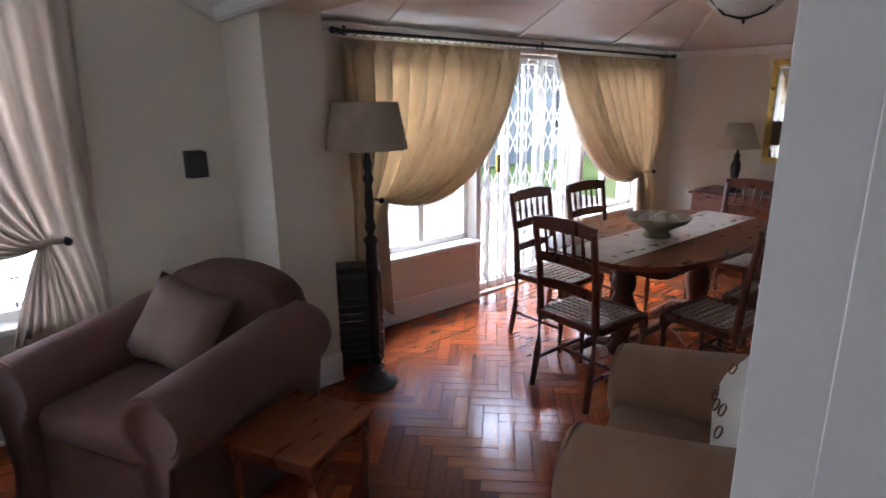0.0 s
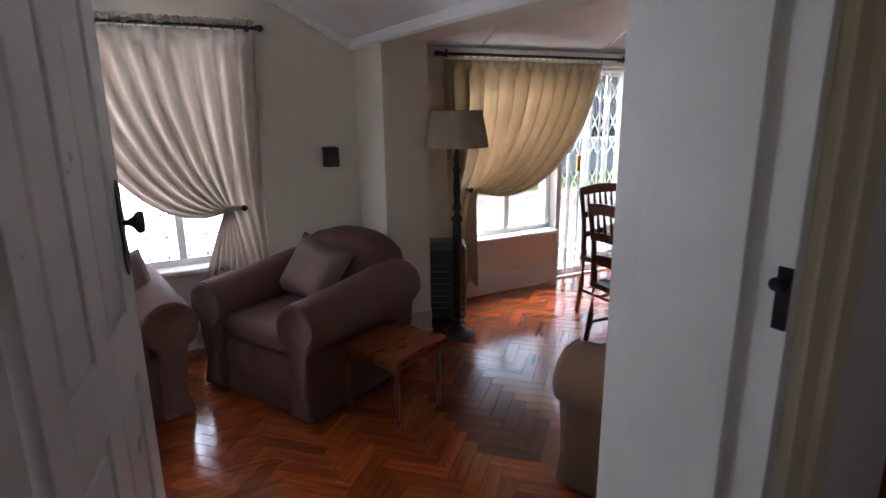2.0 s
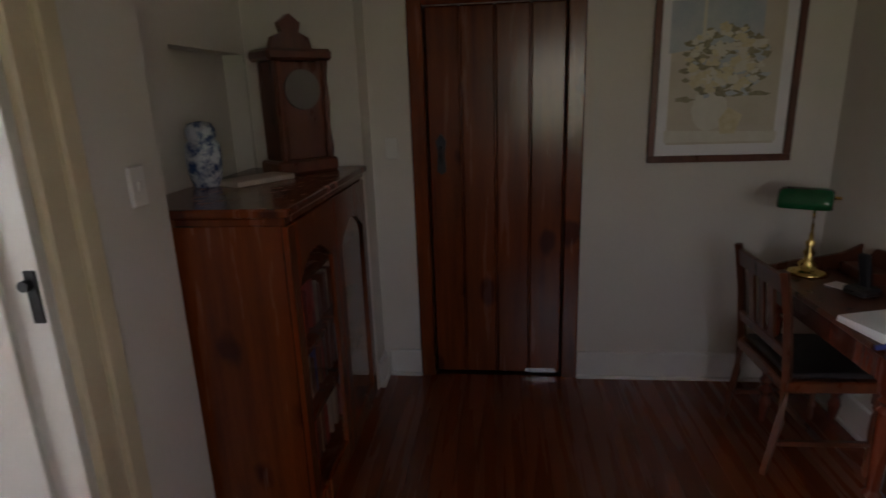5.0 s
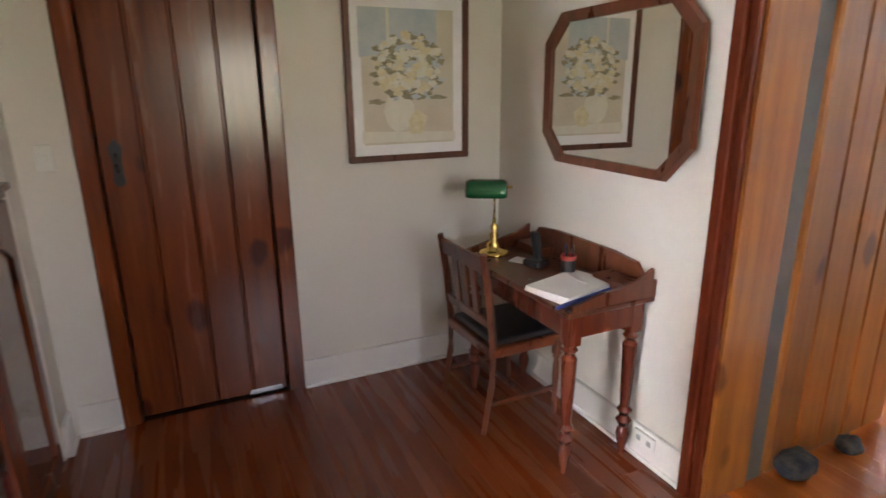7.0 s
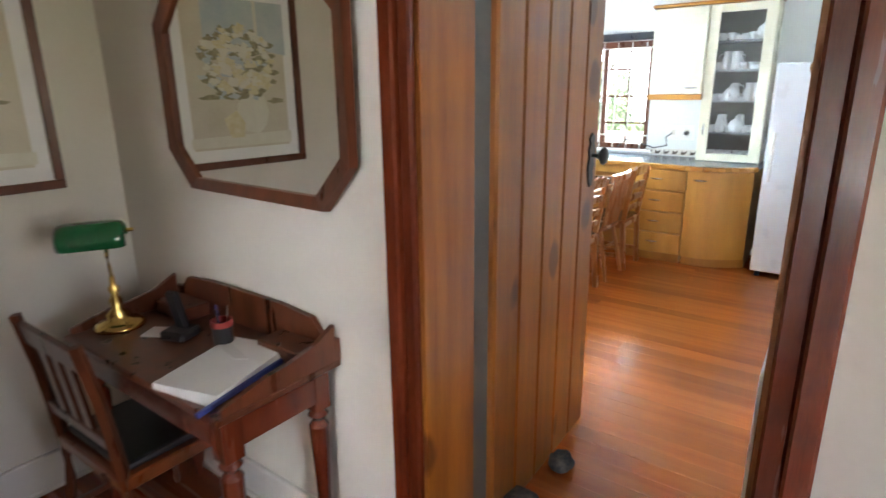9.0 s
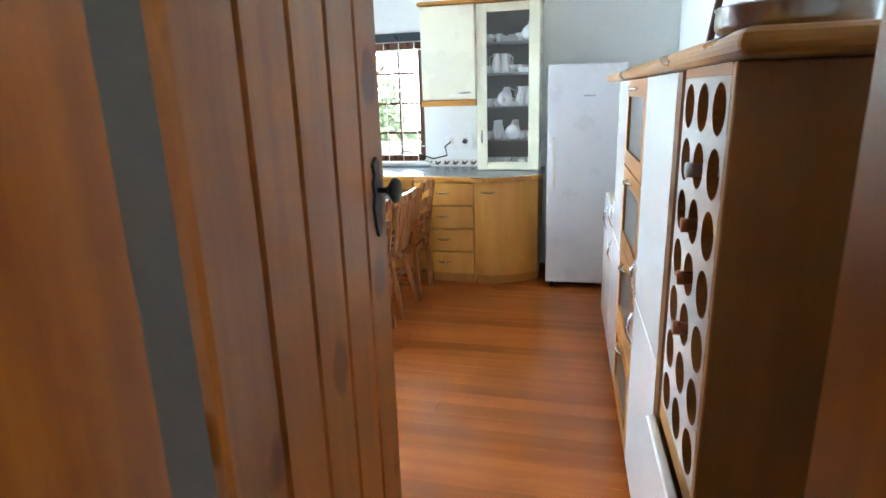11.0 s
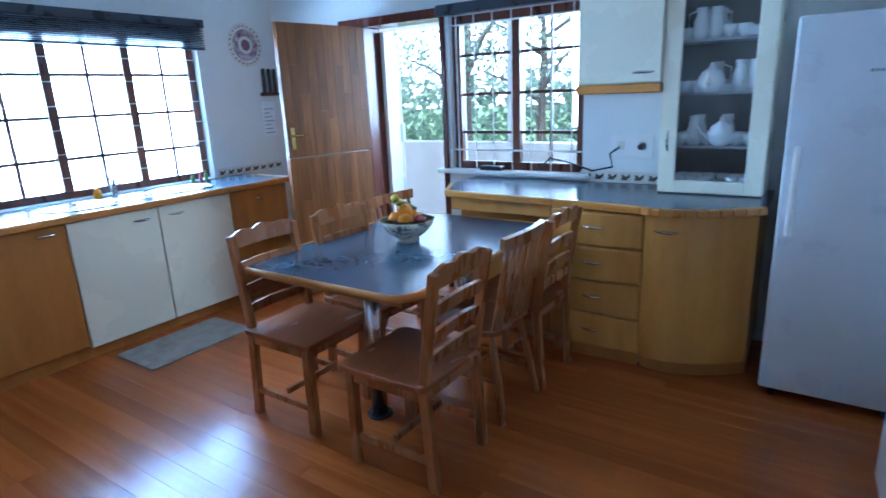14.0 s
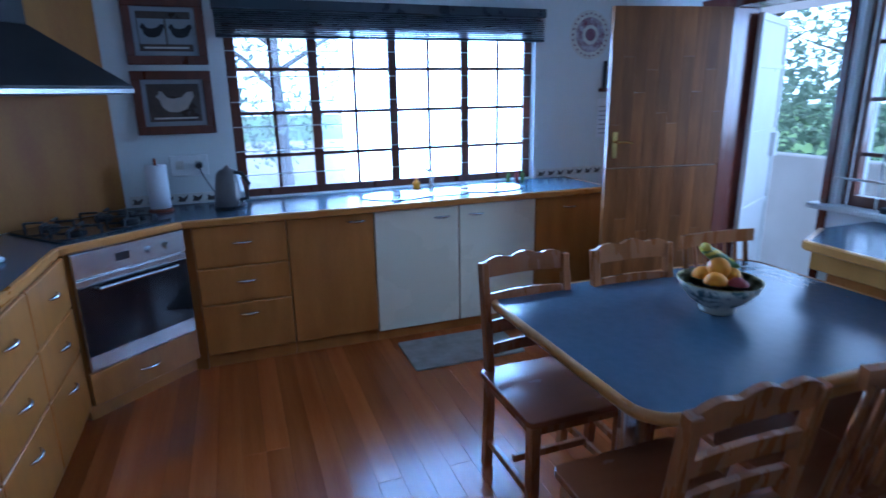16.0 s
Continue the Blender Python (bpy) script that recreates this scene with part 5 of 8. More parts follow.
for a, b in ((bx0 + 0.005, mid - 0.002), (mid + 0.002, bx1 - 0.005)):
    bm = B()
    w = b - a
    n = 14
    arch = [(a + 0.07 + (w - 0.14) * k / n, 1.0 + 0.085 * math.sin(math.pi * k / n)) for k in range(n + 1)]
    box(bm, a, a + 0.07, by0 - 0.02, by0, 0.06, bh - 0.035, 0.003)
    box(bm, b - 0.07, b, by0 - 0.02, by0, 0.06, bh - 0.035, 0.003)
    box(bm, a + 0.07, b - 0.07, by0 - 0.02, by0, 0.06, 0.15, 0.003)
    outline(bm, arch + [(b - 0.07, bh - 0.035), (a + 0.07, bh - 0.035)], pose(0, by0 - 0.01, 0), 0.02)
    part("door_frame", bm, M_PINE_D, bc)
    bm = B()
    box(bm, a + 0.06, b - 0.06, by0 - 0.008, by0 - 0.005, 0.14, 1.09)
    part("glass", bm, M_GLASS, bc).visible_shadow = False
bm = B()
box(bm, bx0 + 0.05, bx1 - 0.05, by0 + 0.0, by1, 0.0, 0.02)
part("plinth", bm, M_PINE_D, bc)
# books and crockery behind the glass
random.seed(12)
for z in (0.10, 0.40, 0.68):
    x = bx0 + 0.08
    while x < bx1 - 0.12:
        w = random.uniform(0.018, 0.045)
        h = random.uniform(0.15, 0.21)
        bm = B()
        box(bm, 0, w, -0.07, 0.07, 0, h, 0.002)
        whole("book", bm, random.choice((M_RED, M_NAVY, M_DARKWOOD, M_LACE, M_DARKWOOD)), "old bound book standing in the bookcase", "book", pose(x, by0 + 0.16, z + 0.001), "books in the bookcase")
        x += w + random.choice((0.002, 0.003, 0.05))

ck = thing("mantel_clock", "dark carved wooden bracket clock on the bookcase", "clock", pose(2.15, 0.12, bh + 0.031, 0, 0, -42))
bm = B()
box(bm, -0.15, 0.15, -0.09, 0.09, 0, 0.06, 0.01)
part("plinth", bm, M_DARKWOOD, ck)
bm = B()
box(bm, -0.125, 0.125, -0.075, 0.075, 0.06, 0.48, 0.006)
part("case", bm, M_DARKWOOD, ck)
bm = B()
box(bm, -0.155, 0.155, -0.095, 0.095, 0.48, 0.53, 0.012)
part("cornice", bm, M_DARKWOOD, ck)
bm = B()
outline(bm, [(-0.10, 0), (0.10, 0), (0.085, 0.05), (0.04, 0.07), (0.05, 0.11), (0, 0.145), (-0.05, 0.11), (-0.04, 0.07), (-0.085, 0.05)], pose(0, 0, 0.53), 0.04)
part("crest", bm, M_DARKWOOD, ck)
bm = B()
rod(bm, (0, -0.075, 0.36), (0, -0.083, 0.36), 0.085, None, 28)
part("dial", bm, M_REVEAL, ck, "dull dark clock dial")
for x in (-0.11, 0.11):
    bm = B()
    lathe(bm, [(0.012, 0.06), (0.018, 0.1), (0.01, 0.2), (0.016, 0.3), (0.01, 0.4), (0.018, 0.48)], 10, (x, -0.085, 0))
    part("column", bm, M_DARKWOOD, ck)

vs = B()
lathe(vs, [(0.055, 0), (0.062, 0.01), (0.075, 0.07), (0.08, 0.14), (0.076, 0.19), (0.058, 0.215), (0.066, 0.225), (0.064, 0.26), (0.05, 0.285), (0.008, 0.295)], 26)
whole("ginger_jar", vs, M_BLUE, "blue and white china ginger jar on the bookcase", "jar", pose(1.74, 0.36, bh + 0.031) @ Matrix.Diagonal((0.86, 0.86, 0.86, 1)), smooth=True)
bm = B()
box(bm, -0.14, 0.14, -0.07, 0.07, 0, 0.022, 0.003)
whole("book", bm, M_LACE, "pale flat book lying on the bookcase", "book", pose(1.84, 0.20, bh + 0.031, 0, 0, -30))

# framed flower print
fp = framed("framed_print", "dark-framed print of pale flowers in a white jug", pose(HX, -1.883, 1.655, 0, 0, -90), 0.695, 0.86, 0.034, M_DARKWOOD,
            noise_mat("print_ground", (0.50, 0.45, 0.36), (0.60, 0.56, 0.47), 0.35, 5, bump=0.0), 0.028, 0.055, M_PAPER)
M_PALEBLUE = noise_mat("print_blue", (0.36, 0.43, 0.50), (0.52, 0.55, 0.56), 0.4, 7, bump=0.0)
M_PY = noise_mat("print_yellow", (0.55, 0.48, 0.27), (0.68, 0.63, 0.46), 0.4, 40, bump=0.0)
M_PW = noise_mat("print_white", (0.6, 0.58, 0.5), (0.68, 0.66, 0.58), 0.4, 20, bump=0.0)
M_PG = noise_mat("print_green", (0.16, 0.15, 0.09), (0.34, 0.31, 0.20), 0.4, 30, bump=0.0)


def patch(owner, name, pts, m_, y):
    bm = B()
    outline(bm, pts, pose(0, y, 0), 0.0012)
    part(name, bm, m_, owner)


def blob(cx, cz, rx, rz, n=14, ph=0.0, wob=0.15):
    return [(cx + rx * math.cos(2 * math.pi * k / n) * (1 + wob * math.sin(3 * k + ph)), cz + rz * math.sin(2 * math.pi * k / n) * (1 + wob * math.cos(2 * k + ph))) for k in range(n)]


patch(fp, "painted_window", [(-0.27, 0.10), (0.16, 0.16), (0.16, 0.34), (-0.27, 0.34)], M_PALEBLUE, -0.0132)
patch(fp, "painted_sill", [(-0.27, -0.33), (0.27, -0.33), (0.27, -0.285), (-0.27, -0.27)], M_PW, -0.0132)
patch(fp, "painted_window_bar", [(-0.12, 0.18), (-0.105, 0.18), (-0.105, 0.34), (-0.12, 0.34)], M_PW, -0.0142)
patch(fp, "painted_jug", blob(-0.06, -0.17, 0.085, 0.105, 18, 0, 0.04), M_PW, -0.0150)
patch(fp, "painted_vase", [(0.0, -0.29), (0.07, -0.29), (0.10, -0.2), (0.03, -0.16), (-0.01, -0.22)], M_PY, -0.0155)
random.seed(21)
for k in range(130):
    a, r = random.uniform(0, 6.28), random.uniform(0, 1) ** 0.6
    x, z = 0.0 + 0.21 * r * math.cos(a), 0.02 + 0.17 * r * math.sin(a) + 0.03
    patch(fp, "painted_leaf", blob(x, z, random.uniform(0.014, 0.030), random.uniform(0.010, 0.020), 9, k, 0.25), M_PG if k % 3 else M_PALEBLUE, -0.0162 - 0.000025 * k)
for k in range(110):
    a, r = random.uniform(0, 6.28), random.uniform(0, 1) ** 0.6
    x, z = 0.0 + 0.19 * r * math.cos(a), 0.03 + 0.16 * r * math.sin(a) + 0.03
    patch(fp, "painted_flower", blob(x, z, random.uniform(0.012, 0.028), random.uniform(0.009, 0.021), 10, k, 0.35), M_PY if k % 2 else M_PW, -0.0198 - 0.00003 * k)
patch(fp, "painted_spray", blob(0.16, -0.1, 0.05, 0.012, 10, 1, 0.3), M_PG, -0.0228)
patch(fp, "painted_spray", blob(-0.19, -0.12, 0.045, 0.014, 10, 2, 0.3), M_PG, -0.0228)

# octagonal mirror
om = thing("octagonal_mirror", "long octagonal mirror in a dark mahogany frame", "mirror", pose(1.703, HY + 0.011, 1.565, 0, 0, -2.0))
mo = [(-0.36, 0.375), (0.36, 0.375), (0.488, 0.245), (0.488, -0.186), (0.36, -0.322), (-0.36, -0.322), (-0.488, -0.186), (-0.488, 0.245)]
bm = B()
inner = [(x * 0.90, z * 0.865) for x, z in mo]
n = 8
for dpt, (po, pi) in ((0.0, (mo, inner)),):
    vo0 = [bm.verts.new((x, 0.0, z)) for x, z in po]
    vo1 = [bm.verts.new((x * 0.99, 0.03, z * 0.985)) for x, z in po]
    vi1 = [bm.verts.new((x, 0.022, z)) for x, z in pi]
    vi0 = [bm.verts.new((x, 0.0, z)) for x, z in pi]
    for k in range(n):
        for a, b in ((vo0, vo1), (vo1, vi1), (vi1, vi0)):
            bm.faces.new((a[k], a[(k + 1) % n], b[(k + 1) % n], b[k]))
bmesh.ops.recalc_face_normals(bm, faces=bm.faces)
part("frame", bm, M_DARKWOOD, om)
bm = B()
outline(bm, [(x * 1.02, z * 1.02) for x, z in inner], pose(0, 0.008, 0), 0.006)
part("mirror_glass", bm, M_MIRROR, om)

# writing desk
dk = thing("writing_desk", "red-brown turned-leg writing desk with low gallery", "desk", pose(-0.012, -0.036, 0))
dx0, dx1, dy0, dy1, dh = 1.37, 2.30, -2.41, -1.97, 0.765
bm = B()
box(bm, dx0, dx1, dy0, dy1, dh - 0.025, dh, 0.005)
part("desktop", bm, M_DARKWOOD, dk)
bm = B()
box(bm, dx0 + 0.03, dx1 - 0.03, dy1 - 0.05, dy1 - 0.03, dh - 0.13, dh - 0.025, 0.002)
box(bm, dx0 + 0.03, dx1 - 0.03, dy0 + 0.03, dy0 + 0.05, dh - 0.13, dh - 0.025, 0.002)
box(bm, dx0 + 0.03, dx0 + 0.05, dy0 + 0.05, dy1 - 0.05, dh - 0.13, dh - 0.025, 0.002)
box(bm, dx1 - 0.05, dx1 - 0.03, dy0 + 0.05, dy1 - 0.05, dh - 0.13, dh - 0.025, 0.002)
part("apron", bm, M_MAHOG, dk)
bm = B()
outline(bm, [(-0.465, 0), (0.465, 0), (0.465, 0.07), (0.40, 0.075), (0.36, 0.12), (0.2, 0.135), (-0.2, 0.135), (-0.36, 0.12), (-0.40, 0.075), (-0.465, 0.07)], pose((dx0 + dx1) / 2, dy0 + 0.012, dh), 0.02)
part("gallery", bm, M_DARKWOOD, dk)
for x in (dx0 + 0.01, dx1 - 0.01):
    bm = B()
    outline(bm, [(-0.20, 0), (0.20, 0), (0.20, 0.02), (0.05, 0.055), (-0.02, 0.06), (-0.12, 0.08), (-0.20, 0.12)], pose(x, (dy0 + dy1) / 2, dh, 0, 0, 90), 0.018)
    part("gallery_side", bm, M_DARKWOOD, dk)
for x0, x1 in ((dx0 + 0.05, dx0 + 0.25), (dx1 - 0.25, dx1 - 0.05)):
    bm = B()
    box(bm, x0, x1, dy0 + 0.025, dy0 + 0.13, dh, dh + 0.05, 0.004)
    part("pigeonhole_box", bm, M_DARKWOOD, dk)
for x in (dx0 + 0.06, dx1 - 0.06):
    for y in (dy0 + 0.06, dy1 - 0.06):
        bm = B()
        r, h = 0.032, dh - 0.026
        box(bm, x - r, x + r, y - r, y + r, h - 0.14, h, 0.004)
        lathe(bm, [(0.022, h - 0.14), (0.034, h - 0.16), (0.02, h - 0.18), (0.033, h - 0.20), (0.03, h - 0.30), (0.022, 0.24), (0.034, 0.22), (0.02, 0.195), (0.036, 0.17), (0.02, 0.14), (0.03, 0.10), (0.016, 0.02), (0.014, 0)], 16, (x, y, 0))
        part("leg", bm, M_MAHOG, dk)

# desk chair facing the desk
dc = thing("desk_chair", "dark oak slat-back chair with black seat pad at the desk", "chair", pose(2.03, -2.11, 0, 0, 0, 1))
for s in (-1, 1):
    bm = B()
    tube(bm, [(s * 0.215, 0.22, 0), (s * 0.215, 0.18, 0.25), (s * 0.215, 0.175, 0.46), (s * 0.215, 0.20, 0.70), (s * 0.213, 0.235, 0.90)], [0.016, 0.019, 0.021, 0.02, 0.018], 4)
    part("back_leg", bm, M_DARKWOOD, dc)
    bm = B()
    turned_leg(bm, s * 0.215, -0.19, 0.42, 0.018, True, 0.09)
    part("front_leg", bm, M_DARKWOOD, dc)
for z0, z1, y in ((0.80, 0.88, 0.222), (0.53, 0.58, 0.188)):
    bm = B()
    obox(bm, pose(0, y, (z0 + z1) / 2, -9), 0.42, 0.02, z1 - z0, 0.004)
    part("back_rail", bm, M_DARKWOOD, dc)
for x in (-0.09, 0.0, 0.09):
    bm = B()
    bar(bm, (x, 0.19, 0.57), (x, 0.218, 0.81), 0.05, 0.012)
    part("back_slat", bm, M_DARKWOOD, dc)
bm = B()
box(bm, -0.225, 0.225, -0.21, 0.19, 0.385, 0.435, 0.006)
part("seat_frame", bm, M_MIDWOOD, dc)
bm = B()
box(bm, -0.205, 0.205, -0.195, 0.165, 0.436, 0.465, 0.014, 2)
part("seat_pad", bm, M_SEATBLACK, dc, "black leather seat pad")
for a, b in (((-0.215, -0.19, 0.15), (-0.215, 0.2, 0.15)), ((0.215, -0.19, 0.15), (0.215, 0.2, 0.15)), ((-0.215, 0, 0.15), (0.215, 0, 0.15))):
    bm = B()
    bar(bm, a, b, 0.022, 0.022, 0.003)
    part("stretcher", bm, M_DARKWOOD, dc)

# bankers lamp
bl = thing("bankers_lamp", "brass banker's lamp with green glass shade on the desk", "desk lamp", pose(2.21, -2.165, dh + 0.001, 0, 0, 60))
bm = B()
lathe(bm, [(0.085, 0), (0.088, 0.01), (0.07, 0.022), (0.035, 0.032), (0.04, 0.05), (0.018, 0.07), (0.024, 0.10), (0.014, 0.12), (0.02, 0.145), (0.01, 0.16), (0.009, 0.19)], 26)
part("base", bm, M_BRASS, bl, "", True)
bm = B()
tube(bm, [(0, 0, 0.185), (0, 0.015, 0.23), (0, 0.03, 0.27), (0, 0.0, 0.315), (0, -0.03, 0.33)], 0.006, 8)
rod(bm, (-0.09, -0.03, 0.345), (0.14, -0.03, 0.345), 0.007)
part("arm", bm, M_BRASS, bl)
bm = B()
rows_ = []
for k in range(9):
    a = radians(-20 + 200 * k / 8)
    rows_.append([bm.verts.new((x * (1 if abs(x) < 0.12 else 1), -0.03 + 0.062 * math.cos(a) * s_, 0.318 + 0.062 * math.sin(a) * s_)) for x, s_ in ((-0.06, 0.80), (-0.05, 0.95), (-0.03, 1.0), (0.115, 1.0), (0.135, 0.95), (0.145, 0.80))])
for a, b in zip(rows_, rows_[1:]):
    for k in range(5):
        bm.faces.new((a[k], a[k + 1], b[k + 1], b[k]))
sh = part("shade", bm, M_GREEN, bl, "green glass shade", True)
md = sh.modifiers.new("thick", "SOLIDIFY")
md.thickness = 0.006

# things on the desk
ps = thing("paper_stack", "stack of white papers on the desk", "papers", pose(1.575, -2.18, dh + 0.001, 0, 0, 13))
for k in range(5):
    bm = B()
    obox(bm, pose(0, 0, 0.003 + 0.006 * k, 0, 0, (k - 2) * 1.6), 0.225, 0.33, 0.0055)
    part("sheet", bm, M_PAPER, ps)
bm = B()
obox(bm, pose(0, 0, 0.008), 0.012, 0.34, 0.016, 0.002)
whole("blue_folder", bm, M_NAVY, "blue edge of a paper folder", "folder", pose(1.448, -2.15, dh + 0.001, 0, 0, 13))
ph = thing("telephone", "black cordless telephone on its base", "telephone", pose(1.93, -2.24, dh + 0.001, 0, 0, 20))
bm = B()
box(bm, -0.05, 0.05, -0.05, 0.05, 0, 0.035, 0.01)
part("cradle", bm, M_BLACK, ph)
bm = B()
obox(bm, pose(0, 0.0, 0.10, -14), 0.048, 0.028, 0.15, 0.008)
part("handset", bm, M_BLACK, ph)
pn = thing("pen_pot", "black pen pot with a red rim", "pen pot", pose(1.72, -2.27, dh + 0.051 - 0.05))
bm = B()
lathe(bm, [(0.032, 0.0), (0.034, 0.085), (0.028, 0.085), (0.026, 0.01)], 18)
part("pot", bm, M_BLACK, pn)
bm = B()
lathe(bm, [(0.035, 0.085), (0.036, 0.105), (0.030, 0.105), (0.030, 0.085)], 18)
part("rim", bm, M_RED, pn, "red plastic rim")
for a, c in ((0, M_NAVY), (2, M_BLACK), (4, M_CHROME)):
    bm = B()
    rod(bm, (0.008 * math.cos(a), 0.008 * math.sin(a), 0.02), (0.024 * math.cos(a), 0.024 * math.sin(a), 0.15), 0.004)
    part("pen", bm, c, pn)
bm = B()
for k in range(3):
    obox(bm, pose(0, 0, 0.003 + 0.005 * k, 0, 0, 9 * k), 0.12, 0.09, 0.003)
obox(bm, pose(0.0, 0.02, 0.03, 18, 0, 5), 0.13, 0.09, 0.002)
whole("note_pad", bm, M_PAPER, "loose white notes on the desk", "papers", pose(1.60, -2.27, dh + 0.001, 0, 0, -18))
bm = B()
obox(bm, pose(0, 0, 0.003), 0.11, 0.08, 0.005)
whole("note_pad", bm, M_PAPER, "small white note beside the telephone", "papers", pose(2.02, -2.22, dh + 0.001, 0, 0, 30))
# socket on the hall skirting wall
sk = thing("wall_socket", "white double plug socket above the skirting", "socket", pose(1.32, HY, 0.11))
bm = B()
box(bm, -0.06, 0.06, 0.022, 0.036, -0.035, 0.035, 0.004)
part("plate", bm, M_TRIM, sk)
for x in (-0.03, 0.03):
    bm = B()
    box(bm, x - 0.012, x + 0.012, 0.036, 0.037, -0.012, 0.012)
    part("outlet", bm, M_STRIP, sk)

# ---- kitchen windows, back door ----
sw_ = glazed("window_sink", "wide dark timber casement window above the sinks", "y", KX + 0.06, -6.57, -4.42, 0.905, 2.0, 4, 4, 0.062, 0.022, M_DARKWOOD, pane=M_PANE, xbars=[-6.30, -5.76, -5.23, -4.69])
for k in range(6):
    z = 1.06 + 0.155 * k
    bm = B()
    rod(bm, (KX + 0.035, -6.565, z), (KX + 0.035, -4.425, z), 0.0028, None, 6)
    part("burglar_bar", bm, M_TRIM, sw_, "white steel burglar bar")
bm = B()
box(bm, KX - 0.008, KX + 0.06, -6.565, -4.425, 0.906, 0.918, 0.003)
setting("window_sill_sink", bm, M_TRIM, "white sill behind the sinks", "sill")
bb = thing("venetian_blind", "dark venetian blind drawn up above the sink window", "blind")
for k in range(11):
    bm = B()
    box(bm, KX - 0.075, KX - 0.02, -6.60, -4.38, 1.925 + 0.0125 * k, 1.930 + 0.0125 * k)
    part("slat", bm, M_SHADEBLIND, bb)
bm = B()
box(bm, KX - 0.08, KX - 0.015, -6.61, -4.37, 2.065, 2.125, 0.004)
part("head_rail", bm, M_SHADEBLIND, bb)
bm = B()
box(bm, KX - 0.075, KX - 0.02, -6.60, -4.38, 1.905, 1.921, 0.003)
part("bottom_rail", bm, M_SHADEBLIND, bb)

kw = glazed("window_back", "dark timber sliding window beside the back door", "x", KY - 0.10, 1.95, 2.96, 0.95, 2.03, 2, 4, 0.06, 0.02, M_DARKWOOD, xbars=[2.20])
for z in (1.10, 1.96):
    bm = B()
    rod(bm, (1.95, KY + 0.02, z), (2.97, KY + 0.02, z), 0.006, None, 8)
    part("burglar_bar", bm, M_TRIM, kw, "white steel burglar bar")
for k in range(7):
    x = 2.02 + 0.145 * k
    bm = B()
    rod(bm, (x, KY + 0.012, 0.96), (x, KY + 0.012, 2.02), 0.005, None, 8)
    part("burglar_bar", bm, M_TRIM, kw, "white steel burglar bar")
bm = B()
box(bm, 1.90, 3.08, KY - 0.10, KY + 0.05, 0.925, 0.955, 0.006)
setting("window_sill_back", bm, M_TRIM, "white sill of the back window", "sill")
rb = thing("roller_blind", "black roller blind case above the back window", "blind", pose(0, 0, 0))
bm = B()
box(bm, 1.92, 3.02, KY + 0.002, KY + 0.075, 2.03, 2.10, 0.006)
part("case", bm, M_SHADEBLIND, rb)
bm = B()
box(bm, 2.99, 3.035, KY - 0.20, KY + 0.012, 0, 2.03, 0.004)
box(bm, 3.745, 3.79, KY - 0.20, KY + 0.012, 0, 2.03, 0.004)
box(bm, 2.99, 4.00, KY - 0.20, KY + 0.022, 2.03, 2.095, 0.004)
setting("door_frame_back", bm, M_MAHOG, "dark timber frame of the back door", "door frame")
bd = thing("stable_door", "golden brown wooden stable door of narrow staves standing open", "door", pose(3.755, KY + 0.02, 0.01, 0, 0, 79.5))
for z0, z1, nm in ((0.0, 1.075, "lower_leaf"), (1.08, 2.02, "upper_leaf")):
    for k in range(10):
        cut_ = z0 + (z1 - z0) * (0.35, 0.62, 0.48, 0.7, 0.28)[k % 5]
        for a_, b_ in ((z0, cut_), (cut_, z1)):
            bm = B()
            box(bm, 0.0765 * k + 0.0004, 0.0765 * (k + 1) - 0.0004, -0.02, 0.02, a_ + 0.0004, b_ - 0.0004, 0.0008)
            part("stave", bm, M_DOORWOOD, bd)
bm = B()
box(bm, 0.70, 0.735, 0.02, 0.027, 1.14, 1.30, 0.002)
tube(bm, [(0.718, 0.027, 1.24), (0.718, 0.06, 1.24), (0.66, 0.065, 1.24), (0.62, 0.062, 1.235)], 0.008, 8)
part("handle", bm, M_BRASS, bd, "brass lever handle")
bm = B()
box(bm, 0.70, 0.735, -0.027, -0.02, 1.14, 1.30, 0.002)
tube(bm, [(0.718, -0.027, 1.24), (0.718, -0.06, 1.24), (0.66, -0.065, 1.24), (0.62, -0.062, 1.235)], 0.008, 8)
part("handle", bm, M_BRASS, bd, "brass lever handle")
# white steel gate folded open outside
wg = thing("steel_gate", "white steel security gate folded open outside the back door", "security gate", pose(3.70, KY - 0.16, 0.0, 0, 0, -62))
bm = B()
box(bm, 0, 0.035, -0.015, 0.015, 0.02, 2.0, 0.003)
box(bm, 0.66, 0.70, -0.015, 0.015, 0.02, 2.0, 0.003)
box(bm, 0.035, 0.66, -0.015, 0.015, 0.02, 0.06)
box(bm, 0.035, 0.66, -0.015, 0.015, 1.96, 2.0)
part("gate_frame", bm, M_TRIM, wg)
bm = B()
box(bm, 0.035, 0.66, -0.002, 0.002, 0.06, 1.96)
part("sheet", bm, M_TRIM, wg)
for z in (0.75, 1.25, 1.68):
    bm = B()
    box(bm, 0.035, 0.66, -0.012, 0.012, z, z + 0.03)
    part("cross_bar", bm, M_TRIM, wg)
bm = B()
box(bm, 0.60, 0.70, -0.035, 0.035, 1.08, 1.25, 0.004)
part("lock_box", bm, M_TRIM, wg)


# ---- kitchen cabinets ----
def pull(bm, m, w=0.11):
    """A bowed bar handle along local x, standing towards -y."""
    pts = [m @ Vector((-w / 2 + w * k / 8, -0.006 - 0.020 * math.sin(math.pi * k / 8), 0)) for k in range(9)]
    tube(bm, pts, [0.004, 0.006, 0.0075, 0.008, 0.008, 0.008, 0.0075, 0.006, 0.004], 8)


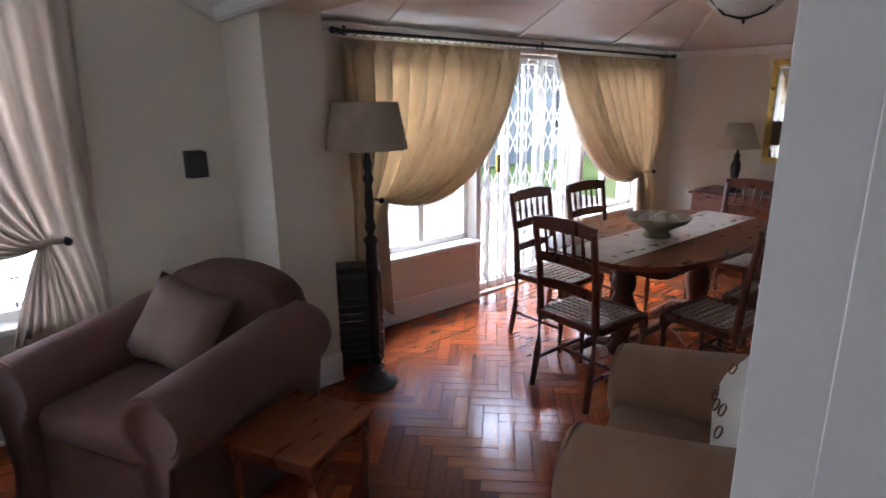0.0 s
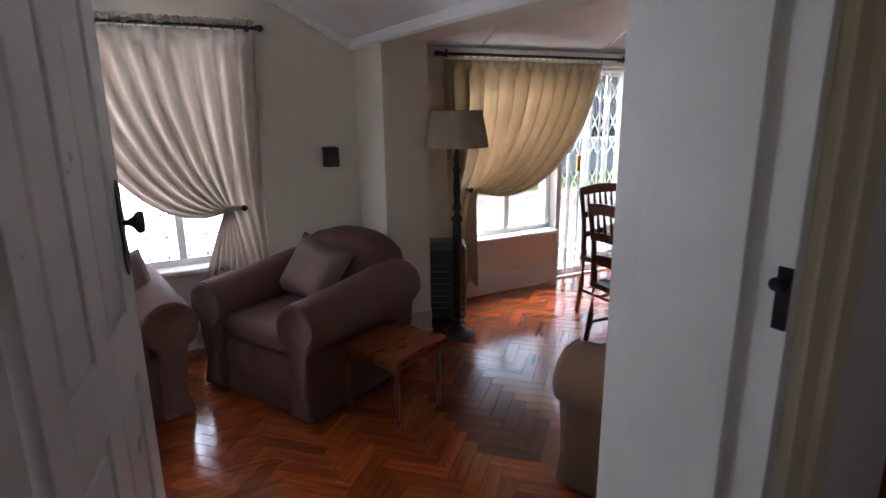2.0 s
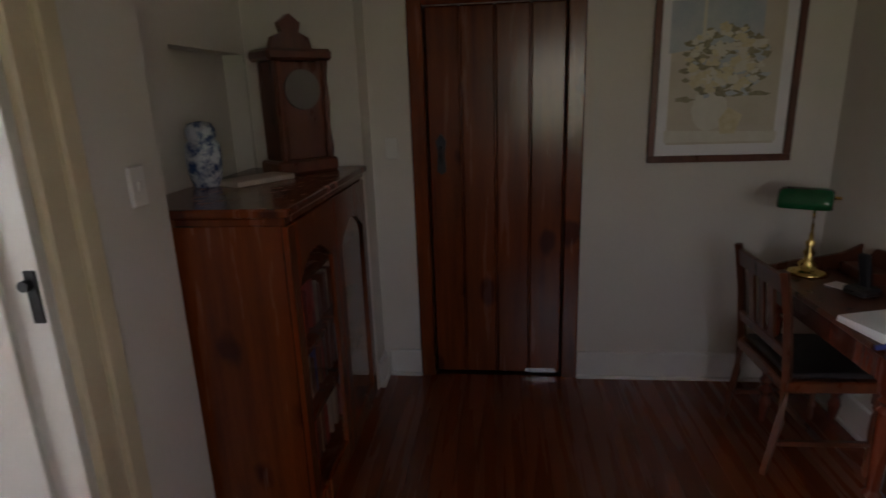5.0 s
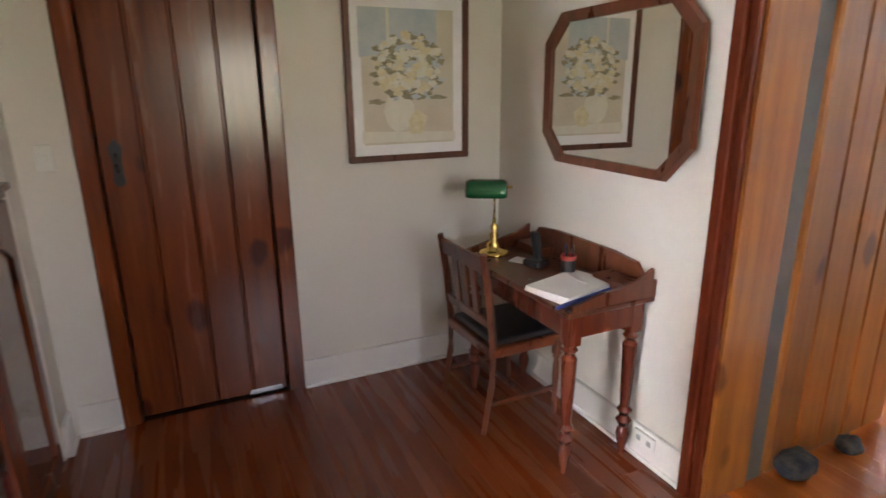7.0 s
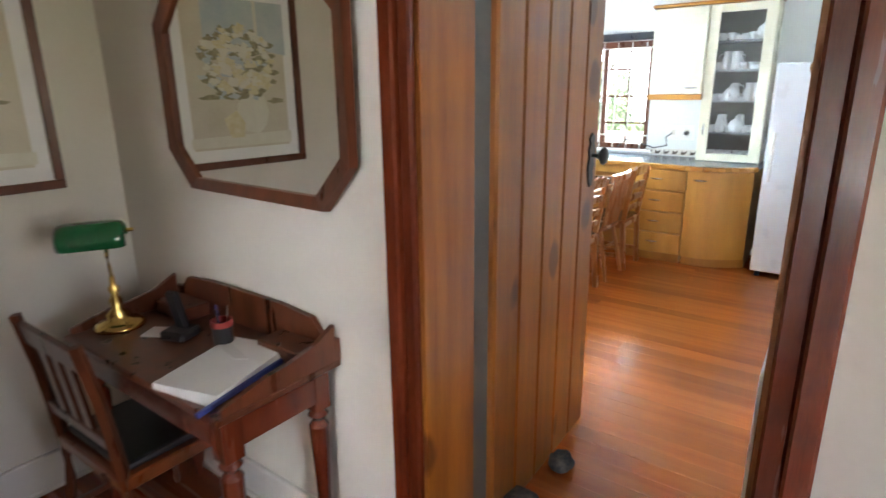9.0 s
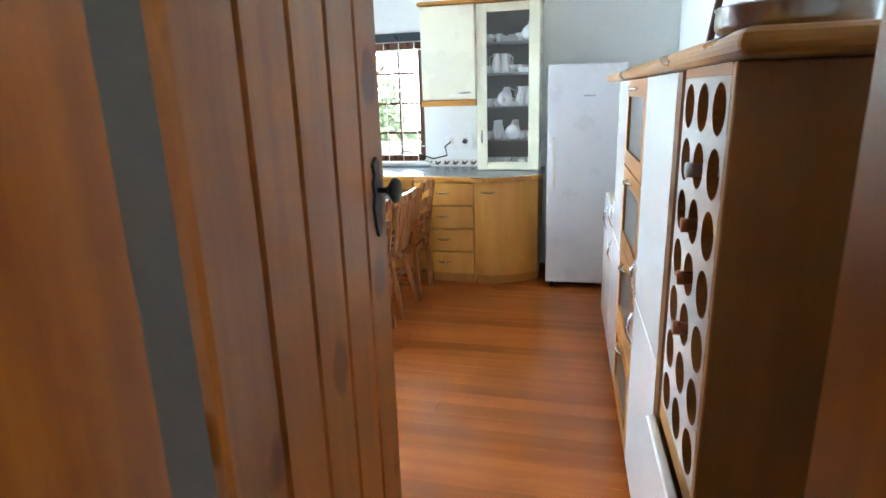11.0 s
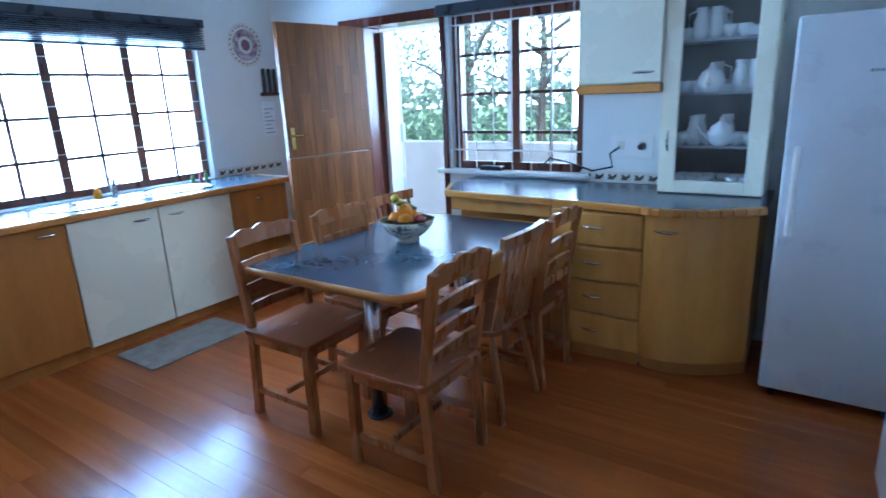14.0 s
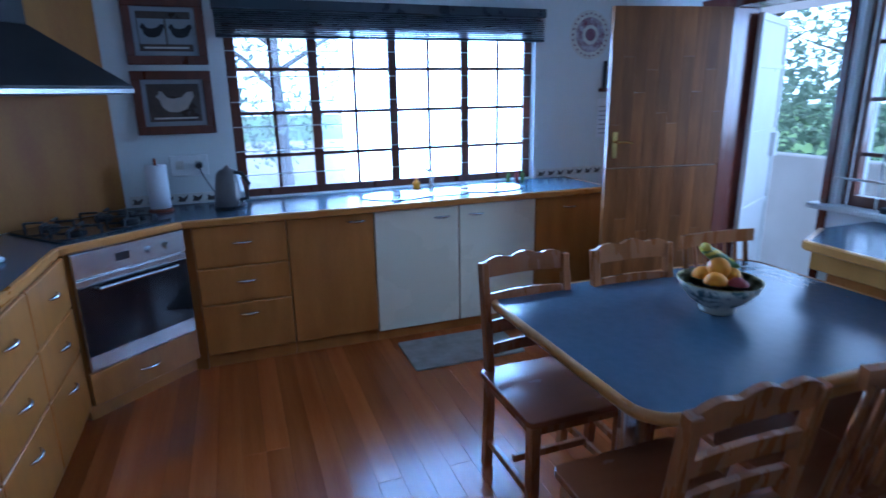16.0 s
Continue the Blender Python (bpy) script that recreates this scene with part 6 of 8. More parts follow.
def cabinet(name, label, m, w, d, h, fronts, body_mat, category="cabinet", group="kitchen units", kick=0.09, z0=0.0, kick_mat=None):
    """A floor unit; local x along the front (0..w), -y is the front at y=0, back at y=d. fronts: (x0, x1, z0, z1, material, kind, handle)"""
    t = thing(name, label, category, m, group)
    bm = B()
    box(bm, 0.001, w - 0.001, 0.02, d, z0 + kick, h, 0.0)
    part("body", bm, body_mat, t)
    if kick:
        bm = B()
        box(bm, 0.001, w - 0.001, 0.05, d, z0, z0 + kick)
        part("kick_board", bm, kick_mat or M_MAPLE_B, t)
    for x0, x1, a, b, mt, kind, hd in fronts:
        bm = B()
        box(bm, x0 + 0.003, x1 - 0.003, 0.0, 0.02, a + 0.0035, b - 0.0035, 0.008, 3)
        f = part(kind, bm, mt, t)
        if hd:
            bm = B()
            hx, hz, vert = hd
            pull(bm, pose(hx, 0.0, hz) @ (pose(0, 0, 0, 0, 90, 0) if vert else Matrix()))
            part("handle", bm, M_CHROME, f, "brushed steel bow handle", True)
    return t


# sink run: local x goes along -y of the room, front looks to -x


def run_at(y):
    return pose(4.24, y, 0, 0, 0, -90)


D = 0.54
cabinet("drawer_unit", "amber wood three-drawer kitchen unit", run_at(-4.14), 0.51, D, 0.868,
        [(0, 0.51, 0.62, 0.866, M_MAPLE_B, "drawer", (0.26, 0.76, 0)), (0, 0.51, 0.40, 0.62, M_MAPLE_B, "drawer", (0.26, 0.53, 0)), (0, 0.51, 0.09, 0.40, M_MAPLE_B, "drawer", (0.26, 0.33, 0))], M_MAPLE_B)
cabinet("base_cabinet", "amber wood kitchen base cabinet with one door", run_at(-4.65), 0.52, D, 0.868,
        [(0, 0.52, 0.09, 0.866, M_MAPLE_B, "door", (0.41, 0.82, 0))], M_MAPLE_B)
cabinet("sink_cabinet", "white-fronted sink cabinet with two doors", run_at(-5.17), 1.12, D, 0.868,
        [(0, 0.56, 0.075, 0.866, M_CREAM_CAB, "door", (0.44, 0.80, 0)), (0.56, 1.12, 0.075, 0.866, M_CREAM_CAB, "door", (0.68, 0.80, 0))], M_MAPLE_B)
cabinet("base_cabinet", "amber wood kitchen base cabinet beside the back door", run_at(-6.29), 0.53, D, 0.868,
        [(0, 0.53, 0.09, 0.866, M_MAPLE_B, "door", (0.26, 0.79, 0))], M_MAPLE_B)
# oven unit on the diagonal
oa = math.degrees(math.atan2(-4.105 + 3.635, 4.255 - 3.845))
OV = pose(3.845, -3.635, 0, 0, 0, oa)
ow = math.hypot(0.41, 0.47)
ov = thing("built_in_oven", "stainless steel built-in oven with black glass door", "oven", OV, "kitchen units")
bm = B()
box(bm, 0.0, ow, 0.02, 0.50, 0.09, 0.868)
part("housing", bm, M_MAPLE_B, ov)
bm = B()
box(bm, 0.0, ow, 0.05, 0.5, 0, 0.09)
part("kick_board", bm, M_MAPLE_B, ov)
bm = B()
box(bm, 0.012, ow - 0.012, -0.012, 0.02, 0.74, 0.865, 0.004)
part("control_panel", bm, M_CHROME, ov)
bm = B()
box(bm, 0.22, 0.29, -0.014, -0.011, 0.785, 0.825)
part("display", bm, M_BLACK, ov)
for x in (0.40, 0.50):
    bm = B()
    rod(bm, (x, -0.012, 0.80), (x, -0.035, 0.80), 0.019, 0.016, 18)
    part("knob", bm, M_CHROME, ov)
bm = B()
box(bm, 0.012, ow - 0.012, -0.008, 0.02, 0.27, 0.735, 0.004)
od = part("oven_door", bm, M_CHROME, ov)
bm = B()
box(bm, 0.015, ow - 0.015, -0.013, -0.007, 0.35, 0.70, 0.002)
part("glass", bm, M_OVENGLASS, od, "black oven glass")
bm = B()
tube(bm, [(0.10, -0.01, 0.685), (0.10, -0.05, 0.685), (ow - 0.10, -0.05, 0.685), (ow - 0.10, -0.01, 0.685)], 0.009, 8)
part("bar_handle", bm, M_CHROME, od)
bm = B()
box(bm, 0.004, ow - 0.004, 0.0, 0.02, 0.09, 0.262, 0.004)
dw = part("drawer", bm, M_MAPLE_B, ov)
bm = B()
pull(bm, pose(ow / 2, 0, 0.18))
part("handle", bm, M_CHROME, dw)
bm = B()
prism(bm, [(4.262, -4.14), (4.79, -4.14), (4.79, -3.76), (4.30, -4.06)], 0.0, 0.868)
part("corner_filler", bm, M_MAPLE_B, ov).matrix_parent_inverse = OV.inverted()
# run towards the hall wall
for k, x in enumerate((3.845, 3.32, 2.80)):
    w = 0.525 if k == 0 else 0.52
    cabinet("drawer_unit", "amber wood drawer unit beside the oven", pose(x - w, -3.625, 0), w, 0.84, 0.868,
            [(0, w, 0.62, 0.866, M_MAPLE_B, "drawer", (w / 2, 0.76, 0)), (0, w, 0.40, 0.62, M_MAPLE_B, "drawer", (w / 2, 0.53, 0)), (0, w, 0.09, 0.40, M_MAPLE_B, "drawer", (w / 2, 0.33, 0))], M_MAPLE_B)

# worktop of the sink side, with wooden edging
top_pts = [(4.22, -6.84), (4.22, -4.10), (3.835, -3.61), (2.20, -3.60), (2.20, -2.76), (3.73, -2.76), (4.79, -3.76), (4.79, -6.84)]
bm = B()
prism(bm, list(reversed(top_pts)), 0.872, 0.910)
wt = whole("worktop", bm, M_TOP, "blue-grey laminate worktop along the sink wall", "worktop")
for a, b in (((4.215, -6.84), (4.215, -4.098)), ((4.215, -4.098), (3.83, -3.605)), ((3.83, -3.605), (2.20, -3.595)), ((4.215, -6.842), (4.79, -6.842))):
    bm = B()
    bar(bm, (*a, 0.891), (*b, 0.891), 0.03, 0.041, 0.008)
    part("edging", bm, M_EDGE, wt, "wooden edging strip")


def sink(label, x, y, r):
    t = thing("sink", label, "sink", pose(x, y, 0.911), "sinks")
    bm = B()
    n = 28
    lathe(bm, [(r + 0.03, 0.0), (r + 0.032, 0.004), (r + 0.004, 0.005), (r, 0.002), (r - 0.01, 0.0015), (0.03, 0.001), (0.005, 0.001)], n)
    bmesh.ops.transform(bm, matrix=Matrix.Diagonal((0.86, 1.12, 1, 1)), verts=bm.verts)
    part("bowl", bm, M_CHROME, t, "", True)
    bm = B()
    lathe(bm, [(0.025, 0.002), (0.027, 0.005), (0.008, 0.004)], 14)
    part("drain", bm, M_CHROME, t)


sink("round stainless steel sink bowl", 4.50, -5.40, 0.19)
sink("round stainless steel sink bowl beside the drainer", 4.52, -6.08, 0.19)
bm = B()
box(bm, 4.36, 4.68, -5.86, -5.62, 0.911, 0.915, 0.002)
whole("drainer", bm, M_CHROME, "small steel drainer between the sinks", "drainer")
tp = thing("mixer_tap", "chrome mixer tap behind the sinks", "tap", pose(4.69, -5.70, 0.911, 0, 0, 0))
bm = B()
rod(bm, (0, 0, 0), (0, 0, 0.09), 0.022, 0.018, 16)
part("body", bm, M_CHROME, tp)
bm = B()
tube(bm, [(0, 0, 0.07), (-0.05, 0.01, 0.12), (-0.12, 0.03, 0.13), (-0.17, 0.04, 0.10)], 0.012, 10)
part("spout", bm, M_CHROME, tp)
bm = B()
tube(bm, [(0, 0, 0.09), (0.0, 0.0, 0.11), (-0.02, 0.06, 0.15)], 0.008, 8)
part("lever", bm, M_CHROME, tp)
bm = B()
lathe(bm, [(0.025, 0), (0.027, 0.04), (0.02, 0.05), (0.01, 0.06), (0.01, 0.075)], 14)
whole("soap_bottle", bm, M_ORANGE, "small amber soap bottle by the tap", "bottle", pose(4.72, -5.60, 0.911), smooth=True)
for k, (c, y) in enumerate(((M_GREENFRUIT, -6.33), (M_RED, -6.40), (M_GREENFRUIT, -6.45))):
    bm = B()
    lathe(bm, [(0.015, 0), (0.016, 0.05), (0.006, 0.06), (0.006, 0.08)], 10)
    whole("sauce_bottle", bm, c, "little coloured bottle on the sill end", "bottle", pose(4.74, y, 0.911), "bottles by the window", smooth=True)


# tiled borders with bird motifs
def tile_border(label, m, n, size=0.085):
    t = thing("tile_border", label, "tiles", m, kind="structure")
    bm = B()
    box(bm, 0.001, size - 0.001, -0.006, 0, 0, 0.062, 0.001)
    me_t = mesh_of("tile", bm, M_TILE)
    bm = B()
    outline(bm, [(0.012, 0.012), (0.05, 0.010), (0.07, 0.03), (0.074, 0.05), (0.062, 0.044), (0.045, 0.032), (0.028, 0.046), (0.016, 0.044), (0.022, 0.03)], pose(0, -0.0068, 0), 0.0012)
    me_b = mesh_of("bird_motif", bm, M_TILEDARK)
    for k in range(n):
        for me_ in (me_t, me_b):
            ob = new(me_.name, me_)
            ob.parent = t
            ob.location = (k * size, 0, 0)
    return t


tile_border("row of cream tiles with dark bird motifs beside the sink window", pose(KX, -6.60, 0.915, 0, 0, -90), 8)
tile_border("row of cream tiles with dark bird motifs behind the kettle", pose(KX, -3.78, 0.915, 0, 0, -90), 7)
tile_border("row of cream tiles with dark bird motifs under the wall cabinet", pose(1.40, KY, 0.915, 0, 0, 0) @ Matrix.Rotation(math.pi, 4, "Z") @ Matrix.Translation((-0.56, 0, 0)), 6)

# hob, splash panel and hood on the diagonal corner
ca = math.degrees(math.atan2(-3.75 + 2.755, KX - 3.75))
CR = pose(3.75, -2.755, 0, 0, 0, ca)
cw = math.hypot(KX - 3.75, 3.75 - 2.755)
bm = B()
box(bm, 0.02, cw - 0.01, -0.018, -0.002, 0.912, 2.3, 0.002)
whole("splash_panel", bm, M_SPLASH, "honey-coloured wooden panel behind the hob", "splashback", CR)
hd = thing("cooker_hood", "dark steel cooker hood with bright lip above the hob", "cooker hood", CR @ pose(cw / 2 + 0.05, -0.02, 0))
bm = B()
lo = [(-0.45, -0.48, 1.58), (0.45, -0.48, 1.58), (0.45, 0, 1.58), (-0.45, 0, 1.58)]
mi = [(x, y, 1.62) for x, y, z in lo]
hi = [(-0.13, -0.24, 1.90), (0.13, -0.24, 1.90), (0.13, 0, 1.90), (-0.13, 0, 1.90)]
rr_ = [[bm.verts.new(p) for p in q] for q in (lo, mi, hi)]
for a, b in zip(rr_, rr_[1:]):
    for k in range(4):
        bm.faces.new((a[k], a[(k + 1) % 4], b[(k + 1) % 4], b[k]))
bm.faces.new(list(reversed(rr_[0])))
bm.faces.new(rr_[2])
part("canopy", bm, M_HOOD, hd)
bm = B()
box(bm, -0.452, 0.452, -0.486, -0.481, 1.583, 1.606, 0.002)
part("front_lip", bm, M_CHROME, hd, "bright steel lip")
bm = B()
box(bm, -0.13, 0.13, -0.24, 0, 1.901, 2.74, 0.002)
part("chimney", bm, M_HOOD, hd)
hb = thing("gas_hob", "black gas hob with cast iron grates", "hob", OV @ pose(ow / 2, 0.30, 0.911))
bm = B()
box(bm, -0.29, 0.29, -0.24, 0.24, 0.0, 0.01, 0.004)
part("plate", bm, M_OVENGLASS, hb)
for x in (-0.15, 0.13):
    for y in (-0.12, 0.12):
        bm = B()
        lathe(bm, [(0.045, 0.01), (0.045, 0.022), (0.03, 0.028), (0.005, 0.03)], 16, (x, y, 0))
        part("burner", bm, M_BLACK, hb)
        bm = B()
        for a in range(4):
            c, s = math.cos(a * math.pi / 2 + 0.78), math.sin(a * math.pi / 2 + 0.78)
            bar(bm, (x + 0.025 * c, y + 0.025 * s, 0.043), (x + 0.115 * c, y + 0.115 * s, 0.043), 0.010, 0.010)
            bar(bm, (x + 0.112 * c, y + 0.112 * s, 0.01), (x + 0.112 * c, y + 0.112 * s, 0.045), 0.010, 0.010)
        part("grate", bm, M_IRON, hb)
for k in range(4):
    bm = B()
    rod(bm, (0.25, -0.15 + 0.1 * k, 0.01), (0.25, -0.15 + 0.1 * k, 0.03), 0.017, 0.015)
    part("knob", bm, M_BLACK, hb)
bm = B()
obox(bm, pose(0, 0, 0.012), 0.12, 0.05, 0.022, 0.008)
whole("white_handset", bm, M_TRIM, "small white lighter lying by the hob", "lighter", pose(3.62, -3.42, 0.911, 0, 0, -35))

kt = thing("kettle", "brushed steel electric kettle on the worktop", "kettle", pose(4.55, -4.36, 0.911))
bm = B()
lathe(bm, [(0.085, 0), (0.09, 0.015), (0.085, 0.10), (0.068, 0.20), (0.05, 0.225), (0.02, 0.235), (0.012, 0.25), (0.004, 0.255)], 28)
part("jug", bm, noise_mat("dark_kettle_steel", (0.17, 0.16, 0.15), (0.25, 0.24, 0.23), 0.32, 8, 0.9, 0.0), kt, "", True)
bm = B()
tube(bm, [(-0.05, -0.04, 0.215), (-0.07, -0.08, 0.21), (-0.08, -0.115, 0.15), (-0.07, -0.10, 0.06), (-0.05, -0.065, 0.05)], 0.012, 8)
part("grip", bm, M_BLACK, kt)
bm = B()
lathe(bm, [(0.092, 0.0), (0.094, 0.012), (0.088, 0.02)], 24)
part("base", bm, M_BLACK, kt)
pr = thing("paper_roll", "white kitchen paper roll on a stand", "paper roll", pose(4.60, -3.97, 0.911))
bm = B()
lathe(bm, [(0.058, 0.02), (0.058, 0.27), (0.02, 0.27), (0.02, 0.02)], 26)
part("roll", bm, M_PAPER, pr, "", True)
bm = B()
rod(bm, (0, 0, 0), (0, 0, 0.31), 0.008)
rod(bm, (0, 0, 0), (0, 0, 0.015), 0.07)
part("stand", bm, M_MIDWOOD, pr)


def socket(label, m, w=0.22, h=0.13, plug=True):
    t = thing("wall_socket", label, "socket", m)
    bm = B()
    box(bm, -w / 2, w / 2, -0.012, 0, -h / 2, h / 2, 0.004)
    part("plate", bm, M_TRIM, t)
    for x in (-w / 4, w / 4):
        bm = B()
        box(bm, x - 0.022, x + 0.022, -0.0135, -0.012, -0.022, 0.03, 0.0)
        part("outlet", bm, M_TILE, t)
        bm = B()
        box(bm, x - 0.008, x + 0.008, -0.017, -0.012, 0.034, 0.05, 0.002)
        part("rocker", bm, M_TRIM, t)
    if plug:
        bm = B()
        rod(bm, (w / 4, -0.013, 0.0), (w / 4, -0.06, 0.0), 0.024, 0.018, 14)
        part("plug", bm, M_BLACK, t, "black plug")
    return t


socket("white double wall socket with a black plug behind the kettle", pose(KX, -4.14, 1.15, 0, 0, -90))
bm = B()
tube(bm, [(KX - 0.06, -4.195, 1.15), (KX - 0.07, -4.22, 1.08), (KX - 0.05, -4.27, 0.98), (KX - 0.10, -4.30, 0.925), (4.60, -4.30, 0.918)], 0.004, 6)
part("cord", bm, M_BLACK, kt).matrix_parent_inverse = kt.matrix_world.inverted()
socket("white wall sockets with a black plug above the back worktop", pose(1.63, KY, 1.14, 0, 0, 180), 0.26, 0.14)
bm = B()
tube(bm, [(1.69, KY + 0.06, 1.14), (1.74, KY + 0.09, 1.10), (1.72, KY + 0.10, 1.02), (1.85, KY + 0.09, 0.99), (2.02, KY + 0.08, 1.04), (2.15, KY + 0.06, 1.06), (2.24, KY + 0.04, 0.98)], 0.007, 6)
whole("power_cord", bm, M_BLACK, "black power cord looping to the window sill", "cord")
rt_ = thing("router", "small black router box on the window sill", "router", pose(2.62, KY + 0.0, 0.956))
bm = B()
box(bm, -0.09, 0.09, -0.04, 0.04, 0, 0.03, 0.006)
part("case", bm, M_BLACK, rt_)

# pictures, plate and knife rack on the sink wall
for z, hh, lb in ((1.935, 0.37, "framed black and white print of two hens"), (1.53, 0.37, "framed black and white print of one white hen")):
    t = framed("hen_print", lb, pose(KX, -4.105, z, 0, 0, -90), 0.44, hh, 0.05, M_DARKWOOD, M_TILEDARK, 0.03, 0.025, M_STRIP)
    cx = [0.0] if "one" in lb else [-0.07, 0.08]
    for c in cx:
        k = 1.0 if "one" in lb else 0.62
        mm = M_LACE if "one" in lb else M_IRON
        if "one" not in lb:
            patch(t, "painted_panel", [(c - 0.07, -0.07), (c + 0.07, -0.07), (c + 0.07, 0.07), (c - 0.07, 0.07)], M_STRIP, -0.0135)
        patch(t, "painted_hen", [(c + k * x, k * y) for x, y in ((-0.098, 0.040), (-0.082, 0.052), (-0.078, 0.070), (-0.060, 0.066), (-0.050, 0.048), (-0.035, 0.030), (0.0, 0.024), (0.045, 0.034), (0.075, 0.062), (0.108, 0.066), (0.112, 0.035), (0.090, 0.0), (0.068, -0.035), (0.020, -0.056), (-0.035, -0.052), (-0.068, -0.025), (-0.078, 0.012))], mm, -0.0155)
    patch(t, "painted_caption", [(-0.12, -0.095), (0.12, -0.095), (0.12, -0.085), (-0.12, -0.085)], M_TILE, -0.0145)
pl = thing("wall_plate", "round plum and white patterned plate on the wall", "plate", pose(KX, -7.02, 1.965, 0, 0, -90))
for r0, r1, y, mt, nm in ((0.175, 0.175, 0.018, M_TILE, "rim"), (0.125, 0.125, 0.021, noise_mat("plate_plum_pattern", (0.20, 0.07, 0.10), (0.50, 0.44, 0.46), 0.25, 26, bump=0.0, contrast=(0.38, 0.62)), "pattern"), (0.07, 0.07, 0.023, M_TILE, "centre"), (0.045, 0.045, 0.0245, M_PLUM, "bird_motif")):
    bm = B()
    rod(bm, (0, 0, 0), (0, -y, 0), r0 * 0.9, r1, 36)
    part(nm, bm, mt, pl)
for k in range(24):
    a = 2 * math.pi * k / 24
    bm = B()
    rod(bm, (0.15 * math.cos(a), -0.018, 0.15 * math.sin(a)), (0.15 * math.cos(a), -0.0195, 0.15 * math.sin(a)), 0.008, None, 8)
    part("rim_spot", bm, M_PLUM, pl)
kr = thing("knife_block", "wall knife rack with dark handles", "knife rack", pose(KX - 0.002, -7.22, 1.55, 0, 0, -90))
bm = B()
box(bm, -0.09, 0.09, -0.04, 0, 0, 0.03, 0.003)
part("rack", bm, M_DARKWOOD, kr)
for k in range(3):
    bm = B()
    obox(bm, pose(-0.06 + 0.06 * k, -0.03, 0.13, -6, 6, 0), 0.024, 0.03, 0.2, 0.005)
    part("knife_handle", bm, M_BLACK, kr)
bm = B()
outline(bm, [(-0.07, -0.2), (0.07, -0.2), (0.07, 0.1), (-0.07, 0.1)], pose(0, 0, 0), 0.003)
nt_ = whole("wall_notice", bm, M_PAPER, "white paper notice pinned to the wall", "notice", pose(KX - 0.003, -7.20, 1.40, 0, 0, -90))
for k in range(7):
    bm = B()
    box(bm, -0.055, 0.05 - 0.02 * (k % 3), -0.0032, -0.0022, -0.17 + 0.034 * k, -0.162 + 0.034 * k)
    part("text_line", bm, M_STRIP, nt_)

# mat before the sink
bm = B()
prism(bm, round_rect(3.77, 4.18, -5.98, -5.27, 0.02), 0.0, 0.012, 0.003)
whole("floor_mat", bm, M_RUG, "grey woven mat on the floor before the sink", "mat")

# ---- back counter ----
bk = thing("drawer_unit", "honey maple four-drawer kitchen unit with bowed fronts", "cabinet", pose(0, 0, 0), "kitchen units")
bm = B()
box(bm, 1.36, 1.87, -7.32, -6.66, 0.08, 0.868)
part("body", bm, M_MAPLE, bk)
bm = B()
box(bm, 1.37, 1.86, -7.3, -6.68, 0.0, 0.08)
part("kick_board", bm, M_MAPLE_B, bk)
for k in range(4):
    z0 = 0.085 + 0.195 * k
    bm = B()
    n = 8
    pts = [(1.362 + 0.506 * q / n, -6.64 + 0.02 * math.sin(math.pi * q / n)) for q in range(n + 1)]
    prism(bm, pts + [(1.868, -6.66), (1.362, -6.66)], z0 + 0.003, z0 + 0.19, 0.012)
    f = part("drawer", bm, M_MAPLE, bk)
    bm = B()
    pull(bm, pose(1.615, -6.62, z0 + 0.11, 0, 0, 180))
    part("handle", bm, M_CHROME, f, "brushed steel bow handle", True)

cb = thing("corner_cabinet", "honey maple base cabinet with a curved door", "cabinet", pose(0, 0, 0), "kitchen units")
curve = [(1.355 - 0.50 * q / 10, -6.64 + 0.035 * math.sin(math.pi * (q / 10) ** 0.8) - 0.17 * (q / 10) ** 2) for q in range(11)]
bm = B()
prism(bm, [(1.355, -7.32)] + [(x, y - 0.025) for x, y in curve] + [(0.855, -7.32)], 0.08, 0.868)
part("body", bm, M_MAPLE, cb)
bm = B()
prism(bm, [(1.345, -7.30)] + [(x, y - 0.05) for x, y in curve] + [(0.87, -7.30)], 0.0, 0.08)
part("kick_board", bm, M_MAPLE_B, cb)
bm = B()
prism(bm, [(x, y - 0.022) for x, y in reversed(curve)] + [(x, y) for x, y in curve], 0.085, 0.864, 0.003)
cdoor = part("door", bm, M_MAPLE, cb)
bm = B()
pull(bm, pose(1.24, -6.615, 0.79, 0, 0, 180))
part("handle", bm, M_CHROME, cdoor, "brushed steel bow handle", True)
pb = thing("counter_end", "honey maple end panel and rail under the breakfast counter", "cabinet", pose(0, 0, 0), "kitchen units")
bm = B()
box(bm, 1.90, 2.58, -6.75, -6.71, 0.79, 0.868, 0.003)
part("rail", bm, M_MAPLE, pb)
bm = B()
box(bm, 1.88, 2.56, -7.32, -6.80, 0.0, 0.868, 0.003)
part("body", bm, M_MAPLE_B, pb)
bt_pts = [(2.74, -7.33), (2.74, -6.98), (2.60, -6.70)] + [(1.86, -6.66)] + [(x + 0.012, y + 0.03) for x, y in curve] + [(0.835, -6.82), (0.835, -7.33)]
bm = B()
prism(bm, bt_pts, 0.872, 0.910)
bt = whole("worktop", bm, M_TOP, "blue-grey laminate worktop with maple edge by the fridge", "worktop")
edge_path = bt_pts[1:-1]
for a, b in zip(edge_path, edge_path[1:]):
    bm = B()
    bar(bm, (*a, 0.891), (*b, 0.891), 0.032, 0.041, 0.006)
    part("edging", bm, M_EDGE, bt, "wooden edging strip")

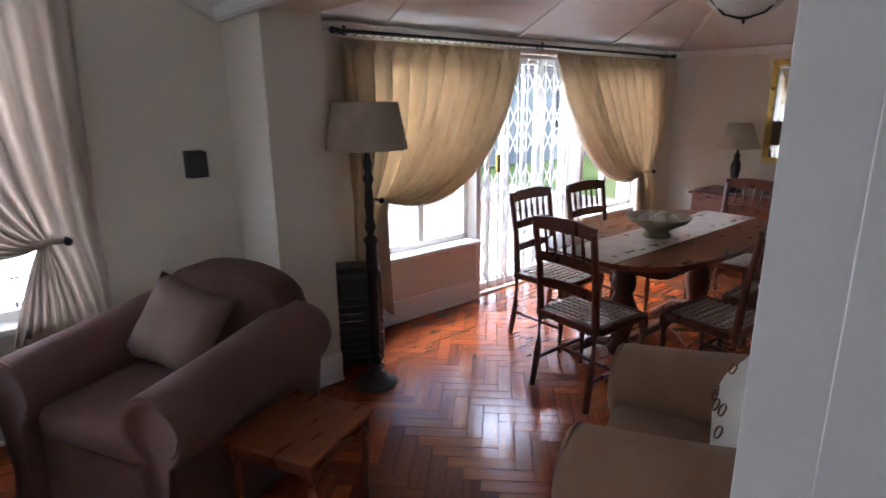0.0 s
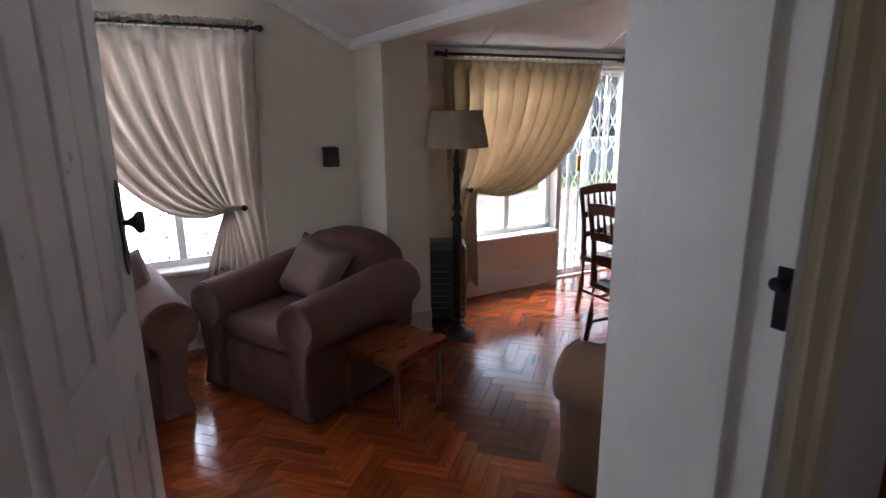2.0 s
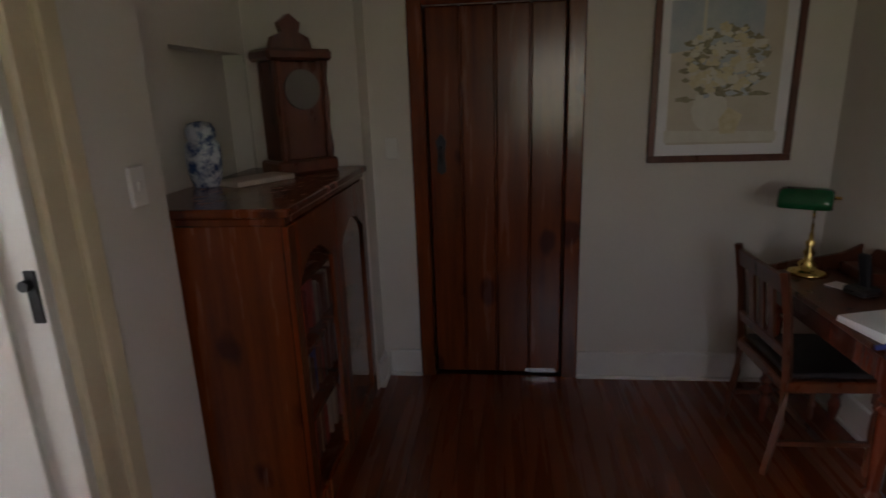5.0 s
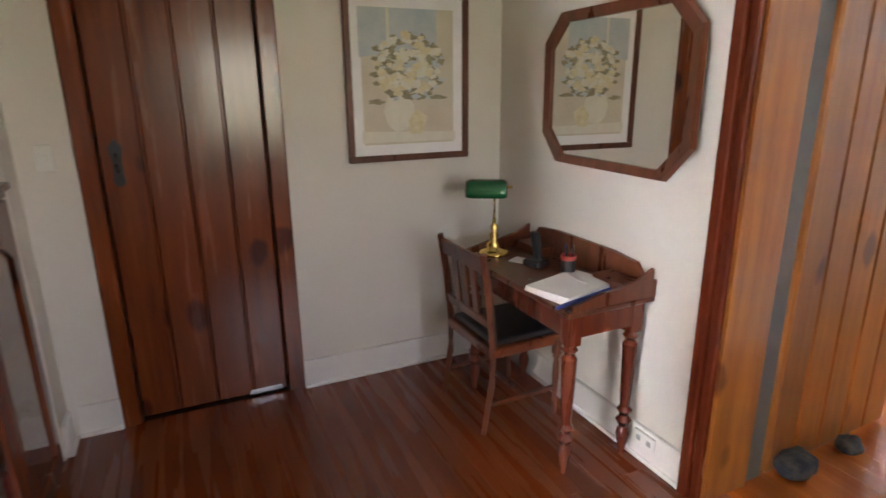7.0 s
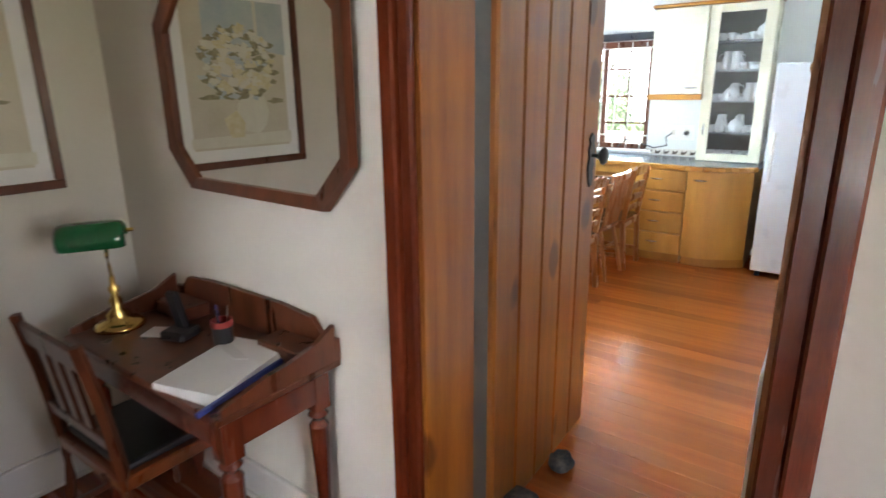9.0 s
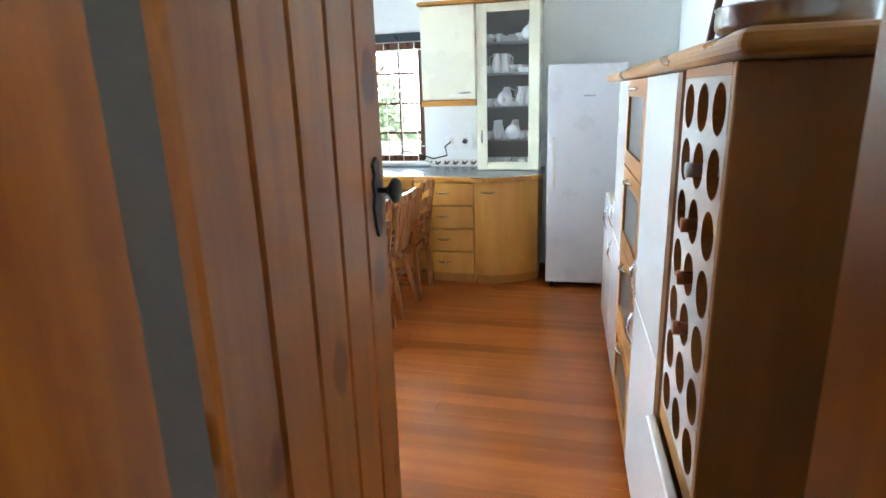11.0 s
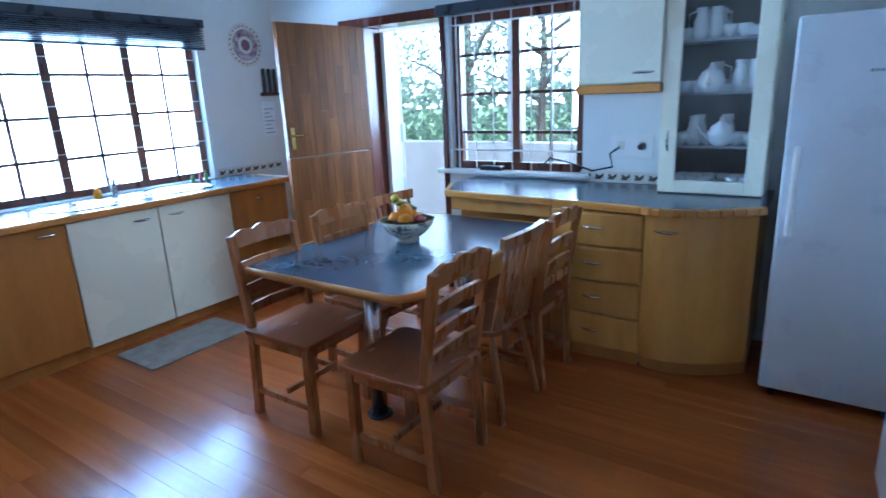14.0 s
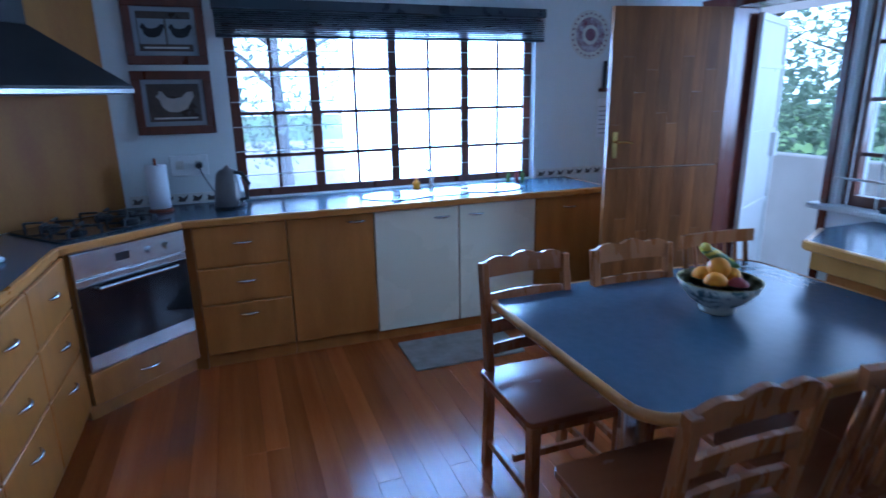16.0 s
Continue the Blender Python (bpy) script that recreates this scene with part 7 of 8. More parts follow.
# wall cabinet and glazed dresser
wc = thing("wall_cabinet", "cream lacquered wall cabinet with maple rail below", "wall cabinet", pose(0, 0, 0), "kitchen units")
bm = B()
box(bm, 1.405, 1.875, KY + 0.005, -7.055, 1.515, 2.27)
part("body", bm, M_CREAM_CAB, wc)
bm = B()
box(bm, 1.408, 1.872, -7.053, -7.03, 1.518, 2.265, 0.005, 2)
dd = part("door", bm, M_CREAM_CAB, wc)
bm = B()
pull(bm, pose(1.50, -7.03, 1.57, 0, 0, 180))
part("handle", bm, M_CHROME, dd, "brushed steel bow handle", True)
bm = B()
box(bm, 1.405, 1.88, KY + 0.005, -7.02, 1.462, 1.512, 0.006)
part("light_rail", bm, M_EDGE, wc)
gc = thing("glazed_dresser", "cream glass-fronted crockery cabinet on the worktop", "display cabinet", pose(0, 0, 0), "kitchen units")
bm = B()
box(bm, 0.872, 0.892, KY + 0.005, -7.075, 0.912, 2.27)
box(bm, 1.382, 1.402, KY + 0.005, -7.075, 0.912, 2.27)
box(bm, 0.892, 1.382, KY + 0.005, KY + 0.02, 0.912, 2.27)
box(bm, 0.892, 1.382, KY + 0.02, -7.075, 0.912, 0.935)
box(bm, 0.892, 1.382, KY + 0.02, -7.075, 2.25, 2.27)
part("body", bm, M_CREAM_CAB, gc)
# Dark sheet added over the cream back, so the inside renders darker.
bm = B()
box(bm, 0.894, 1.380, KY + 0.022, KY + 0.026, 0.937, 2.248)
part("back_panel", bm, M_REVEAL, gc, "dark sheet over the cream back")
bm = B()
box(bm, 0.874, 0.962, -7.073, -7.05, 0.915, 2.266, 0.004)
box(bm, 1.312, 1.40, -7.073, -7.05, 0.915, 2.266, 0.004)
box(bm, 0.962, 1.312, -7.073, -7.05, 0.915, 0.985, 0.004)
box(bm, 0.962, 1.312, -7.073, -7.05, 2.20, 2.266, 0.004)
gd = part("door_frame", bm, M_CREAM_CAB, gc)
bm = B()
box(bm, 0.955, 1.319, -7.063, -7.059, 0.978, 2.207)
part("glass", bm, M_GLASS, gd).visible_shadow = False
bm = B()
pull(bm, pose(1.355, -7.05, 1.20, 0, 0, 180) @ pose(0, 0, 0, 0, 90, 0))
part("handle", bm, M_CHROME, gd)
bm = B()
box(bm, 0.86, 1.89, KY + 0.005, -7.0, 2.272, 2.30, 0.008)
part("cornice", bm, M_EDGE, gc, "maple cornice strip")
SH = (1.17, 1.45, 1.72, 1.97)
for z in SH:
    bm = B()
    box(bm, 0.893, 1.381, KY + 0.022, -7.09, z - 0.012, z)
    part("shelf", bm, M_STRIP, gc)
random.seed(33)


def crockery(kind, x, y, z):
    bm = B()
    if kind == "cup":
        lathe(bm, [(0.018, 0), (0.02, 0.005), (0.03, 0.025), (0.036, 0.06), (0.033, 0.06), (0.026, 0.025), (0.01, 0.008)], 16)
        tube(bm, [(0.034, 0, 0.05), (0.055, 0, 0.045), (0.05, 0, 0.022), (0.03, 0, 0.018)], 0.004, 6)
        lb = "white china cup in the glazed cabinet"
    elif kind == "jug":
        lathe(bm, [(0.03, 0), (0.042, 0.03), (0.04, 0.08), (0.026, 0.12), (0.032, 0.15), (0.028, 0.15), (0.02, 0.12)], 16)
        tube(bm, [(0.03, 0, 0.135), (0.07, 0, 0.12), (0.068, 0, 0.06), (0.04, 0, 0.04)], 0.005, 6)
        lb = "white china jug in the glazed cabinet"
    elif kind == "pot":
        lathe(bm, [(0.04, 0), (0.065, 0.03), (0.07, 0.06), (0.05, 0.10), (0.03, 0.11), (0.012, 0.125), (0.014, 0.14), (0.004, 0.145)], 18)
        tube(bm, [(-0.06, 0, 0.04), (-0.10, 0, 0.07), (-0.115, 0, 0.105)], [0.014, 0.009, 0.007], 8)
        lb = "white china teapot in the glazed cabinet"
    else:
        for q in range(5):
            lathe(bm, [(0.04, 0.007 * q), (0.078, 0.007 * q + 0.007), (0.08, 0.007 * q + 0.0085), (0.04, 0.007 * q + 0.003)], 18)
        lb = "stack of white china plates in the glazed cabinet"
    whole({"cup": "cup", "jug": "jug", "pot": "teapot", "plates": "plate_stack"}[kind], bm, M_CERAMIC, lb, {"cup": "cup", "jug": "jug", "pot": "teapot", "plates": "plates"}[kind], pose(x, y, z + 0.001, 0, 0, random.uniform(0, 360)) @ Matrix.Diagonal((1.0, 1.0, 1.05, 1)), "white crockery", smooth=True)


for z, row in ((0.936, ("cup", "cup", "plates", "cup", "cup", "cup")), (SH[0], ("cup", "cup", "pot", "cup", "jug", "cup")), (SH[1], ("jug", "jug", "plates", "pot", "cup", "cup")), (SH[2], ("plates", "cup", "cup", "jug", "jug", "cup")), (SH[3], ("pot", "cup", "plates", "cup", "cup"))):
    n = len(row)
    for k, kd_ in enumerate(row):
        crockery(kd_, 0.965 + 0.345 * k / (n - 1), -7.145 + random.uniform(-0.015, 0.015), z)
        crockery("cup" if kd_ in ("cup", "plates") else "jug", 0.95 + 0.36 * k / (n - 1), -7.265, z)

# fridge
fr = thing("refrigerator", "tall white single-door refrigerator", "refrigerator", pose(0.49, -6.70, 0))
bm = B()
box(bm, -0.285, 0.285, -0.58, 0.0, 0.04, 1.745, 0.006)
part("cabinet", bm, M_FRIDGE, fr)
bm = B()
box(bm, -0.285, 0.285, 0.004, 0.055, 0.05, 1.75, 0.010, 3)
fd = part("door", bm, M_FRIDGE, fr)
bm = B()
rod(bm, (0.235, 0.055, 0.86), (0.235, 0.095, 0.86), 0.012)
rod(bm, (0.235, 0.055, 1.18), (0.235, 0.095, 1.18), 0.012)
box(bm, 0.222, 0.248, 0.088, 0.106, 0.82, 1.22, 0.006)
part("handle", bm, M_TRIM, fd)
bm = B()
for k in range(5):
    box(bm, -0.06 + 0.017 * k, -0.048 + 0.017 * k, 0.055, 0.0565, 1.515, 1.527)
part("badge", bm, M_STRIP, fd, "small grey maker's badge")
for x in (-0.23, 0.23):
    for y in (-0.5, 0.0):
        bm = B()
        rod(bm, (x, y, 0), (x, y, 0.04), 0.02)
        part("foot", bm, M_BLACK, fr)

# ---- tall units beside the door: fronts along y, a little askew ----


def unit_at(y):
    return pose(0.345 - 0.034 * (y + 6.05), y, 0, 0, 0, 91.95)


def bow_front(t, w, x0, x1, z0, z1, mt, kind, handle=None, glass=None):
    bm = B()
    if glass is None:
        box(bm, x0 + 0.002, x1 - 0.002, 0.0, 0.02, z0 + 0.002, z1 - 0.002, 0.004, 2)
        f = part(kind, bm, mt, t)
    else:
        g = 0.07
        ro = [(x0 + 0.002, z0 + 0.002), (x1 - 0.002, z0 + 0.002), (x1 - 0.002, z1 - 0.002), (x0 + 0.002, z1 - 0.002)]
        ri = [(x0 + g, z0 + g), (x1 - g, z0 + g), (x1 - g, z1 - g), (x0 + g, z1 - g)]
        lay = [[bm.verts.new((x, y, z)) for x, z in q] for q, y in ((ro, 0.02), (ro, 0.0), (ri, 0.0), (ri, 0.02))]
        for a, b in zip(lay, lay[1:] + lay[:1]):
            for k in range(4):
                bm.faces.new((a[k], a[(k + 1) % 4], b[(k + 1) % 4], b[k]))
        bmesh.ops.recalc_face_normals(bm, faces=bm.faces)
        f = part(kind, bm, mt, t)
        bm = B()
        box(bm, x0 + g - 0.005, x1 - g + 0.005, 0.010, 0.014, z0 + g - 0.005, z1 - g + 0.005)
        part("glass", bm, M_FROST, f, "reeded grey glass panel")
    for hx, hz, vert in (handle or []):
        bm = B()
        pull(bm, pose(hx, 0.0, hz) @ (pose(0, 0, 0, 0, 90, 0) if vert else Matrix()), 0.13)
        part("handle", bm, M_CHROME, f, "brushed steel bow handle", True)
    return f


UTOP = 1.60
# low unit with open book shelf above
t1 = thing("low_unit", "white lacquered low unit with open maple shelves above", "cabinet", unit_at(-6.05), "tall units")
bm = B()
box(bm, 0.001, 0.699, 0.02, 0.55, 0.09, 0.90)
part("body", bm, M_CREAM_CAB, t1)
bow_front(t1, 0.7, 0, 0.35, 0.09, 0.90, M_WHITE_GLOSS, "door", [(0.30, 0.80, 1)])
bow_front(t1, 0.7, 0.35, 0.70, 0.09, 0.90, M_WHITE_GLOSS, "door", [(0.40, 0.80, 1)])
bm = B()
box(bm, 0.0, 0.02, 0.06, 0.55, 0.902, UTOP)
box(bm, 0.68, 0.70, 0.06, 0.55, 0.902, UTOP)
box(bm, 0.02, 0.68, 0.53, 0.55, 0.902, UTOP)
part("shelf_case", bm, M_MAPLE, t1)
for z in (1.13, 1.36):
    bm = B()
    box(bm, 0.02, 0.68, 0.07, 0.53, z, z + 0.02)
    part("shelf", bm, M_MAPLE, t1)
bm = B()
box(bm, 0, 0.7, 0.05, 0.55, 0, 0.09)
part("kick_board", bm, M_MAPLE_B, t1)
random.seed(8)
for z in (0.902, 1.151, 1.381):
    x = 0.04
    while x < 0.62:
        w = random.uniform(0.02, 0.045)
        bm = B()
        box(bm, 0, w, 0, 0.16, 0, random.uniform(0.15, 0.19), 0.002)
        whole("cook_book", bm, random.choice((M_RED, M_NAVY, M_PAPER, M_LACE, M_RED)), "cookery book standing on the open shelf", "book", unit_at(-6.05) @ pose(x, 0.08, z + 0.001), "cookery books")
        x += w + 0.004
# tall white door unit
t2 = thing("tall_unit", "tall white lacquered larder unit", "tall cabinet", unit_at(-5.35), "tall units")
bm = B()
box(bm, 0.001, 0.419, 0.02, 0.55, 0.09, UTOP)
part("body", bm, M_CREAM_CAB, t2)
bow_front(t2, 0.42, 0, 0.42, 0.80, UTOP, M_WHITE_GLOSS, "door", [(0.07, 0.90, 1)])
bow_front(t2, 0.42, 0, 0.42, 0.09, 0.80, M_WHITE_GLOSS, "door", [(0.07, 0.70, 1)])
bm = B()
box(bm, 0, 0.42, 0.05, 0.55, 0, 0.09)
part("kick_board", bm, M_MAPLE_B, t2)
# maple unit with reeded glass drawers
t3 = thing("glass_drawer_unit", "maple unit with four reeded glass pull-out fronts", "tall cabinet", unit_at(-4.93), "tall units")
bm = B()
box(bm, 0.001, 0.649, 0.03, 0.55, 0.09, UTOP)
part("body", bm, M_STRIP, t3)
for k in range(4):
    z0 = 0.10 + 0.375 * k
    bow_front(t3, 0.65, 0, 0.65, z0, z0 + 0.373, M_MAPLE_B, "pull_out", [(0.325, z0 + 0.335, 0)], True)
bm = B()
box(bm, 0, 0.65, 0.05, 0.55, 0, 0.09)
part("kick_board", bm, M_MAPLE_B, t3)
t4 = thing("tall_unit", "tall white lacquered larder unit beside the wine rack", "tall cabinet", unit_at(-4.28), "tall units")
bm = B()
box(bm, 0.001, 0.569, 0.02, 0.55, 0.09, UTOP)
part("body", bm, M_CREAM_CAB, t4)
bow_front(t4, 0.57, 0, 0.57, 0.80, UTOP, M_WHITE_GLOSS, "door", [(0.07, 0.90, 1)])
bow_front(t4, 0.57, 0, 0.57, 0.09, 0.80, M_WHITE_GLOSS, "door", [(0.07, 0.70, 1)])
bm = B()
box(bm, 0, 0.57, 0.05, 0.55, 0, 0.09)
part("kick_board", bm, M_MAPLE_B, t4)

# wine rack: white board with round holes, set back
wr = thing("wine_rack", "white wine rack board with round holes and a few bottles", "wine rack", unit_at(-3.61), "tall units")
bm = B()
W_ = 0.395
cols_, rows_w = 3, 7
hr = 0.048
cells = []
for r in range(rows_w):
    for c in range(cols_):
        cells.append((0.07 + 0.13 * c, 0.812 + 0.118 * r))
for cx, cz in cells:
    q = 0.065
    n = 24
    ring = [(cx + hr * math.cos(2 * math.pi * k / n), cz + hr * math.sin(2 * math.pi * k / n)) for k in range(n)]

    def sq(a):
        c_, s_ = math.cos(a), math.sin(a)
        k_ = 1 / max(abs(c_), abs(s_))
        return (cx + q * c_ * k_, cz + 0.059 * s_ * k_)
    sqr = [sq(2 * math.pi * k / n) for k in range(n)]
    fr_, ba, so_, sb_ = [[bm.verts.new((x, y, z)) for x, z in lst] for lst, y in ((ring, 0.0), (ring, 0.02), (sqr, 0.0), (sqr, 0.02))]
    for k in range(n):
        j = (k + 1) % n
        bm.faces.new((fr_[k], fr_[j], so_[j], so_[k]))
        bm.faces.new((fr_[j], fr_[k], ba[k], ba[j]))
        bm.faces.new((ba[k], ba[j], sb_[j], sb_[k]))
bmesh.ops.remove_doubles(bm, verts=bm.verts, dist=0.0008)
bmesh.ops.recalc_face_normals(bm, faces=bm.faces)
rk = part("rack_board", bm, M_WHITE_GLOSS, wr)
rk.data.materials.append(M_MAPLE_B)
for p_ in rk.data.polygons:
    if abs(p_.normal.y) < 0.3:
        p_.material_index = 1
bm = B()
box(bm, W_, W_ + 0.025, 0.0, 0.53, 0.0, UTOP, 0.003)
box(bm, 0.0, W_, 0.44, 0.46, 0.0, UTOP)
box(bm, 0.005, W_, 0.0, 0.44, 0.70, 0.752)
box(bm, 0.005, W_, 0.0, 0.44, 1.58, UTOP)
part("case", bm, M_MAPLE_B, wr)
bm = B()
box(bm, -0.072, 0.004, -0.006, 0.53, 0.0, UTOP, 0.006)
part("side_panel", bm, M_DOORWOOD, wr, "dark brown wooden side panel")
bm = B()
box(bm, -0.100, -0.073, 0.0, 0.53, 0.0, UTOP, 0.004)
part("side_panel", bm, M_CREAMTRIM, wr, "cream side panel")
bm = B()
box(bm, 0.003, W_ - 0.003, -0.035, -0.01, 0.09, 0.70, 0.004)
part("door", bm, M_WHITE_GLOSS, wr)
for i, mt in ((7, M_BOTTLE), (10, M_BOTTLE), (16, M_BOTTLE_S), (13, M_BOTTLE)):
    cx, cz = cells[i]
    bm = B()
    lathe(bm, [(0.034, 0.0), (0.036, 0.16), (0.03, 0.19), (0.014, 0.22), (0.014, 0.30), (0.016, 0.30), (0.016, 0.315)], 16)
    whole("wine_bottle", bm, mt, "wine bottle neck sticking out of the rack", "bottle", unit_at(-3.61) @ pose(cx, 0.292, cz - 0.008, 90), "wine bottles", smooth=True)
bm = B()
prism_top = [(-0.21, -6.07), (0.372, -6.07), (0.268, -3.09), (-0.21, -3.09)]
va = [bm.verts.new((x, y, UTOP + 0.002)) for x, y in prism_top]
vb = [bm.verts.new((x, y, UTOP + 0.045)) for x, y in prism_top]
bm.faces.new(list(reversed(va)))
bm.faces.new(vb)
for k in range(4):
    j = (k + 1) % 4
    bm.faces.new((va[k], va[j], vb[j], vb[k]))
bmesh.ops.bevel(bm, geom=list(bm.edges), offset=0.018, segments=3, affect="EDGES", profile=0.5)
whole("unit_cornice", bm, M_EDGE, "rounded maple top running along the tall units", "worktop")
pt = thing("cooking_pot", "steel cooking pot with lid on the tall units", "pot", pose(0.16, -3.25, UTOP + 0.046))
bm = B()
lathe(bm, [(0.11, 0), (0.115, 0.01), (0.115, 0.035), (0.118, 0.04), (0.11, 0.04)], 28)
part("pan", bm, M_CHROME, pt, "", True)
bm = B()
tube(bm, [(-0.05, 0, 0.04), (-0.05, 0, 0.085), (0.05, 0, 0.085), (0.05, 0, 0.04)], 0.009, 8)
part("grip", bm, M_BLACK, pt)
pf = thing("framed_photo", "dark framed picture leaning on top of the tall units", "picture", pose(0.05, -4.6, UTOP + 0.047, -8, 0, 80))
bm = B()
box(bm, -0.14, 0.14, -0.012, 0.012, 0, 0.34, 0.004)
part("frame", bm, M_DARKWOOD, pf)
bm = B()
box(bm, -0.105, 0.105, -0.0145, -0.012, 0.04, 0.30)
part("image", bm, M_LACE, pf)

# ---- kitchen table and chairs ----
kt2 = thing("kitchen_table", "blue-grey laminate kitchen table with maple edge and steel legs", "kitchen table", pose(0, 0, 0))
bm = B()
prism(bm, round_rect(1.905, 2.915, -6.72, -5.325, 0.11, 8), 0.722, 0.748)
part("tabletop", bm, M_TOP, kt2)
rr2 = round_rect(1.905, 2.915, -6.72, -5.325, 0.11, 8)
bm = B()
tube(bm, [(x, y, 0.733) for x, y in rr2 + rr2[:2]], 0.0185, 8)
part("edging", bm, M_EDGE, kt2, "rounded maple edging", True)
for x, y in ((2.30, -5.58), (2.30, -6.42)):
    bm = B()
    rod(bm, (x, y, 0.012), (x, y, 0.721), 0.038, None, 24)
    part("leg", bm, M_CHROME, kt2, "polished steel column leg", True)
    bm = B()
    rod(bm, (x, y, 0), (x, y, 0.012), 0.06, None, 24)
    part("foot_plate", bm, M_BLACK, kt2)
for (a, b) in (((2.0, -6.6), (2.82, -6.6)), ((2.0, -5.45), (2.82, -5.45))):
    bm = B()
    bar(bm, (*a, 0.69), (*b, 0.69), 0.05, 0.06)
    part("under_rail", bm, M_MAPLE_B, kt2)


def ladder_chair(m, first=None):
    """Local -y is the front."""
    if first is not None:
        return copy_thing(first, m)
    t = thing("kitchen_chair", "orange pine ladder-back kitchen chair with scalloped top rail", "chair", m, "chairs round the kitchen table")
    for s in (-1, 1):
        bm = B()
        bar(bm, (s * 0.185, 0.205, 0.0), (s * 0.185, 0.175, 0.45), 0.036, 0.042, 0.004)
        bar(bm, (s * 0.185, 0.176, 0.44), (s * 0.185, 0.245, 0.90), 0.034, 0.038, 0.004)
        part("back_post", bm, M_CHAIRWOOD, t)
        bm = B()
        bar(bm, (s * 0.185, -0.19, 0.0), (s * 0.185, -0.19, 0.435), 0.042, 0.042, 0.005)
        part("front_leg", bm, M_CHAIRWOOD, t)
    for z, y, h, sc_ in ((0.865, 0.238, 0.055, 1), (0.745, 0.22, 0.05, 0), (0.635, 0.203, 0.05, 0), (0.545, 0.19, 0.04, 0)):
        bm = B()
        n = 20
        up = [(0.195 - 0.39 * k / n, h / 2 + (0.018 * abs(math.sin(3 * math.pi * k / n)) + 0.022 * math.sin(math.pi * k / n) if sc_ else 0.012 * math.sin(math.pi * k / n))) for k in range(n + 1)]
        dn = [(-0.195 + 0.39 * k / n, -h / 2 + 0.008 * math.sin(math.pi * k / n)) for k in range(n + 1)]
        outline(bm, dn + up, pose(0, y, z, -8.5), 0.018)
        part("back_rail", bm, M_CHAIRWOOD, t)
    bm = B()
    prism(bm, round_rect(-0.225, 0.225, -0.235, 0.20, 0.03, 4), 0.436, 0.462, 0.005)
    part("seat", bm, M_SEATWOOD, t, "red-brown polished seat")
    bm = B()
    for a in ((-0.17, 0.17, -0.20, -0.182), (-0.17, 0.17, 0.165, 0.183), (-0.198, -0.18, -0.17, 0.165), (0.18, 0.198, -0.17, 0.165)):
        box(bm, *a, 0.385, 0.435)
    part("seat_rail", bm, M_CHAIRWOOD, t)
    for a, b in (((-0.185, -0.17, 0.13), (-0.185, 0.18, 0.13)), ((0.185, -0.17, 0.13), (0.185, 0.18, 0.13)), ((-0.165, 0.0, 0.16), (0.165, 0.0, 0.16))):
        bm = B()
        bar(bm, a, b, 0.02, 0.032, 0.003)
        part("stretcher", bm, M_CHAIRWOOD, t)
    return t


def spindle_chair(m, first=None):
    if first is not None:
        return copy_thing(first, m)
    t = thing("spindle_chair", "red-brown spindle-back kitchen chair with curved top rail", "chair", m, "chairs round the kitchen table")
    bm = B()
    prism(bm, round_rect(-0.20, 0.20, -0.21, 0.19, 0.07, 6), 0.43, 0.458, 0.006)
    part("seat", bm, M_SEATWOOD, t)
    for sx in (-1, 1):
        for y, y2 in ((-0.15, -0.21), (0.14, 0.22)):
            bm = B()
            tube(bm, [(sx * 0.14, y, 0.43), (sx * 0.16, (y + y2) / 2, 0.22), (sx * 0.185, y2, 0.0)], [0.015, 0.019, 0.013], 10)
            part("leg", bm, M_CHAIRWOOD, t)
    for k in range(7):
        x = -0.165 + 0.055 * k
        bm = B()
        yb = 0.17 - 0.25 * x * x
        tube(bm, [(x * 0.95, yb, 0.455), (x * 1.02, yb + 0.045, 0.66), (x * 1.08, yb + 0.085, 0.86)], [0.008, 0.010, 0.007] if 0 < k < 6 else [0.012, 0.014, 0.011], 8)
        part("spindle", bm, M_CHAIRWOOD, t)
    bm = B()
    n = 12
    pts_o = [(-0.205 + 0.41 * k / n) for k in range(n + 1)]
    rings = []
    for x in pts_o:
        y = 0.255 - 0.45 * x * x
        rings.append([bm.verts.new((x, y + a, z)) for a, z in ((-0.012, 0.845), (0.012, 0.845), (0.015, 0.90), (-0.009, 0.905))])
    for a, b in zip(rings, rings[1:]):
        for k in range(4):
            bm.faces.new((a[k], a[(k + 1) % 4], b[(k + 1) % 4], b[k]))
    bm.faces.new(rings[0])
    bm.faces.new(list(reversed(rings[-1])))
    bmesh.ops.recalc_face_normals(bm, faces=bm.faces)
    part("top_rail", bm, M_CHAIRWOOD, t)
    for a, b in (((-0.165, -0.17, 0.2), (-0.165, 0.18, 0.2)), ((0.165, -0.17, 0.2), (0.165, 0.18, 0.2)), ((-0.165, 0, 0.2), (0.165, 0, 0.2))):
        bm = B()
        rod(bm, a, b, 0.01, None, 8)
        part("stretcher", bm, M_CHAIRWOOD, t)
    return t


k1 = ladder_chair(pose(1.95, -5.43, 0, 0, 0, 90))
ladder_chair(pose(1.92, -6.36, 0, 0, 0, 90), k1)
ladder_chair(pose(2.64, -5.48, 0, 0, 0, -90), k1)
ladder_chair(pose(2.62, -5.98, 0, 0, 0, -93), k1)
s1 = spindle_chair(pose(1.95, -5.97, 0, 0, 0, 90))
spindle_chair(pose(2.66, -6.50, 0, 0, 0, -92), s1)

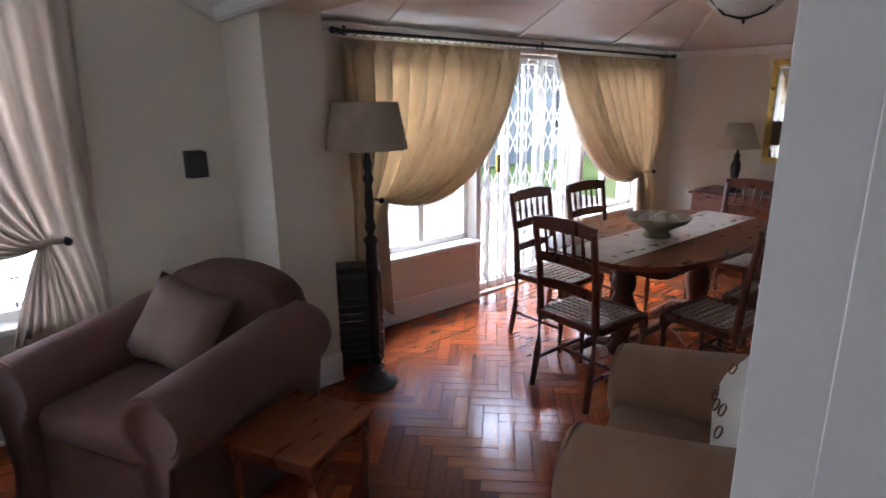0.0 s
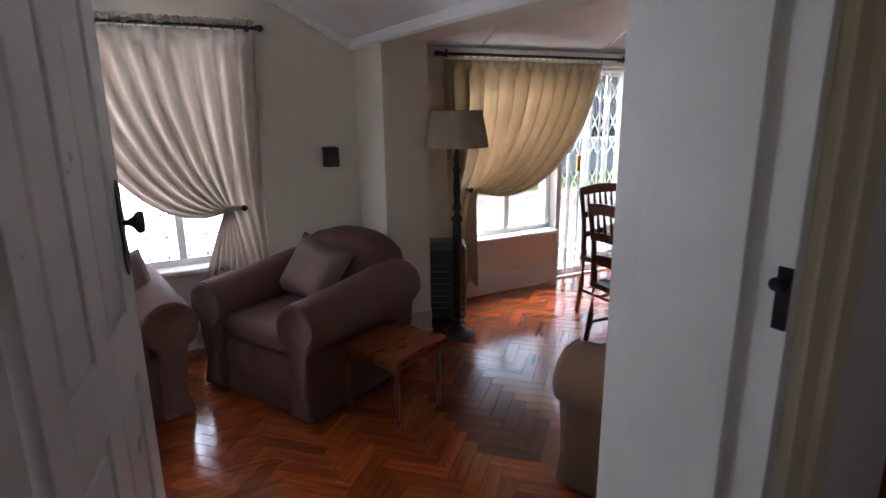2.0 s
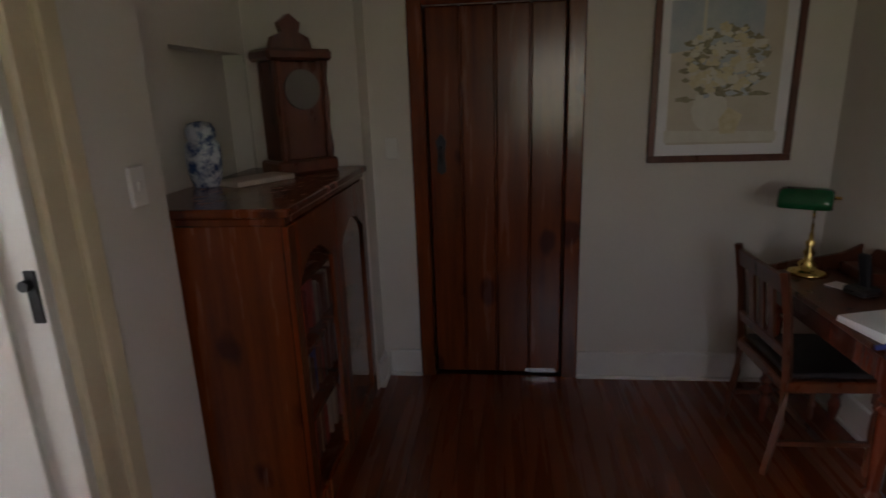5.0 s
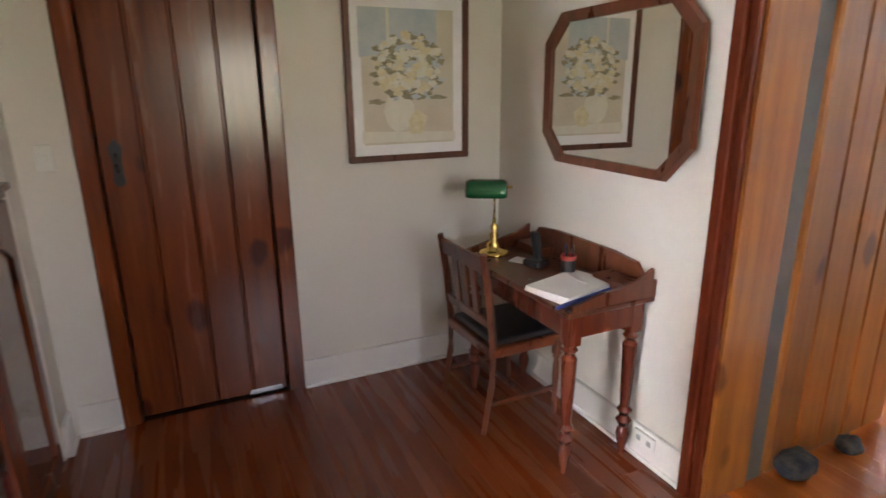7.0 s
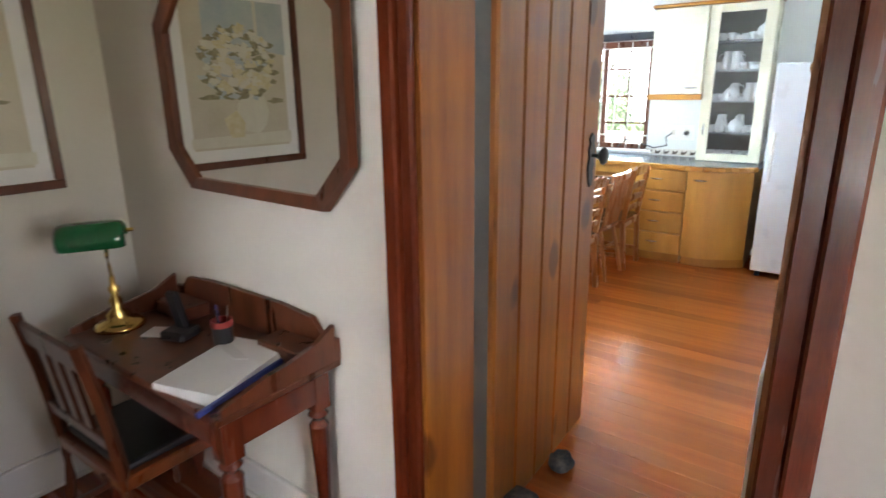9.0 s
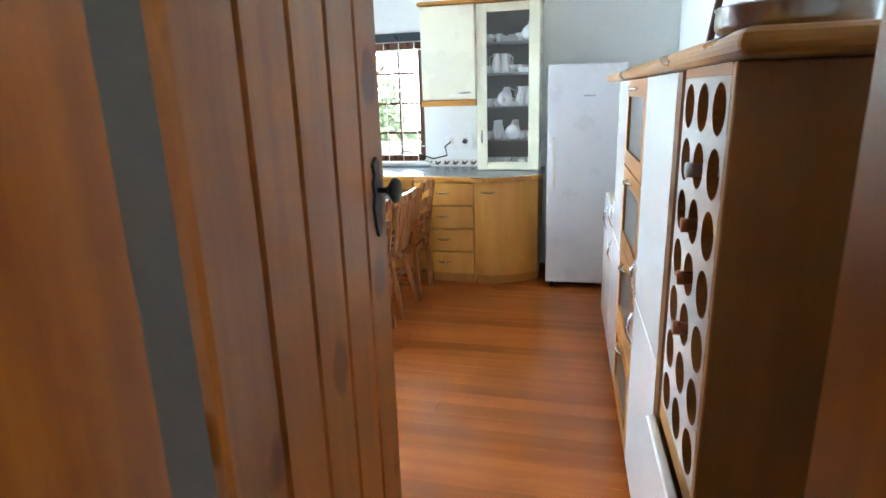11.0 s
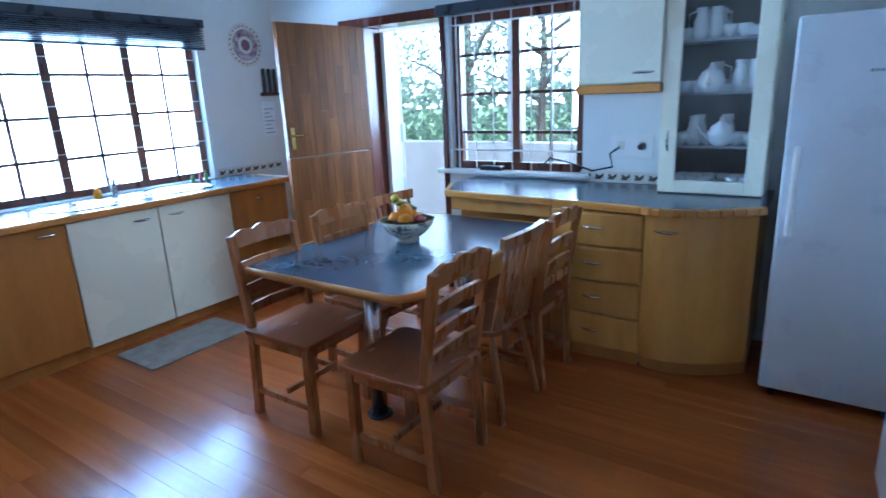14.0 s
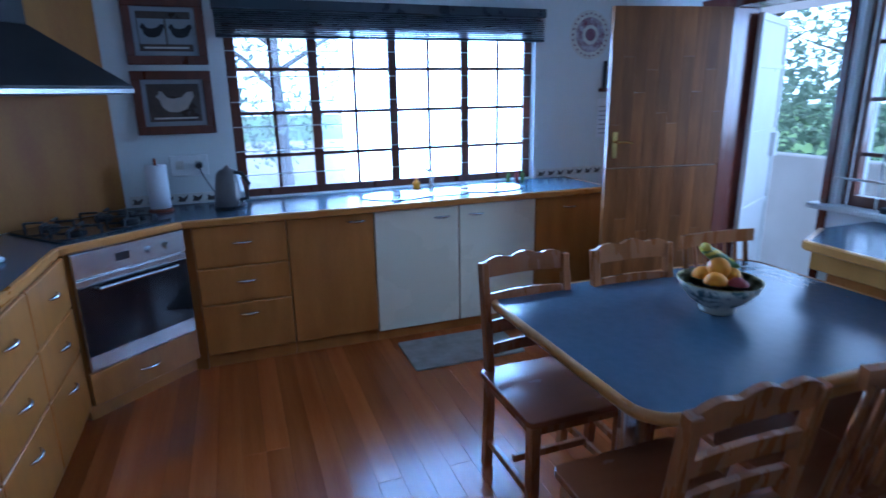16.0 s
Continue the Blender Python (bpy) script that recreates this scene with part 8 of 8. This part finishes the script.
# fruit bowl
fb = thing("fruit_bowl", "painted china bowl full of fruit on the table", "bowl", pose(2.43, -6.05, 0.749))
bm = B()
lathe(bm, [(0.06, 0), (0.065, 0.012), (0.055, 0.02), (0.10, 0.05), (0.135, 0.09), (0.148, 0.122)], 32)
part("outside", bm, M_BOWL, fb, "", True)
bm = B()
lathe(bm, [(0.148, 0.122), (0.144, 0.123), (0.13, 0.09), (0.09, 0.05), (0.02, 0.03)], 32)
part("inside", bm, M_BOWL_IN, fb, "", True)
for x, y, z, r, mt in ((0.05, 0.03, 0.12, 0.042, M_ORANGE), (-0.03, 0.05, 0.12, 0.042, M_ORANGE), (0.0, -0.05, 0.12, 0.042, M_ORANGE), (-0.075, -0.01, 0.11, 0.038, M_RED), (0.085, -0.03, 0.11, 0.038, M_GREENFRUIT), (0.01, 0.0, 0.16, 0.042, M_ORANGE), (0.055, -0.06, 0.145, 0.035, M_YELLOW)):
    bm = B()
    bmesh.ops.create_icosphere(bm, subdivisions=3, radius=r, matrix=pose(x, y, z))
    whole("fruit", bm, mt, "ripe round fruit in the bowl", "fruit", pose(2.43, -6.05, 0.749), "fruit in the bowl", smooth=True)
for k in range(4):
    bm = B()
    a = -0.5 + 0.3 * k
    tube(bm, [(0.06 * math.cos(a + q * 0.5) * (1 + 0.1 * k) - 0.02, 0.07 * math.sin(a + q * 0.5), 0.185 + 0.014 * k + 0.02 * math.sin(q * 1.0)) for q in (-2, -1.2, -0.4, 0.4, 1.2, 2)], [0.006, 0.017, 0.021, 0.021, 0.017, 0.006], 8)
    whole("banana", bm, M_YELLOW if k % 2 else M_GREENFRUIT, "banana lying on top of the fruit", "fruit", pose(2.43, -6.05, 0.749), "fruit in the bowl", smooth=True)

# ---- outside ----
bm = B()
box(bm, 0.4, 6.6, -8.80, -8.65, -0.16, 1.03, 0.01)
whole("verandah_wall", bm, M_PLASTER, "low plastered verandah wall behind the kitchen", "wall", kind="structure")
bm = B()
for x in (1.0, 3.05, 5.6):
    box(bm, x, x + 0.12, -8.79, -8.66, 1.031, 2.30)
whole("verandah_post", bm, M_TRIM, "white verandah posts on the low wall", "post", kind="structure")
bm = B()
slab(bm, [(0.2, -7.56, 2.62), (6.8, -7.56, 2.62), (6.8, -9.1, 2.2), (0.2, -9.1, 2.2)])
whole("verandah_roof", bm, M_CEIL, "pale verandah roof over the back door", "roof", kind="structure")


def tree(label, x, y, h, r, seed, leaves=900):
    rng = random.Random(seed)
    t = thing("tree", label, "tree", pose(x, y, -0.16), "garden trees")
    bm = B()
    tube(bm, [(0, 0, 0), (0.05, 0.03, h * 0.25), (-0.04, 0.05, h * 0.5), (0.02, 0, h * 0.75)], [0.14, 0.11, 0.08, 0.04], 10)
    for k in range(7):
        a = k * 2.4
        z = h * (0.3 + 0.07 * k)
        tube(bm, [(0, 0, z), (0.4 * r * math.cos(a), 0.4 * r * math.sin(a), z + 0.25 * r), (0.8 * r * math.cos(a), 0.8 * r * math.sin(a), z + 0.4 * r)], [0.05, 0.035, 0.012], 6)
    part("trunk", bm, M_BARK, t)
    vs, fs = [], []
    clumps = [(Vector((rng.gauss(0, 0.5) * r, rng.gauss(0, 0.5) * r, h * rng.uniform(0.2, 1.0))), rng.uniform(0.25, 0.5) * r) for _ in range(26)]
    for k in range(leaves):
        c, cr = rng.choice(clumps)
        d = Vector((rng.gauss(0, 1), rng.gauss(0, 1), rng.gauss(0, 0.8))).normalized() * cr * rng.uniform(0.5, 1.0)
        p = c + d
        u = Vector((rng.gauss(0, 1), rng.gauss(0, 1), rng.gauss(0, 1))).normalized()
        w = u.orthogonal().normalized()
        s = rng.uniform(0.035, 0.075)
        n = len(vs)
        vs += [p - u * s, p + w * s * 0.45, p + u * s, p - w * s * 0.45]
        fs.append((n, n + 1, n + 2, n + 3))
    me_ = bpy.data.meshes.new("crown")
    me_.from_pydata([tuple(v) for v in vs], [], fs)
    me_.materials.append(M_LEAF)
    o = new("crown", me_)
    o.parent = t


for i, (x, y, h, r) in enumerate(((9.5, -3.0, 4.2, 1.7), (10.5, -5.2, 4.8, 2.0), (9.2, -7.6, 4.0, 1.7), (12.5, -9.5, 5.2, 2.3), (8.4, -12.5, 4.4, 1.9), (5.6, -15.0, 4.6, 2.0), (3.2, -16.0, 4.8, 2.1), (13.5, -2.5, 5.2, 2.2), (6.8, -14.0, 5.4, 2.4))):
    tree("leafy green garden tree behind the house", x, y, h, r, 50 + i, 2600)
for i, (x, y, h, r) in enumerate(((-4.5, 13.5, 4.6, 1.9), (0.4, 15.0, 5.2, 2.1), (3.0, 16.0, 4.4, 1.8))):
    tree("leafy green garden tree beyond the lawn", x, y, h, r, 80 + i, 4200)
hv, hf = [], []
rng_h = random.Random(77)
for k in range(9000):
    p = Vector((rng_h.uniform(-6, 22), -18.0 + rng_h.gauss(0, 0.35), -0.16 + 2.0 * rng_h.random() ** 0.8 + 0.25 * math.sin(k * 0.7)))
    u = Vector((rng_h.gauss(0, 1), rng_h.gauss(0, 1), rng_h.gauss(0, 1))).normalized()
    w = u.orthogonal().normalized()
    q = rng_h.uniform(0.08, 0.16)
    n = len(hv)
    hv += [tuple(p - u * q), tuple(p + w * q * 0.5), tuple(p + u * q), tuple(p - w * q * 0.5)]
    hf.append((n, n + 1, n + 2, n + 3))
me_h = bpy.data.meshes.new("hedge")
me_h.from_pydata(hv, [], hf)
me_h.materials.append(M_LEAF)
tagged(new("hedge", me_h), "long leafy green hedge at the end of the yard", "hedge", kind="stuff")
# neighbouring house beyond the terrace
nh = thing("garden_house", "white outbuilding with dark tiled roof across the terrace", "house", pose(10.5, 11.0, -0.16))
bm = B()
box(bm, -4.5, 4.5, 0, 4, 0, 2.3)
part("wall", bm, noise_mat("grey_blue_wall", (0.22, 0.25, 0.28), (0.30, 0.33, 0.36), 0.85, 3, bump=0.3), nh)
bm = B()
slab(bm, [(-4.9, -0.5, 2.2), (4.9, -0.5, 2.2), (4.9, 2.2, 3.6), (-4.9, 2.2, 3.6)], 0.12)
part("roof", bm, M_ROOF, nh)
for k in range(14):
    bm = B()
    bar(bm, (-4.9, -0.5 + 0.19 * k, 2.35 + 0.0985 * k), (4.9, -0.5 + 0.19 * k, 2.35 + 0.0985 * k), 0.05, 0.03)
    part("tile_course", bm, M_ROOF, nh)
for x in (-3, 0, 3):
    bm = B()
    box(bm, x - 0.5, x + 0.5, -0.04, 0.0, 0.9, 1.9)
    wn_ = part("window", bm, M_OVENGLASS, nh)
    bm = B()
    box(bm, x - 0.56, x + 0.56, -0.06, -0.045, 0.84, 0.9)
    part("sill", bm, M_TRIM, wn_)

# ---- floor pieces ----
def planks(owner, name, material, x0, x1, y0, y1, w, seed):
    """Boards along x, each an object on a shared mesh."""
    rng = random.Random(seed)
    L = x1 - x0
    cache = {}
    y = y0
    while y < y1 - 0.01:
        ww = min(w, y1 - y)
        cut = x0 + L * rng.choice((0.28, 0.36, 0.5, 0.62, 0.7))
        for a, b in ((x0, cut), (cut, x1)):
            key = (round(b - a, 3), round(ww, 3))
            if key not in cache:
                bm = B()
                box(bm, 0.0003, b - a - 0.0003, 0.0002, ww - 0.0002, -0.02, 0.0, 0.0005)
                cache[key] = mesh_of(name, bm, material)
            ob = new(name, cache[key])
            ob.parent = owner
            ob.location = (a, y, 0)
        y += w


planks(floor_h, "floor_board", M_PLANK_H, -1.9, HX, -2.58, 0.24, 0.105, 3)
planks(floor_k, "floor_board", M_PLANK_K, -0.22, KX, KY, -2.58, 0.105, 5)
bm = B()
box(bm, 1.26, 2.45, 0.24, 0.46, -0.02, 0.0)
part("floor_board", bm, M_PLANK_H, floor_h)

# herringbone parquet, laid at 45 degrees to the walls
PL, PW = 0.30, 0.075
bm = B()
box(bm, 0.0007, PL - 0.0007, 0.0007, PW - 0.0005, -0.02, 0.0, 0.0008)
me_block = mesh_of("parquet_block", bm, M_PARQ)
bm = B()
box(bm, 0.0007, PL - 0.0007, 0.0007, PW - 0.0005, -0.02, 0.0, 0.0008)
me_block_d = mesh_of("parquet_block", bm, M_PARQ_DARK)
rest = []
count = 0
c45 = math.sqrt(0.5)
for i in range(-110, 111):
    for j in range(-12, 13):
        for kind in (0, 1):
            # stepped rows of flat blocks, and upright ones between them
            if kind == 0:
                uu, vv, turn = i * PW + 2 * PL * j, i * PW, 0
            else:
                uu, vv, turn = i * PW + PL + 2 * PL * j + PW, (i + 1) * PW - PL, 90
            X, Y = c45 * (uu - vv) + 2.0, c45 * (uu + vv) + 2.0
            cx, cy = X - c45 * 0.1 * (turn > 0), Y + c45 * 0.12
            if not (-2.9 < X < 5.9 and 0.0 < Y < WY + 0.1) or (cy < 0.62 and not -0.62 < cx < 0.85):
                continue
            # Blocks inside this rectangle take the darker block colour.
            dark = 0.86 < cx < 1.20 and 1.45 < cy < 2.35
            near = 0.0 < cx < 2.3 and 0.7 < cy < 2.9
            if near and count < 300:
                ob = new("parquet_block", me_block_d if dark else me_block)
                ob.parent = floor_l
                ob.matrix_world = pose(X, Y, 0, 0, 0, 45 + turn)
                count += 1
            else:
                rest.append((X, Y, 45 + turn))
verts, faces = [], []
for X, Y, a in rest:
    ca, sa = math.cos(radians(a)), math.sin(radians(a))
    n = len(verts)
    for z, ins in ((-0.02, 0.0006), (-0.0012, 0.0006), (0.0, 0.0018)):
        for x, y in ((ins, ins), (PL - ins, ins), (PL - ins, PW - ins), (ins, PW - ins)):
            verts.append((X + ca * x - sa * y, Y + sa * x + ca * y, z))
    faces += [(n + 8, n + 9, n + 10, n + 11)]
    for s in (0, 4):
        faces += [(n + s + k, n + s + (k + 1) % 4, n + s + 4 + (k + 1) % 4, n + s + 4 + k) for k in range(4)]
me = bpy.data.meshes.new("parquet_rest")
me.from_pydata(verts, [], faces)
me.materials.append(M_PARQ)
ob = new("parquet_rest", me)
ob.parent = floor_l
ob["kind"] = "stuff"
